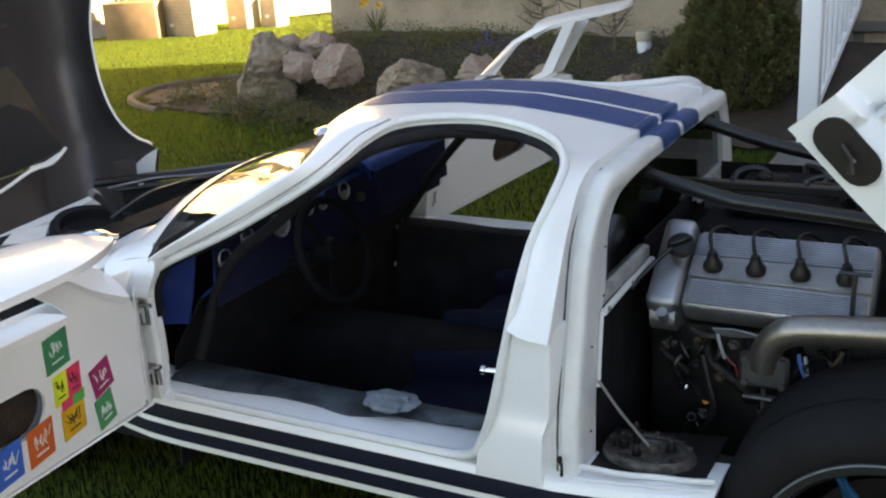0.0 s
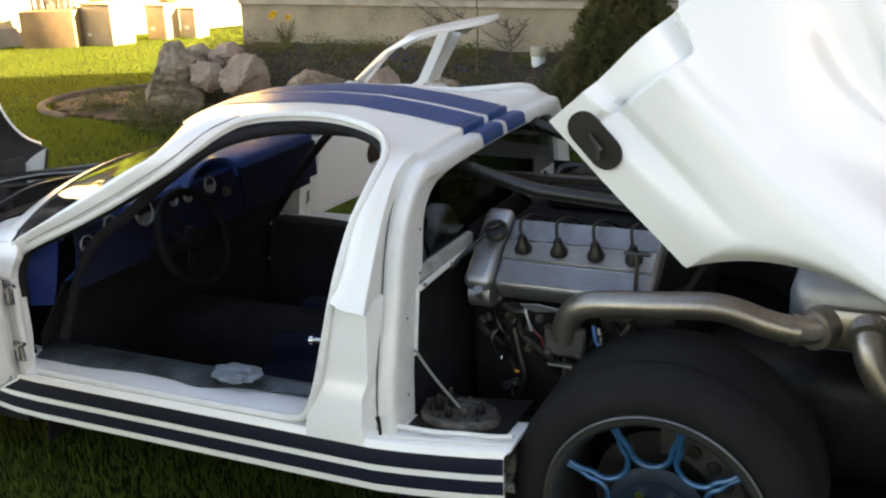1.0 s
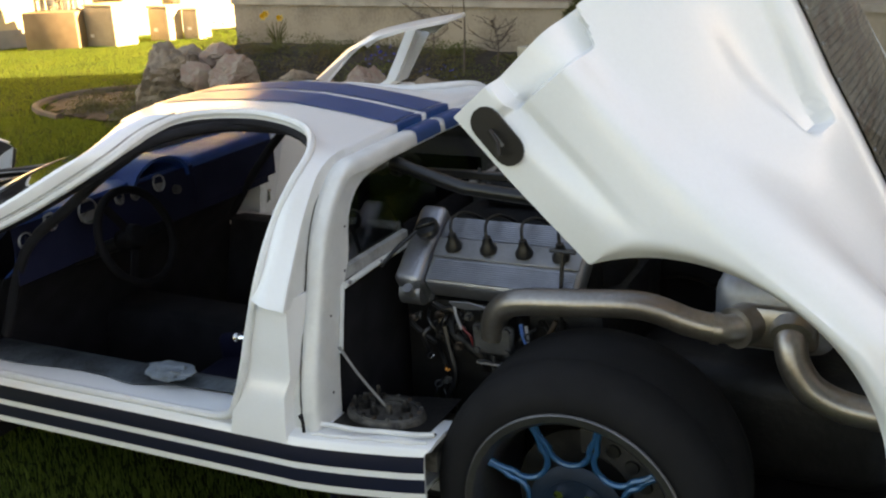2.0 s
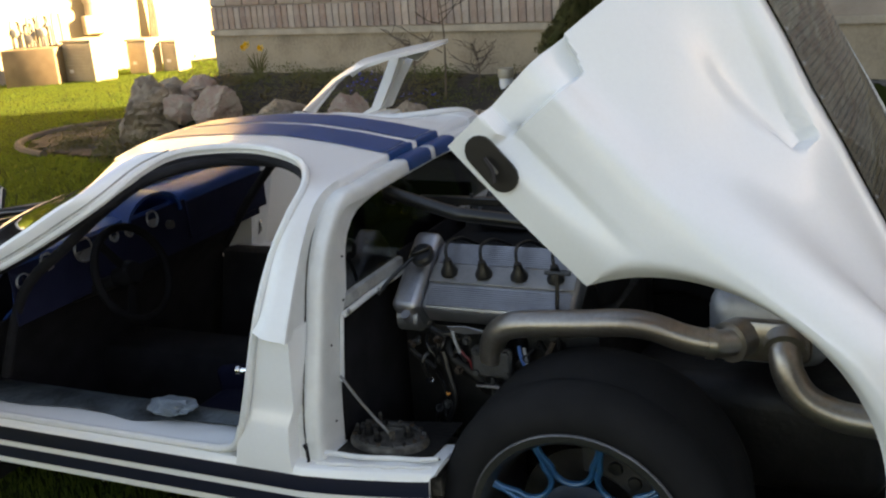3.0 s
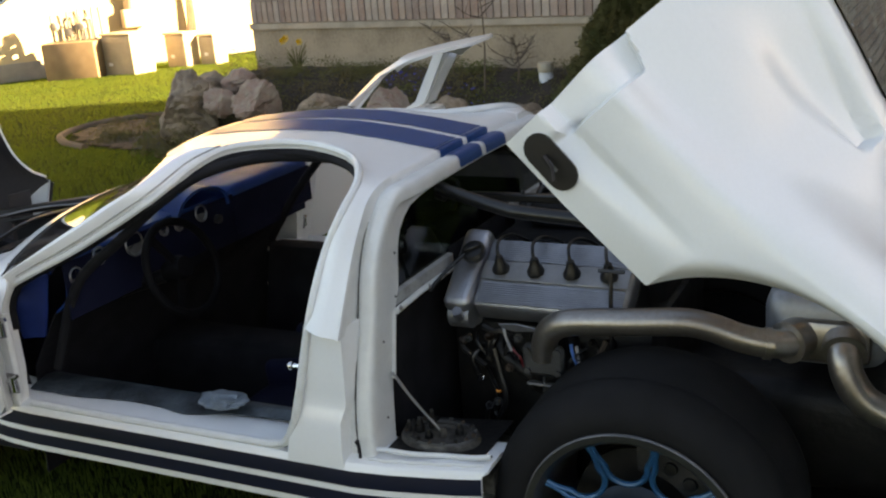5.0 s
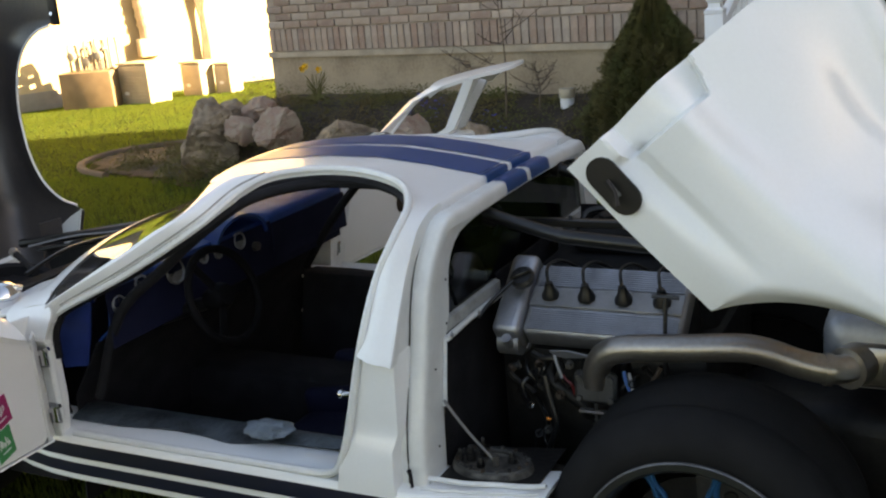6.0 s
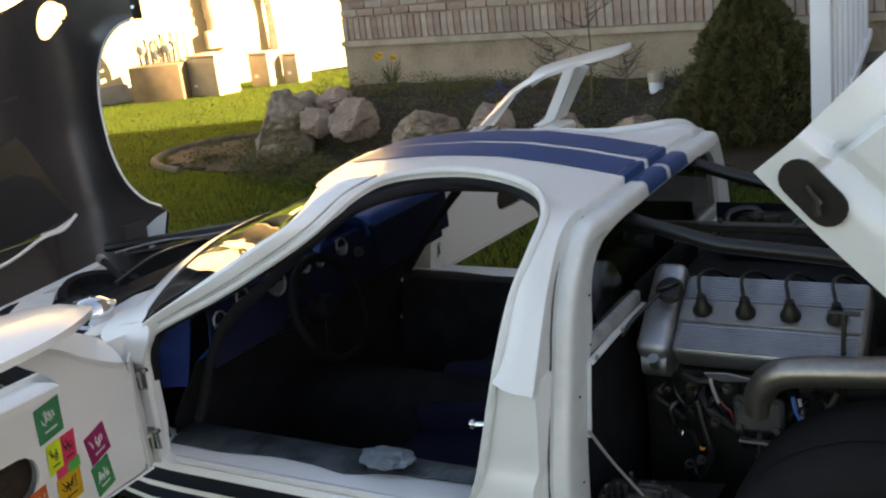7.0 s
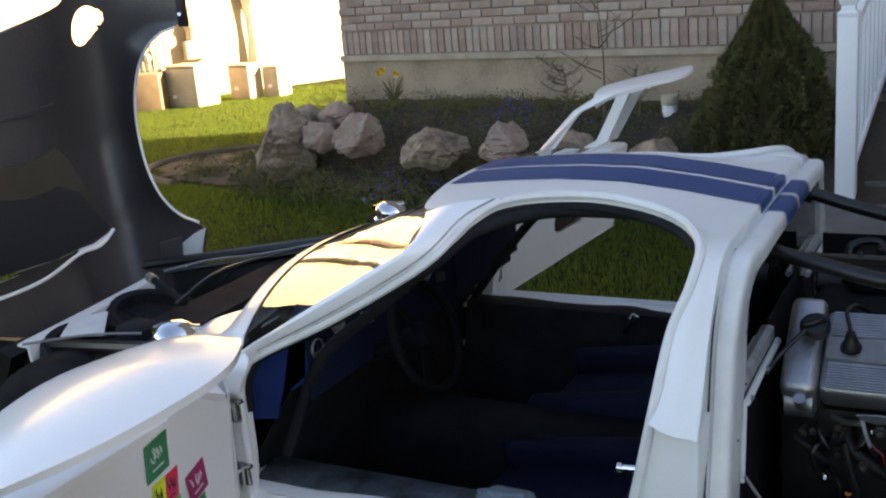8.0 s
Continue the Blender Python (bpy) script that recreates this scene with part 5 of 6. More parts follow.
    for k in range(14):
        x = 0.05 + 0.07 * k
        y, z = section(x)[-1]
        part("screw", moved(lathe([(0.0, 0.003), (0.0035, 0.002), (0.005, 0)], 8), turn @ Matrix.Translation((x, y + 0.008, z + 0.006))), ALLOY_DULL, shell)
    # latch slot by the front foot
    slot = lambda u, v, w: turn @ Vector((u, -0.022 - 0.1 * (v - 0.435) - w, v))
    part("latch_slot", plate(stadium(0.036, 0.490, 0.030, 0.031, 3), [], 0.006, slot), SLOT, shell, "dark oval latch recess")
    part("latch_bar", moved(box(0.026, 0.058, -0.034, -0.030, 0.484, 0.494, 0.002, 1), turn), ALLOY_DULL, shell)
    part("latch", moved(tube([(0.02, -0.045, 0.492), (0.045, -0.046, 0.49), (0.066, -0.05, 0.478)], 0.006, 6), turn), GREASE, shell)
    return shell


make_rear_shell()


# ---- front shell, standing on its nose ----
def make_front_shell():
    # closed place (x, y, z) to the place with the shell tipped forward by a right angle
    def put(p):
        return Vector((-2.22 - (p[2] - 0.30), p[1], 0.70 + (p[0] + 2.18)))

    def cut(p):
        """The shell's rear edge slopes down towards its middle."""
        y = max(p.y, 2 * YC - p.y)
        return Vector((p.x, p.y, min(p.z, 1.466 + 0.265 * (y - 0.844) + 0.5 * max(0, y - 1.25))))

    def section(x):
        foot = 0.28
        ax = abs(x + 1.80)
        if ax < 0.375:
            foot = max(foot, 0.30 + math.sqrt(max(0, 0.375**2 - ax**2)) * 0.8)
        if x < -2.3:
            foot = 0.26
        crest = lerp([(-2.68, 0.42), (-2.5, 0.58), (-2.2, 0.75), (-1.85, 0.82), (-1.5, 0.80), (-1.2, 0.79)], x)
        mid = lerp([(-2.68, 0.40), (-2.5, 0.50), (-2.2, 0.60), (-1.7, 0.70), (-1.2, 0.80)], x)
        w = lerp([(-2.68, 0.35), (-2.5, 0.12), (-2.2, 0.0), (-1.85, -0.03), (-1.2, -0.03)], x)
        return [(w + 0.03, foot), (w, foot + (crest - foot) * 0.45), (w + 0.01, crest - 0.06), (w + 0.05, crest - 0.012), (w + 0.14, crest), (w + 0.26, crest - 0.03), (0.45, mid), (YC, mid + 0.012)]

    def hole_at(p, far):
        """Below one inside the filler's hole in the shoulder."""
        dy = p.y - 1.350 if far else 2 * YC - p.y - 1.350
        return (p.z - 1.483 - 0.6 * dy) ** 2 / 0.0046 + dy**2 / 0.0028

    xs = [-2.68, -2.62, -2.5, -2.4, -2.3, -2.25, -2.2] + [-2.17 + 0.037 * k for k in range(21)] + [-1.41 + 0.012 * k for k in range(20)]
    shell = None
    for far in (True, False):
        rows = []
        for x in xs:
            pts = resample(spline([(x, y, z) for y, z in section(x)], 6), 96)
            if x > -1.45:
                pts = [p if p.y < 0.28 else Vector((p.x - 0.9 * (p.y - 0.28) * (x + 1.45), p.y, p.z)) for p in pts]
            rows.append([cut(put(mir(p))) if far else cut(put(p)) for p in pts])
        bm = sheet(rows)
        doomed = []
        for f in bm.faces:
            c = f.calc_center_median()
            if hole_at(c, far) < 1 and c.x < -2.60:
                doomed.append(f)
            if 0.655 < c.z < 0.80 and 0.40 < c.y < 0.98 and c.x < -2.3:
                doomed.append(f)
        bmesh.ops.delete(bm, geom=doomed, context="FACES")
        for v in bm.verts:
            k = hole_at(v.co, far)
            if v.is_boundary and 0.3 < k < 2.2 and v.co.x < -2.58:
                cy, dy = (1.350, v.co.y - 1.350) if far else (2 * YC - 1.350, v.co.y - 2 * YC + 1.350)
                lean = 0.6 * dy * (1 if far else -1)
                dz = v.co.z - 1.483 - lean
                v.co.y = cy + dy / math.sqrt(k)
                v.co.z = 1.483 + (dz + lean) / math.sqrt(k)
        bmesh.ops.recalc_face_normals(bm, faces=bm.faces[:])
        skin = bm.copy()
        ob = part("front_shell_inside", bm, BLACK_FIBRE, car if shell is None else shell, "dark raw underside of the raised front shell")
        shell = shell or ob
        for v in skin.verts:
            v.co += Vector((-0.007, 0.007 if far else -0.007, 0))
        part("front_shell_skin", skin, WHITE, shell, "white outer skin")
    # white rim of the wheel arch and the flap at its foot
    for far in (True, False):
        line = []
        for k in range(49):
            x = -2.174 + 0.748 * k / 48
            y, z = section(x)[0]
            line.append(put(mir((x, y, z)) if far else (x, y, z)))
        part("arch_rim", tube(line, 0.0055, 6), WHITE, shell, "white rolled edge of the wheel arch")
        g = lambda pts: [(x, y if far else 2 * YC - y, z) for x, y, z in pts]
        part("valance_flap", sheet([g([(-2.222, 1.31, 0.70), (-2.255, 1.315, 0.62), (-2.282, 1.315, 0.52)]), g([(-2.29, 1.318, 0.67), (-2.31, 1.322, 0.60), (-2.335, 1.32, 0.51)]), g([(-2.36, 1.312, 0.625), (-2.375, 1.315, 0.58), (-2.395, 1.312, 0.50)])], 0.006), WHITE, shell, "white valance flap below the arch")
        part("flap_bracket", sheet([g([(-2.34, 1.30, 0.66), (-2.36, 1.30, 0.45)]), g([(-2.36, 1.20, 0.66), (-2.38, 1.20, 0.45)])], 0.008), BLACK_FIBRE, shell)
    # dark duct panel inside the nose, and the bright rim of the mouth below it
    duct = [(0.30, 1.02), (0.56, 0.98), (0.681, 0.957), (0.807, 0.971), (0.888, 0.932), (1.0, 0.768), (0.87, 0.742), (0.737, 0.727), (0.50, 0.739), (0.30, 0.75)]
    panel = part("nose_duct", plate(duct, [], 0.02, lambda u, v, w: (-2.40 - w, u, v)), DUCT, shell, "dark glossy duct panel inside the nose")
    strip = [(0.30, 1.10), (0.708, 1.071), (0.837, 1.10), (0.876, 1.046), (1.016, 0.764), (0.995, 0.766), (0.885, 0.93), (0.807, 0.967), (0.681, 0.953), (0.56, 0.976), (0.30, 1.015)]
    part("duct_edge", plate(strip, [], 0.02, lambda u, v, w: (-2.408 - w, u, v)), DUCT_EDGE, panel, "brownish edge of the duct")
    part("mouth_rim", tube(spline([(-2.40, 1.016, 0.762), (-2.40, 0.943, 0.722), (-2.40, 0.84, 0.718), (-2.40, 0.675, 0.675), (-2.40, 0.486, 0.668), (-2.40, 0.36, 0.69)], 5), 0.007, 8), WHITE, shell, "white rim of the nose opening")
    part("mouth_lip", sheet([[(-2.402, y, z) for y, z in ((0.99, 0.755), (0.91, 0.735), (0.84, 0.735))], [(-2.404, y, z) for y, z in ((0.97, 0.738), (0.90, 0.716), (0.84, 0.713))]], 0.004), WHITE, shell)
    # pressed crease across the underside, and the latch by its top
    part("crease", tube(spline([(-2.585, 0.62, 1.198), (-2.60, 0.781, 1.203), (-2.62, 0.93, 1.210), (-2.64, 1.058, 1.219)], 5), 0.006, 6), BLACK_FIBRE, shell)
    latch = part("shell_latch", box(-2.235, -2.19, 1.335, 1.35, 1.455, 1.60, 0.006, 2), GREASE, shell, "black latch plate")
    part("latch_pin", tube([(-2.21, 1.33, 1.50), (-2.205, 1.318, 1.502)], 0.007, 8), CHROME, latch)
    return shell


make_front_shell()


# ---- wheels ----
def make_wheel(x, y, r, w, far, rim_r):
    """A wheel at its outer face's middle, axle along y."""
    s = -1 if far else 1
    m = Matrix.Translation((x, y, 0.33)) @ Matrix.Rotation(radians(-90 * s), 4, "X")
    wheel = part("tyre", lathe([(rim_r - 0.012, 0.012), (rim_r + 0.006, 0.0), (rim_r + 0.03, -0.006), (r - 0.045, -0.002), (r - 0.018, 0.014), (r - 0.004, 0.035), (r, 0.06), (r + 0.002, w / 2), (r, w - 0.06), (r - 0.004, w - 0.035), (r - 0.03, w - 0.005), (rim_r, w - 0.01)], 72, m), RUBBER, car, "wide worn black tyre")
    bm = bmesh.new()
    for h in (0.075, w - 0.075):
        bm = join(bm, lathe([(r + 0.0035, h - 0.003), (r + 0.0035, h + 0.003)], 72, m))
    part("tread_groove", bm, BLACK, wheel)
    rim = part("rim", lathe([(rim_r - 0.004, 0.002), (rim_r + 0.004, -0.004), (rim_r + 0.002, -0.010), (rim_r - 0.012, -0.008), (rim_r - 0.022, 0.004), (rim_r - 0.030, 0.035), (rim_r - 0.034, 0.06), (rim_r - 0.034, w * 0.8)], 64, m), RIM_LIP, wheel, "brushed rim lip")
    part("rim_edge", lathe([(rim_r + 0.003, -0.0102), (rim_r + 0.0055, -0.0085), (rim_r + 0.0065, -0.004), (rim_r + 0.004, -0.0035)], 64, m), RIM_EDGE, rim, "thin bare rim edge")
    hub_z = 0.03
    for k in range(9):
        a = radians(-96 + 40 * k)
        wide = (rim_r - 0.028) * math.sin(radians(20))
        shape = [(-wide, rim_r - 0.026), (-wide * 0.86, rim_r - 0.060)] + [(-0.046 * math.cos(math.pi * q / 8), 0.150 - 0.044 * math.sin(math.pi * q / 8)) for q in range(9)] + [(wide * 0.86, rim_r - 0.060), (wide, rim_r - 0.026)]
        loop = [(c * math.cos(a) - b * math.sin(a), c * math.sin(a) + b * math.cos(a), hub_z - 0.010 * (c - 0.12) / 0.09) for b, c in shape]
        part("spoke", moved(tube(spline(loop, 4), 0.0068, 8), m), RIM_BLUE, rim, "blue anodised looped spoke")
    part("spoke_web", lathe([(0.07, 0.024), (0.100, 0.026), (0.106, 0.030), (0.100, 0.038), (0.07, 0.038)], 40, m), HUB_BLUE, rim)
    part("hub", lathe([(0.0, 0.005), (0.03, 0.005), (0.036, 0.012), (0.036, 0.02), (0.075, 0.022), (0.078, 0.05), (0.0, 0.06)], 32, m), HUB_BLUE, rim)
    for k in range(5):
        a = 2 * math.pi * k / 5 + 0.3
        part("lug_nut", moved(lathe([(0.0, 0.0), (0.011, 0.002), (0.012, 0.03)], 6), m @ Matrix.Translation((0.055 * math.cos(a), 0.055 * math.sin(a), 0.006))), CHROME, rim)
    disc = part("brake_disc", lathe([(0.05, 0.10), (0.155, 0.10), (0.155, 0.125), (0.05, 0.125)], 48, m), GREASE, wheel, "dark worn brake disc")
    rows = []
    for h, r0, r1 in ((0.075, 0.118, 0.178), (0.082, 0.112, 0.185), (0.135, 0.112, 0.185), (0.14, 0.118, 0.178)):
        rows.append([])
        for rr, order in ((r0, range(13)), (r1, range(12, -1, -1))):
            rows[-1] += [m @ Vector((rr * math.cos(radians(-8 - 7 * k)), rr * math.sin(radians(-8 - 7 * k)), h)) for k in order]
    bm = sheet(rows, closed=True)
    for row in (0, 3):
        bm.verts.ensure_lookup_table()
        bm.faces.new([bm.verts[row * 26 + k] for k in range(26)])
    part("caliper", bm, CALIPER, disc, "grey brake caliper")
    for k in (0.5, 2, 3.5):
        a = radians(-18 - k * 13)
        part("caliper_bolt", moved(lathe([(0, 0.066), (0.014, 0.068), (0.016, 0.076), (0.006, 0.0765)], 12), m @ Matrix.Translation((0.148 * math.cos(a), 0.148 * math.sin(a), 0))), BLACK_PAINT, disc)
    return wheel


make_wheel(0.612, 0.085, 0.328, 0.30, False, 0.235)
make_wheel(0.612, 2 * YC - 0.085, 0.328, 0.30, True, 0.235)
make_wheel(-1.80, 0.10, 0.31, 0.22, False, 0.20)
make_wheel(-1.80, 2 * YC - 0.10, 0.31, 0.22, True, 0.20)


# ---- engine bay ----
def make_engine_bay():
    part("firewall", box(0.006, 0.018, 0.13, 2 * YC - 0.13, 0.14, 0.752), BLACK, car)
    part("bay_floor", box(0.045, 1.25, 0.25, 2 * YC - 0.25, 0.14, 0.16), BLACK, car)
    outline = [(0.19, 0.776), (0.195, 0.90), (0.225, 0.955), (0.30, 0.985), (0.40, 0.996)]
    part("bulkhead_glass", plate(outline + [(2 * YC - y, z) for y, z in outline[::-1]], [], 0.005, lambda u, v, w: (0.022 + w, u, v)), BULKHEAD_GLASS, car, "smoked bulkhead window")
    part("bulkhead_lower", box(0.018, 0.030, 0.502, 2 * YC - 0.502, 0.70, 0.80), BLACK, car)
    # added black sheet: hides the sunlit lawn and stands for the bay's shade
    part("bay_dark_sheet", sheet([[(x, 1.08, z) for x in (0.06, 0.7, 1.15)] for z in (0.18, 0.5, 0.84)], 0.006), BLACK, car, "added black sheet that darkens the far side of the bay")
    # bent cage bars over the engine
    for pts, r in (([(0.04, 0.447, 0.968), (0.07, 0.437, 0.966), (0.235, 0.39, 0.942), (0.29, 0.38, 0.938), (0.5, 0.38, 0.922), (0.9, 0.38, 0.885)], 0.016), ([(0.036, 0.93, 0.984), (0.20, 0.93, 0.936), (0.40, 0.94, 0.895), (0.9, 0.96, 0.83)], 0.016)):
        bar = part("cage_bar", tube(spline(pts, 5), r, 12), BLACK_PAINT, car, "black painted cage bar")
    part("cage_rail", box(0.05, 0.95, 0.590, 0.615, 0.902, 0.922, 0.003, 1), BLACK_PAINT, car, "flat black bracing rail")
    for x in (0.20, 0.36):
        part("rail_bolt", lathe([(0.0, 0.010), (0.005, 0.009), (0.006, 0.0)], 6, Matrix.Translation((x, 0.60, 0.922))), DIRTY_SHADED_ALLOY, car)
    for y, z in ((0.459, 0.962), (0.93, 0.983)):
        part("bar_clamp", tube([(0.035, y, z), (0.058, y, z - 0.007)], 0.023, 12), BLACK_PAINT, car)
    part("chassis_rail", tube([(0.05, 0.30, 0.20), (1.2, 0.30, 0.22)], 0.03, 8), BLACK_PAINT, car)
    # fuel sender plate on the near shelf, its drum, ring, bolts and unions
    place = Matrix.Translation((0.15, 0.145, 0.444)) @ Matrix.Diagonal((1.15, 0.78, 0.9, 1))
    p = part("tank_top", lathe([(0.0, 0.024), (0.052, 0.024), (0.056, 0.030), (0.080, 0.030), (0.084, 0.024), (0.085, 0.0), (0.1, -0.01), (0.1, -0.05), (0, -0.05)], 36, place), GRIME, car, "oily corroded tank sender plate")
    part("clamp_ring", lathe([(0.066, 0.031), (0.068, 0.037), (0.078, 0.037), (0.081, 0.031)], 36, place), DIRTY_SHADED_ALLOY, p, "dull alloy clamp ring")
    for k in range(16):
        a = k * math.pi / 8
        part("bolt", lathe([(0, 0.009), (0.005, 0.008), (0.006, 0)], 6, Matrix.Translation((0.15 + 0.084 * math.cos(a) + 0.002 * math.sin(7 * k), 0.145 + 0.057 * math.sin(a), 0.475))), (RUST, DIRTY_SHADED_ALLOY, GREASE)[k % 3], p)
    for x, y, r, h in ((0.095, 0.15, 0.012, 0.030), (0.115, 0.175, 0.009, 0.040), (0.13, 0.125, 0.010, 0.018), (0.075, 0.135, 0.008, 0.026), (0.19, 0.165, 0.011, 0.022)):
        u = part("union", lathe([(0.0, h), (r * 0.6, h), (r * 0.7, h * 0.6), (r, h * 0.55), (r, 0.0)], 8, Matrix.Translation((x, y, 0.467))), GREASE, p)
        part("union_nut", lathe([(0.0, h + 0.006), (r * 0.5, h + 0.005), (r * 0.55, h)], 6, Matrix.Translation((x, y, 0.467))), DIRTY_SHADED_ALLOY, u)
    part("shelf", box(0.05, 0.30, 0.09, 0.27, 0.37, 0.42), GRIME, car)
    rows = [[(x, y0 + 0.055 * (x / 0.3) ** 1.3 + 0.006 * noise.noise((x * 30, y0, 2)) * (y0 < 0.1), 0.4575 + 0.001 * noise.noise((x * 20, y0 * 20, 0))) for y0 in (0.052, 0.058, 0.10, 0.16, 0.23)] for x in [0.052 + 0.0205 * k for k in range(12)]]
    part("shelf_liner", sheet(rows, 0.003), GREASE, car, "oily dirty shelf round the sender plate")
    part("prop_wire", tube(spline([(0.056, 0.115, 0.625), (0.10, 0.125, 0.555), (0.16, 0.14, 0.475)], 4), 0.0035, 6), ALLOY_DULL, car, "grey hose to the sender plate")
    part("hose_fitting", tube([(0.16, 0.14, 0.466), (0.16, 0.14, 0.490)], 0.008, 8), GRIME, car)


make_engine_bay()


def make_engine():
    e = thing("v8_engine", (0, 0, 0), "aluminium V8 engine with ribbed cam covers behind the cabin", "engine")
    tilt = Matrix.Translation((0.33, 0.45, 0.745)) @ Matrix.Rotation(radians(38), 4, "X")

    def bank(m, front):
        # the far bank's shade is put into its colour by darker materials
        alloy, dull = (ALLOY, ALLOY_DULL) if front else (DIRTY_SHADED_ALLOY, GREASE)
        cov = part("cam_cover", moved(box(-0.180, 0.200, -0.098, 0.098, -0.035, 0.035, 0.016, 3), m), alloy, e, "ribbed cast cam cover")
        for k in range(10):
            for v0 in (-0.089, 0.034):
                y = v0 + 0.0058 * k
                part("rib", moved(box(-0.165, 0.190, y - 0.0016, y + 0.0016, 0.034, 0.040), m), alloy, cov)
        part("coil_valley", moved(box(-0.175, 0.195, -0.028, 0.028, 0.0355, 0.042, 0.003, 1), m), dull, cov)
        part("end_cover", moved(join(box(-0.255, -0.182, -0.108, 0.122, -0.055, 0.046, 0.020, 4), box(-0.235, -0.184, -0.094, 0.06, -0.09, -0.05, 0.015, 3), tube([(-0.245, -0.094, -0.02), (-0.19, -0.094, -0.02)], 0.034, 18), tube([(-0.212, -0.118, 0.0), (-0.212, -0.118, 0.03)], 0.012, 10)), m), alloy, cov, "cast end cover")
        for k in range(4):
            x = -0.126 + 0.090 * k
            boot = part("plug_boot", moved(lathe([(0.021, 0.0), (0.021, 0.009), (0.013, 0.022), (0.009, 0.04), (0.0, 0.042)], 16), m @ Matrix.Translation((x, 0.0, 0.04)) @ Matrix.Rotation(radians(-25), 4, "X")), BLACK_PAINT, cov, "black spark plug boot")
            part("plug_lead", moved(tube(spline([(x, 0.014, 0.074), (x - 0.004, 0.03, 0.088), (x - 0.012, 0.06, 0.078), (x - 0.010, 0.09, 0.056), (x + 0.002, 0.112, 0.03), (x + 0.02, 0.13, -0.02)], 5), 0.0042, 8), m), BLACK_PAINT, boot)
        return cov

    cov = bank(tilt, True)
    far_bank = bank(Matrix.Translation((0.33, 2 * YC - 0.45, 0.745)) @ Matrix.Rotation(radians(-38), 4, "X"), False)
    cap = part("oil_cap", moved(lathe([(0.028, 0.0), (0.030, 0.004), (0.030, 0.016), (0.025, 0.022), (0.0, 0.024)], 20), Matrix.Translation((0.135, 0.430, 0.812)) @ Matrix.Rotation(radians(38), 4, "X")), BLACK_PAINT, cov, "black oil filler cap")
    part("cap_grip", moved(box(-0.024, 0.024, -0.005, 0.005, 0.021, 0.032, 0.003, 1), Matrix.Translation((0.135, 0.430, 0.812)) @ Matrix.Rotation(radians(38), 4, "X") @ Matrix.Rotation(0.5, 4, "Z")), BLACK_PAINT, cap)
    part("dipstick", tube([(0.465, 0.375, 0.812), (0.495, 0.375, 0.812), (0.525, 0.375, 0.812)], 0.0048, 8), BLACK_PAINT, e)
    part("dipstick_tube", tube([(0.495, 0.375, 0.812), (0.495, 0.355, 0.69), (0.495, 0.37, 0.60)], 0.005, 8), BLACK_PAINT, e)
    part("breather_hose", tube(spline([(0.12, 0.40, 0.82), (0.075, 0.36, 0.775), (0.055, 0.33, 0.745)], 4), 0.005, 8), BLACK_PAINT, e)
    part("block", box(0.06, 0.58, 0.42, 2 * YC - 0.42, 0.24, 0.66, 0.03), GREASE, e, "oily black engine block")
    part("intake", box(0.08, 0.56, 0.58, 0.82, 0.62, 0.80, 0.05, 3), RUBBER, e, "black intake plenum")
    r = random.Random(11)
    airbox = part("air_box", box(0.16, 0.50, 0.70, 0.94, 0.80, 0.865, 0.03, 3), RUBBER, e, "black lumpy air box with hoses")
    for k in range(9):
        x, y = r.uniform(0.18, 0.52), r.uniform(0.70, 0.92)
        pts = [(x, y, 0.845), (x + r.uniform(-0.05, 0.05), y + r.uniform(-0.06, 0.06), 0.878), (x + r.uniform(-0.12, 0.12), y + r.uniform(-0.08, 0.08), 0.870), (x + r.uniform(-0.15, 0.15), y + r.uniform(-0.12, 0.12), 0.81)]
        part("vacuum_hose", tube(spline(pts, 5), r.uniform(0.005, 0.010), 8), BLACK_PAINT, airbox)
    for k in range(5):
        x, y = r.uniform(0.17, 0.48), r.uniform(0.72, 0.92)
        part("connector", moved(box(-0.02, 0.02, -0.014, 0.014, 0, 0.03, 0.006, 2), Matrix.Translation((x, y, 0.862)) @ Matrix.Rotation(r.uniform(0, 3), 4, "Z")), GREASE, airbox)
    part("gearbox", box(0.58, 1.2, 0.55, 0.83, 0.22, 0.5, 0.06, 3), GREASE, e)
    # head flange and gasket
    part("head", moved(box(-0.185, 0.195, -0.085, 0.085, -0.16, -0.037, 0.01, 1), tilt), GREASE, e)
    for k in range(4):
        x = 0.20 + 0.09 * k
        part("header_pipe", tube(spline([(x, 0.42, 0.62), (x + 0.01, 0.385, 0.58), (0.29 + 0.02 * k, 0.39, 0.52), (0.29, 0.41, 0.49)], 4), 0.017, 10), GREASE, e)
    t = part("turbo_flange", box(0.283, 0.385, 0.335, 0.36, 0.552, 0.628, 0.008, 1), DIRTY_SHADED_ALLOY, e, "dark four-bolt exhaust flange")
    for x in (0.296, 0.372):
        for z in (0.564, 0.616):
            part("nut", moved(lathe([(0.0, 0.0), (0.008, 0.001), (0.009, 0.012)], 6), Matrix.Translation((x, 0.328, z)) @ Matrix.Rotation(radians(-90), 4, "X")), DIRTY_SHADED_ALLOY, t)
    part("flange_stud", tube([(0.335, 0.34, 0.552), (0.335, 0.34, 0.45)], 0.005, 8), DIRTY_SHADED_ALLOY, t)
    part("support_plate", box(0.295, 0.375, 0.33, 0.345, 0.530, 0.535), ALLOY, t)
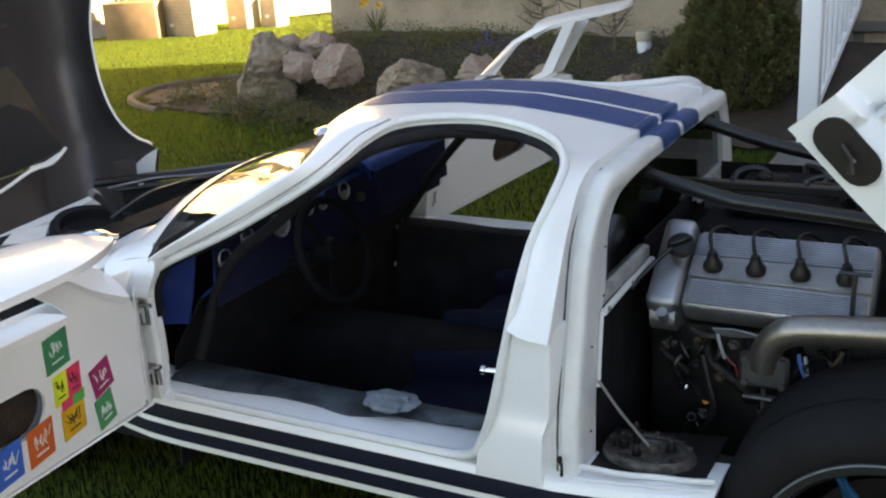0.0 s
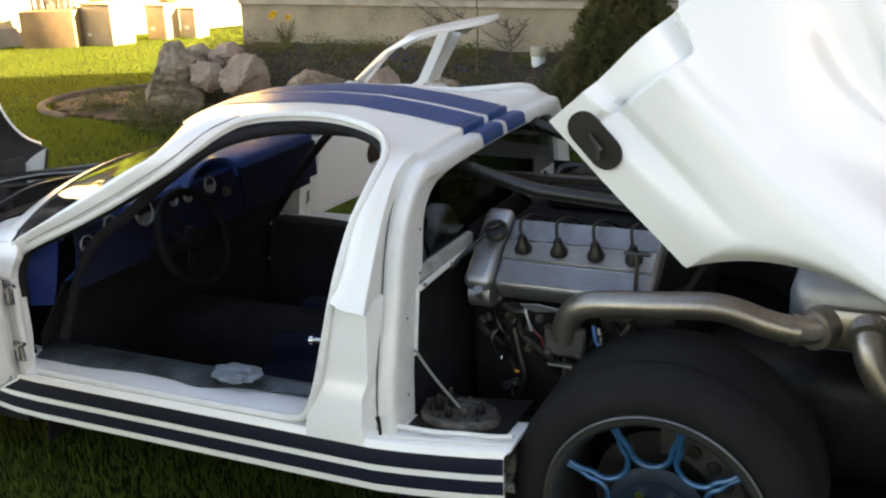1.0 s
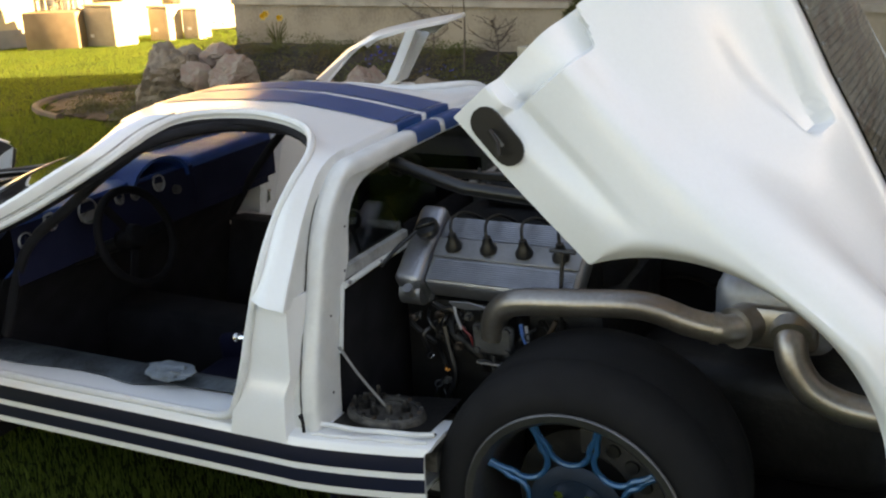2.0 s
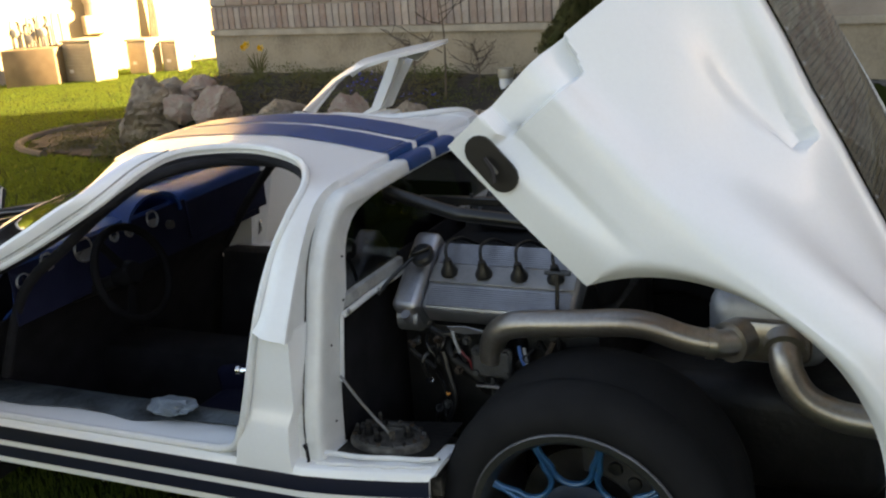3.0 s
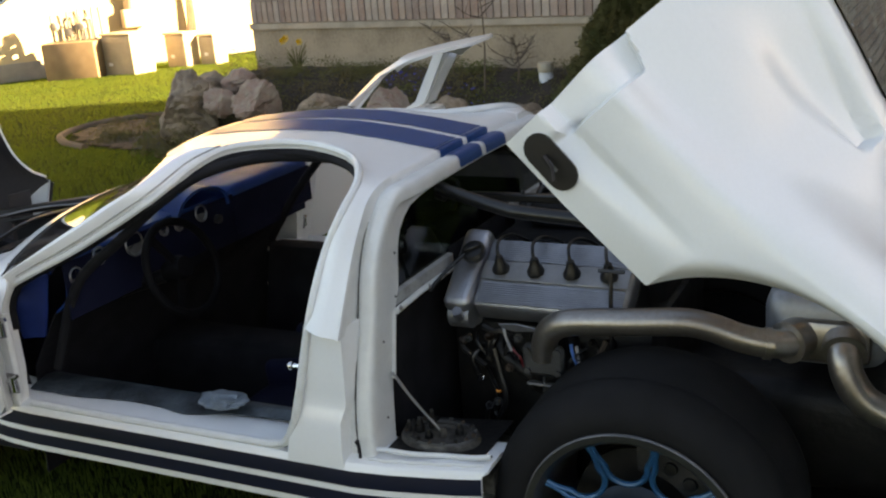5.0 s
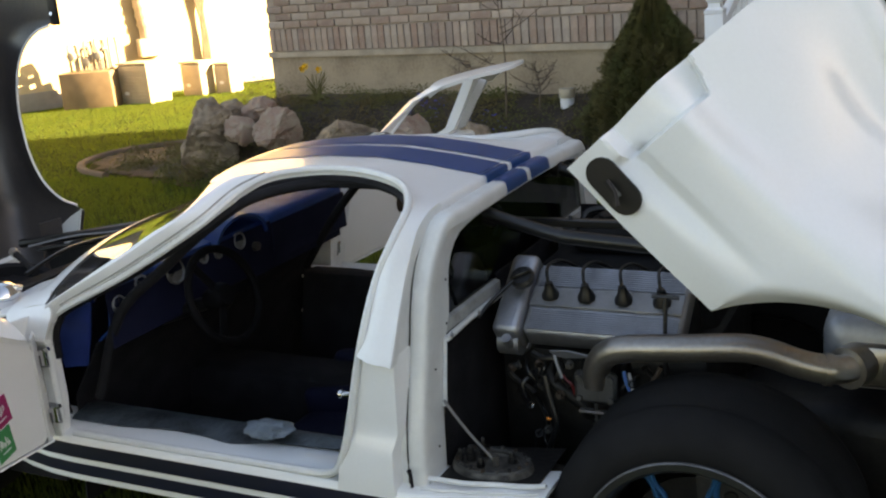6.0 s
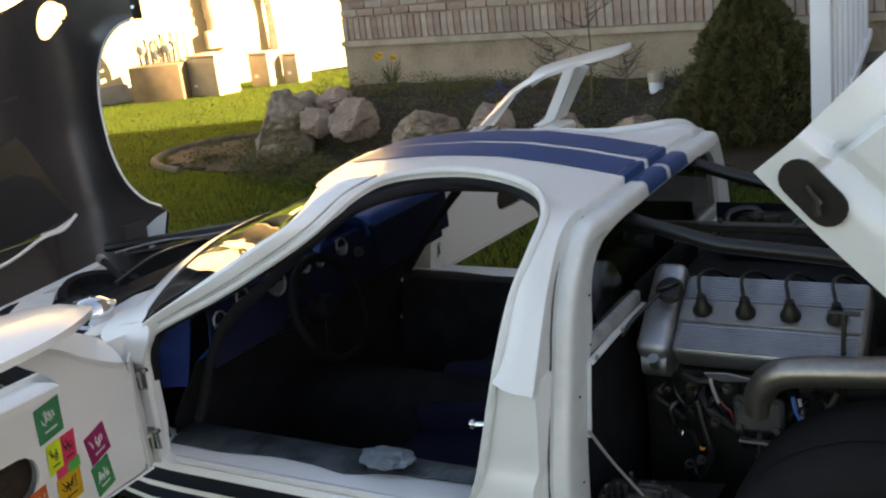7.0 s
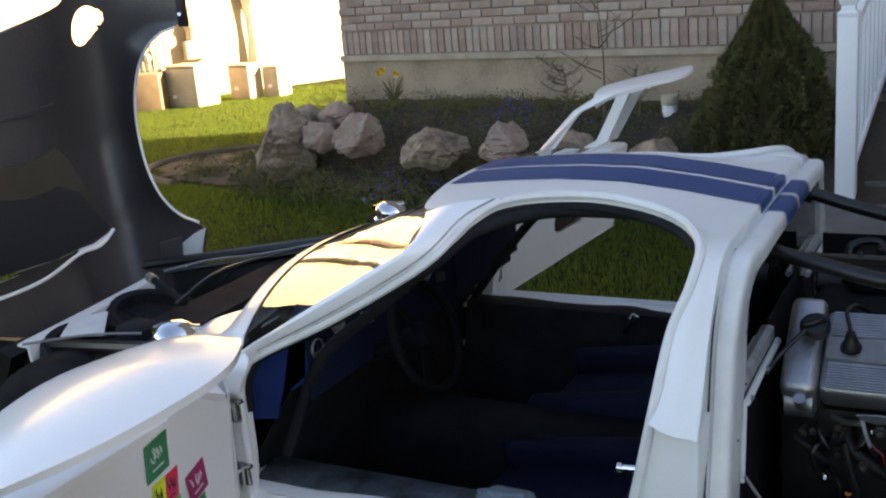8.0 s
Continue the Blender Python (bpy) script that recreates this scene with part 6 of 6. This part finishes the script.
    # loom and small hardware under the cam cover
    for pts, r, material, name in [
        ([(0.175, 0.36, 0.655), (0.205, 0.352, 0.648), (0.235, 0.35, 0.649), (0.25, 0.352, 0.61), (0.262, 0.36, 0.58)], 0.007, BLACK_PAINT, "loom"),
        ([(0.235, 0.348, 0.66), (0.242, 0.345, 0.635), (0.252, 0.345, 0.605)], 0.004, WIRE_GREY, "wire"),
        ([(0.25, 0.35, 0.615), (0.262, 0.347, 0.60), (0.275, 0.345, 0.59), (0.28, 0.35, 0.565)], 0.003, RED, "wire"),
        ([(0.40, 0.352, 0.635), (0.405, 0.35, 0.61), (0.414, 0.35, 0.585), (0.42, 0.36, 0.55)], 0.0045, WIRE_BLUE, "wire"),
        ([(0.412, 0.355, 0.63), (0.418, 0.35, 0.60), (0.424, 0.352, 0.572)], 0.004, WIRE_GREY, "wire"),
        ([(0.485, 0.355, 0.652), (0.478, 0.352, 0.635), (0.465, 0.352, 0.612)], 0.006, RUST, "hose_end"),
        ([(0.20, 0.36, 0.60), (0.215, 0.355, 0.54), (0.23, 0.35, 0.48), (0.21, 0.35, 0.42)], 0.008, BLACK_PAINT, "loom"),
        ([(0.208, 0.345, 0.498), (0.213, 0.342, 0.494), (0.219, 0.345, 0.497)], 0.003, ORANGE, "wire"),
    ]:
        part(name, tube(spline(pts, 4), r, 7), material, e)
    part("bracket", sheet([[(0.225, 0.345, 0.672), (0.27, 0.345, 0.676), (0.325, 0.345, 0.668)], [(0.235, 0.350, 0.660), (0.262, 0.352, 0.655), (0.318, 0.35, 0.662)]], 0.004), ALLOY, e, "bright steel bracket")
    for x, y, z, material in [(0.24, 0.345, 0.555, RUST), (0.268, 0.342, 0.635, DIRTY_SHADED_ALLOY), (0.19, 0.35, 0.575, GREASE), (0.35, 0.345, 0.63, RUST), (0.205, 0.345, 0.46, DIRTY_SHADED_ALLOY), (0.375, 0.35, 0.60, GREASE)]:
        part("bolt", moved(lathe([(0.0, 0.0), (0.007, 0.001), (0.008, 0.004), (0.008, 0.012), (0.012, 0.012), (0.012, 0.016)], 6), Matrix.Translation((x, y, z)) @ Matrix.Rotation(radians(-90), 4, "X")), material, e)
    r = random.Random(5)
    for k in range(22):
        x, z = r.uniform(0.12, 0.52), r.uniform(0.43, 0.64)
        if 0.27 < x < 0.40 and z > 0.5:
            continue
        turn = Matrix.Translation((x, r.uniform(0.345, 0.40), z)) @ Matrix.Rotation(r.uniform(-1.2, 1.2), 4, "Z") @ Matrix.Rotation(r.uniform(0.9, 2.2), 4, "X")
        ring = r.uniform(0.006, 0.012)
        part("hose_clamp", moved(lathe([(ring * 0.7, -0.004), (ring, -0.004), (ring * 1.05, 0.0), (ring, 0.005), (ring * 0.7, 0.005)], 12), turn), (DIRTY_SHADED_ALLOY, GREASE, CHROME, BLACK_PAINT, RUST, GREASE)[k % 6], e)
        part("hose", tube(spline([(x, 0.40, z), (x + r.uniform(-0.03, 0.03), 0.37, z - 0.02), (x + r.uniform(-0.05, 0.05), 0.38, z - 0.07)], 4), ring * 0.6, 7), BLACK_PAINT, e)
    part("stud_nut", moved(lathe([(0.0, 0.0), (0.010, 0.001), (0.011, 0.014)], 6), Matrix.Translation((0.335, 0.34, 0.49))), DIRTY_SHADED_ALLOY, e)
    # big bright exhaust
    pipe = spline([(0.332, 0.355, 0.595), (0.338, 0.347, 0.638), (0.365, 0.337, 0.678), (0.42, 0.33, 0.700), (0.55, 0.33, 0.713), (0.66, 0.335, 0.722), (0.72, 0.34, 0.715), (0.785, 0.35, 0.692), (0.845, 0.368, 0.678), (0.885, 0.40, 0.675)], 6)
    part("exhaust_pipe", tube(pipe, 0.031, 18), STEEL, e, "bright bent exhaust pipe")
    part("pipe_clamp", tube([(0.83, 0.363, 0.68), (0.845, 0.368, 0.678)], 0.035, 18), STEEL, e)
    return e


make_engine()


def make_muffler():
    m = thing("muffler", (1.0, 0.5, 0.6), "grey steel box silencer with an elbow tailpipe", "muffler")
    inv = Matrix.Translation((-1.0, -0.5, -0.6))
    part("silencer_box", moved(box(0.815, 1.075, 0.43, 0.95, 0.60, 0.775, 0.05, 4), inv), MUFFLER_GREY, m)
    part("inlet_ring", moved(join(tube([(0.872, 0.388, 0.675), (0.895, 0.435, 0.675)], 0.046, 18), box(0.86, 1.04, 0.41, 0.44, 0.625, 0.72, 0.02, 2)), inv), STEEL, m)
    part("outlet_collar", moved(tube([(0.988, 0.385, 0.665), (0.985, 0.42, 0.675)], 0.044, 18), inv), STEEL, m)
    part("tailpipe", moved(tube(spline([(0.985, 0.42, 0.675), (0.988, 0.39, 0.66), (0.998, 0.375, 0.62), (1.03, 0.37, 0.572), (1.085, 0.37, 0.543), (1.16, 0.37, 0.532), (1.35, 0.37, 0.53)], 5), 0.034, 16), inv), STEEL, m)


make_muffler()


# ---- cabin ----
def make_cabin():
    part("floor_pan", box(-1.3, 0.03, 0.25, 2 * YC - 0.25, 0.14, 0.16), BLACK, car)
    part("tunnel", box(-1.2, 0.02, YC - 0.1, YC + 0.1, 0.16, 0.40, 0.04), BLACK, car)
    part("rear_trim", sheet([[(-0.006, y, 0.14) for y in (0.12, YC, 1.26)], [(-0.008, y, 0.752) for y in (0.12, YC, 1.26)]], 0.004), NAVY_TRIM, car)
    part("headlining", sheet([[(x, y, roof_z(x, y) - 0.02) for y in (0.42, 0.55, YC, 0.83, 0.96)] for x in (-0.72, -0.5, -0.3, -0.1, -0.01)], 0.003), BLACK, car)
    part("footbox", box(-1.32, -1.30, 0.06, 2 * YC - 0.06, 0.32, 0.78), BLACK, car)
    for s in (False, True):
        g = lambda pts: side_of(pts, s)
        part("footwell_side", sheet([g([(-1.31, 0.12, 0.32), (-1.31, 0.06, 0.70)]), g([(-1.10, 0.12, 0.32), (-1.10, 0.06, 0.70)])], 0.006), BLACK, car)
        part("side_cushion", sheet([g([(-1.10, 0.085, 0.745), (-1.02, 0.10, 0.775), (-0.955, 0.10, 0.79)]), g([(-1.09, 0.085, 0.68), (-1.03, 0.105, 0.685), (-0.985, 0.105, 0.69)]), g([(-1.08, 0.09, 0.60), (-1.045, 0.105, 0.602), (-1.012, 0.105, 0.605)])], 0.008), CUSHION_BLUE, car, "blue footwell side trim")
        # cage bars beside the door
        run = [(-1.02, 0.13, 0.50), (-0.90, 0.135, 0.745), (-0.75, 0.165, 0.872), (-0.62, 0.205, 0.975), (-0.53, 0.31, 1.035), (-0.35, 0.43, 1.045), (-0.05, 0.43, 0.99), (-0.01, 0.30, 0.70)]
        if s:
            run = [(-1.0, 0.24, 0.52), (-0.85, 0.275, 0.72), (-0.73, 0.28, 0.862), (-0.62, 0.295, 0.985), (-0.54, 0.35, 1.035), (-0.35, 0.43, 1.045), (-0.05, 0.43, 0.99), (-0.01, 0.30, 0.70)]
        part("cage_tube", tube(spline(g(run), 5), 0.014, 12), BLACK, car)
        # seat
        seat = part("seat_base", moved(box(-0.23, 0.23, -0.2, 0.2, -0.06, 0.06, 0.05, 3), Matrix.Translation(mir((-0.45, 0.42, 0.27)) if s else (-0.45, 0.42, 0.27)) @ Matrix.Rotation(radians(-8), 4, "Y")), NAVY_TRIM, car, "low dark blue bucket seat")
        part("seat_back", moved(box(-0.05, 0.05, -0.2, 0.2, -0.27, 0.27, 0.045, 3), Matrix.Translation(mir((-0.15, 0.42, 0.50)) if s else (-0.15, 0.42, 0.50)) @ Matrix.Rotation(radians(28), 4, "Y")), NAVY_TRIM, seat)
        for k in (-1, 1):
            part("seat_bolster", moved(box(-0.22, 0.2, -0.03, 0.03, -0.04, 0.06, 0.025, 3), Matrix.Translation(mir((-0.45, 0.42 + k * 0.18, 0.34)) if s else (-0.45, 0.42 + k * 0.18, 0.34)) @ Matrix.Rotation(radians(-8), 4, "Y")), NAVY_TRIM, seat)
    part("knee_panel", sheet([[(-0.985, y, 0.665) for y in (0.12, YC, 1.26)], [(-1.10, y, 0.50) for y in (0.12, YC, 1.26)], [(-1.14, y, 0.16) for y in (0.12, YC, 1.26)]], 0.004), BLACK, car)
    part("door_striker", tube([(-0.155, 0.03, 0.652), (-0.115, 0.03, 0.655)], 0.006, 8), CHROME, car)
    part("striker_knob", moved(lathe([(0.0, 0.0), (0.010, 0.003), (0.010, 0.012), (0.0, 0.015)], 10), Matrix.Translation((-0.165, 0.03, 0.652)) @ Matrix.Rotation(radians(90), 4, "Y")), CHROME, car)
    # dashboard: a blue roll with a hooded binnacle
    rows = []
    for k in range(17):
        y = 0.135 + 1.13 * k / 16
        xf = -0.99 - 0.22 * math.sin(math.pi * k / 16) ** 0.9
        rows.append([(xf, y, 0.775), (xf * 0.6 - 0.392, y, 0.812), (-0.975, y, 0.828), (-0.935, y, 0.82), (-0.925, y, 0.79), (-0.94, y, 0.70), (-0.99, y, 0.66)])
    dash = part("dashboard", sheet(rows, 0.006), BLUE_TRIM, car, "blue vinyl dashboard")
    hood = [[(-1.06, 0.70 + 0.135 * math.cos(a), 0.79 + 0.088 * math.sin(a)) for a in [math.pi * k / 10 for k in range(11)]], [(-0.91, 0.70 + 0.13 * math.cos(a), 0.79 + 0.083 * math.sin(a)) for a in [math.pi * k / 10 for k in range(11)]]]
    part("binnacle", sheet(hood, 0.01), BLUE_TRIM, dash)
    part("instrument_panel", sheet([[(-0.9225, y, 0.812) for y in (0.12, 0.4, YC, 1.0, 1.26)], [(-0.921, y, 0.75) for y in (0.12, 0.4, YC, 1.0, 1.26)], [(-0.925, y, 0.655) for y in (0.12, 0.4, YC, 1.0, 1.26)]], 0.004), NAVY_TRIM, dash)
    for y, z, r in [(0.158, 0.766, 0.022), (0.25, 0.794, 0.022), (0.388, 0.786, 0.034), (0.516, 0.789, 0.016), (0.582, 0.785, 0.016), (0.69, 0.792, 0.024)]:
        g = part("gauge", moved(lathe([(r, 0.0), (r + 0.004, 0.01), (r, 0.014), (r - 0.004, 0.008), (0.0, 0.008)], 24), Matrix.Translation((-0.926, y, z)) @ Matrix.Rotation(radians(82), 4, "Y")), DASH_FACE, dash, "round pale-faced gauge")
        part("needle", moved(box(-0.0015, 0.0015, 0, r * 0.7, 0.009, 0.0105), Matrix.Translation((-0.926, y, z)) @ Matrix.Rotation(radians(82), 4, "Y") @ Matrix.Rotation(y * 9, 4, "Z")), BLACK_PAINT, g)
    part("glove_box", box(-1.13, -0.915, 0.847, 1.30, 0.69, 0.836, 0.02, 3), BLUE_TRIM, dash, "padded blue passenger dash")
    part("glove_panel", box(-0.917, -0.909, 0.852, 1.295, 0.68, 0.806, 0.003, 1), NAVY_TRIM, dash, "dark padded panel")
    part("warning_knob", moved(lathe([(0, 0.02), (0.014, 0.018), (0.015, 0)], 12), Matrix.Translation((-0.92, 0.76, 0.755)) @ Matrix.Rotation(radians(85), 4, "Y")), DIRTY_SHADED_ALLOY, dash, "dull metal knob")
    # steering wheel
    m = Matrix.Translation((-0.77, 0.41, 0.72)) @ Matrix.Rotation(radians(70), 4, "Y")
    w = part("steering_wheel", moved(tube([(0.135 * math.cos(2 * math.pi * k / 40), 0.135 * math.sin(2 * math.pi * k / 40), 0) for k in range(41)], 0.012, 10), m), WHEEL_GRIP, car, "black three-spoke steering wheel")
    for k in range(3):
        part("wheel_spoke", moved(box(0.02, 0.13, -0.014, 0.014, -0.012, -0.006, 0.002, 1), m @ Matrix.Rotation(radians(90 + 120 * k), 4, "Z")), WHEEL_GRIP, w)
    part("wheel_boss", lathe([(0.0, 0.012), (0.03, 0.01), (0.04, -0.01), (0.03, -0.06), (0.0, -0.06)], 20, m), WHEEL_GRIP, w)
    part("steering_column", tube([(-0.80, 0.41, 0.705), (-1.1, 0.42, 0.60)], 0.02, 10), BLACK_PAINT, car)
    # far sill trim and the inner handle of the far side
    part("sill_plate", sheet([[(-0.985, 1.285, 0.512), (-0.7, 1.285, 0.512), (-0.42, 1.285, 0.508)], [(-0.985, 1.262, 0.50), (-0.7, 1.262, 0.50), (-0.42, 1.262, 0.496)], [(-0.985, 1.26, 0.485), (-0.7, 1.26, 0.485), (-0.42, 1.26, 0.48)]], 0.004), SILVER_FOIL, car, "dull metal sill plate")
    part("cabin_handle", tube(spline([(-0.53, 1.205, 0.45), (-0.515, 1.19, 0.485), (-0.49, 1.195, 0.525)], 4), 0.011, 8), CHROME, car, "chrome pull handle")
    # crumpled foil bag on the sill
    bm = bmesh.new()
    bmesh.ops.create_icosphere(bm, subdivisions=4, radius=1)
    for v in bm.verts:
        p = v.co.copy()
        p *= 1 + 0.25 * noise.noise(p * 2.1) + 0.16 * noise.noise(p * 5)
        v.co = Vector((p.x * 0.065, p.y * 0.042, p.z * 0.018))
    foil = part("foil_bag", bm, SILVER_FOIL, sharp=25)
    foil.matrix_world = Matrix.Translation((-0.445, 0.115, 0.487))
    tagged(foil, "crumpled silver foil bag lying on the sill", "bag")


make_cabin()


# ---- front bay ----
def make_front_bay():
    for s in (False, True):
        g = lambda pts: side_of(pts, s)
        part("side_box", sheet([g([(-1.33, 0.12, 0.34), (-1.33, 0.06, 0.66), (-1.33, 0.16, 0.70)]), g([(-2.2, 0.30, 0.30), (-2.2, 0.30, 0.55), (-2.2, 0.36, 0.57)])], 0.01), BLACK_PAINT, car)
        part("bay_tube", tube(g([(-1.25, 0.16, 0.73), (-2.3, 0.34, 0.58)]), 0.018, 8), BLACK_PAINT, car)
    part("scuttle_box", box(-1.75, -1.33, 0.25, 2 * YC - 0.25, 0.45, 0.66, 0.02), BLACK, car)
    part("bay_tray", box(-2.6, -1.3, 0.2, 2 * YC - 0.2, 0.16, 0.2), BLACK, car)
    rad = part("radiator", sheet([[(-2.08, 0.20, 0.63), (-2.13, 0.84, 0.63)], [(-2.28, 0.20, 0.25), (-2.30, 0.84, 0.25)]], 0.05), GREASE, car, "black radiator with twin fans")
    part("radiator_frame", sheet([[(-2.005, 0.21, 0.652), (-2.05, 0.55, 0.652), (-2.095, 0.83, 0.652)], [(-1.965, 0.215, 0.648), (-2.01, 0.55, 0.648), (-2.06, 0.83, 0.648)], [(-1.962, 0.215, 0.60), (-2.008, 0.55, 0.60), (-2.057, 0.83, 0.60)]], 0.008), WHITE_ROUGH, rad, "white painted radiator frame")
    part("frame_gusset", sheet([[(-1.94, 0.50, 0.652), (-1.82, 0.36, 0.64)], [(-2.01, 0.42, 0.65), (-1.93, 0.30, 0.645)]], 0.006), WHITE_ROUGH, rad)
    for x, y in ((-1.86, 0.36), (-1.90, 0.66)):
        fan = part("fan_shroud", lathe([(0.15, -0.12), (0.155, 0.0), (0.145, 0.012), (0.125, 0.006), (0.12, -0.03), (0.045, -0.03), (0.04, -0.005), (0.0, -0.003)], 28, Matrix.Translation((x, y, 0.60)) @ Matrix.Rotation(radians(18), 4, "Y")), BLACK, rad)
        for k in range(8):
            part("fan_blade", moved(box(0.04, 0.118, -0.018, 0.018, -0.035, -0.031), Matrix.Translation((x, y, 0.60)) @ Matrix.Rotation(radians(18), 4, "Y") @ Matrix.Rotation(k * math.pi / 4, 4, "Z") @ Matrix.Rotation(0.3, 4, "X")), BLACK, fan)
    strut = part("strut", tube([(-1.925, 0.695, 0.70), (-1.68, 0.56, 0.685)], 0.011, 10), BLACK, car, "black strut with a bare metal end")
    part("strut_end", tube([(-1.96, 0.715, 0.70), (-1.915, 0.69, 0.70)], 0.016, 10), ALLOY_DULL, strut)
    part("stay_cable", tube(spline([(-1.862, 0.116, 0.70), (-1.70, 0.20, 0.712), (-1.584, 0.276, 0.70)], 4), 0.004, 6), ALLOY_DULL, car, "thin bare cable")
    part("stay_cable", tube(spline([(-1.958, 0.781, 0.70), (-1.84, 0.89, 0.715), (-1.724, 0.993, 0.71), (-1.56, 1.16, 0.715)], 4), 0.004, 6), ALLOY_DULL, car, "thin bare cable")
    part("hose", tube(spline([(-1.66, 0.5, 0.70), (-1.70, 0.72, 0.72), (-1.724, 0.96, 0.70), (-1.60, 1.14, 0.71)], 5), 0.007, 6), BLACK_PAINT, car)
    part("washer_bottle", box(-1.72, -1.6, 0.30, 0.40, 0.64, 0.70, 0.02), BLACK, car)


make_front_bay()
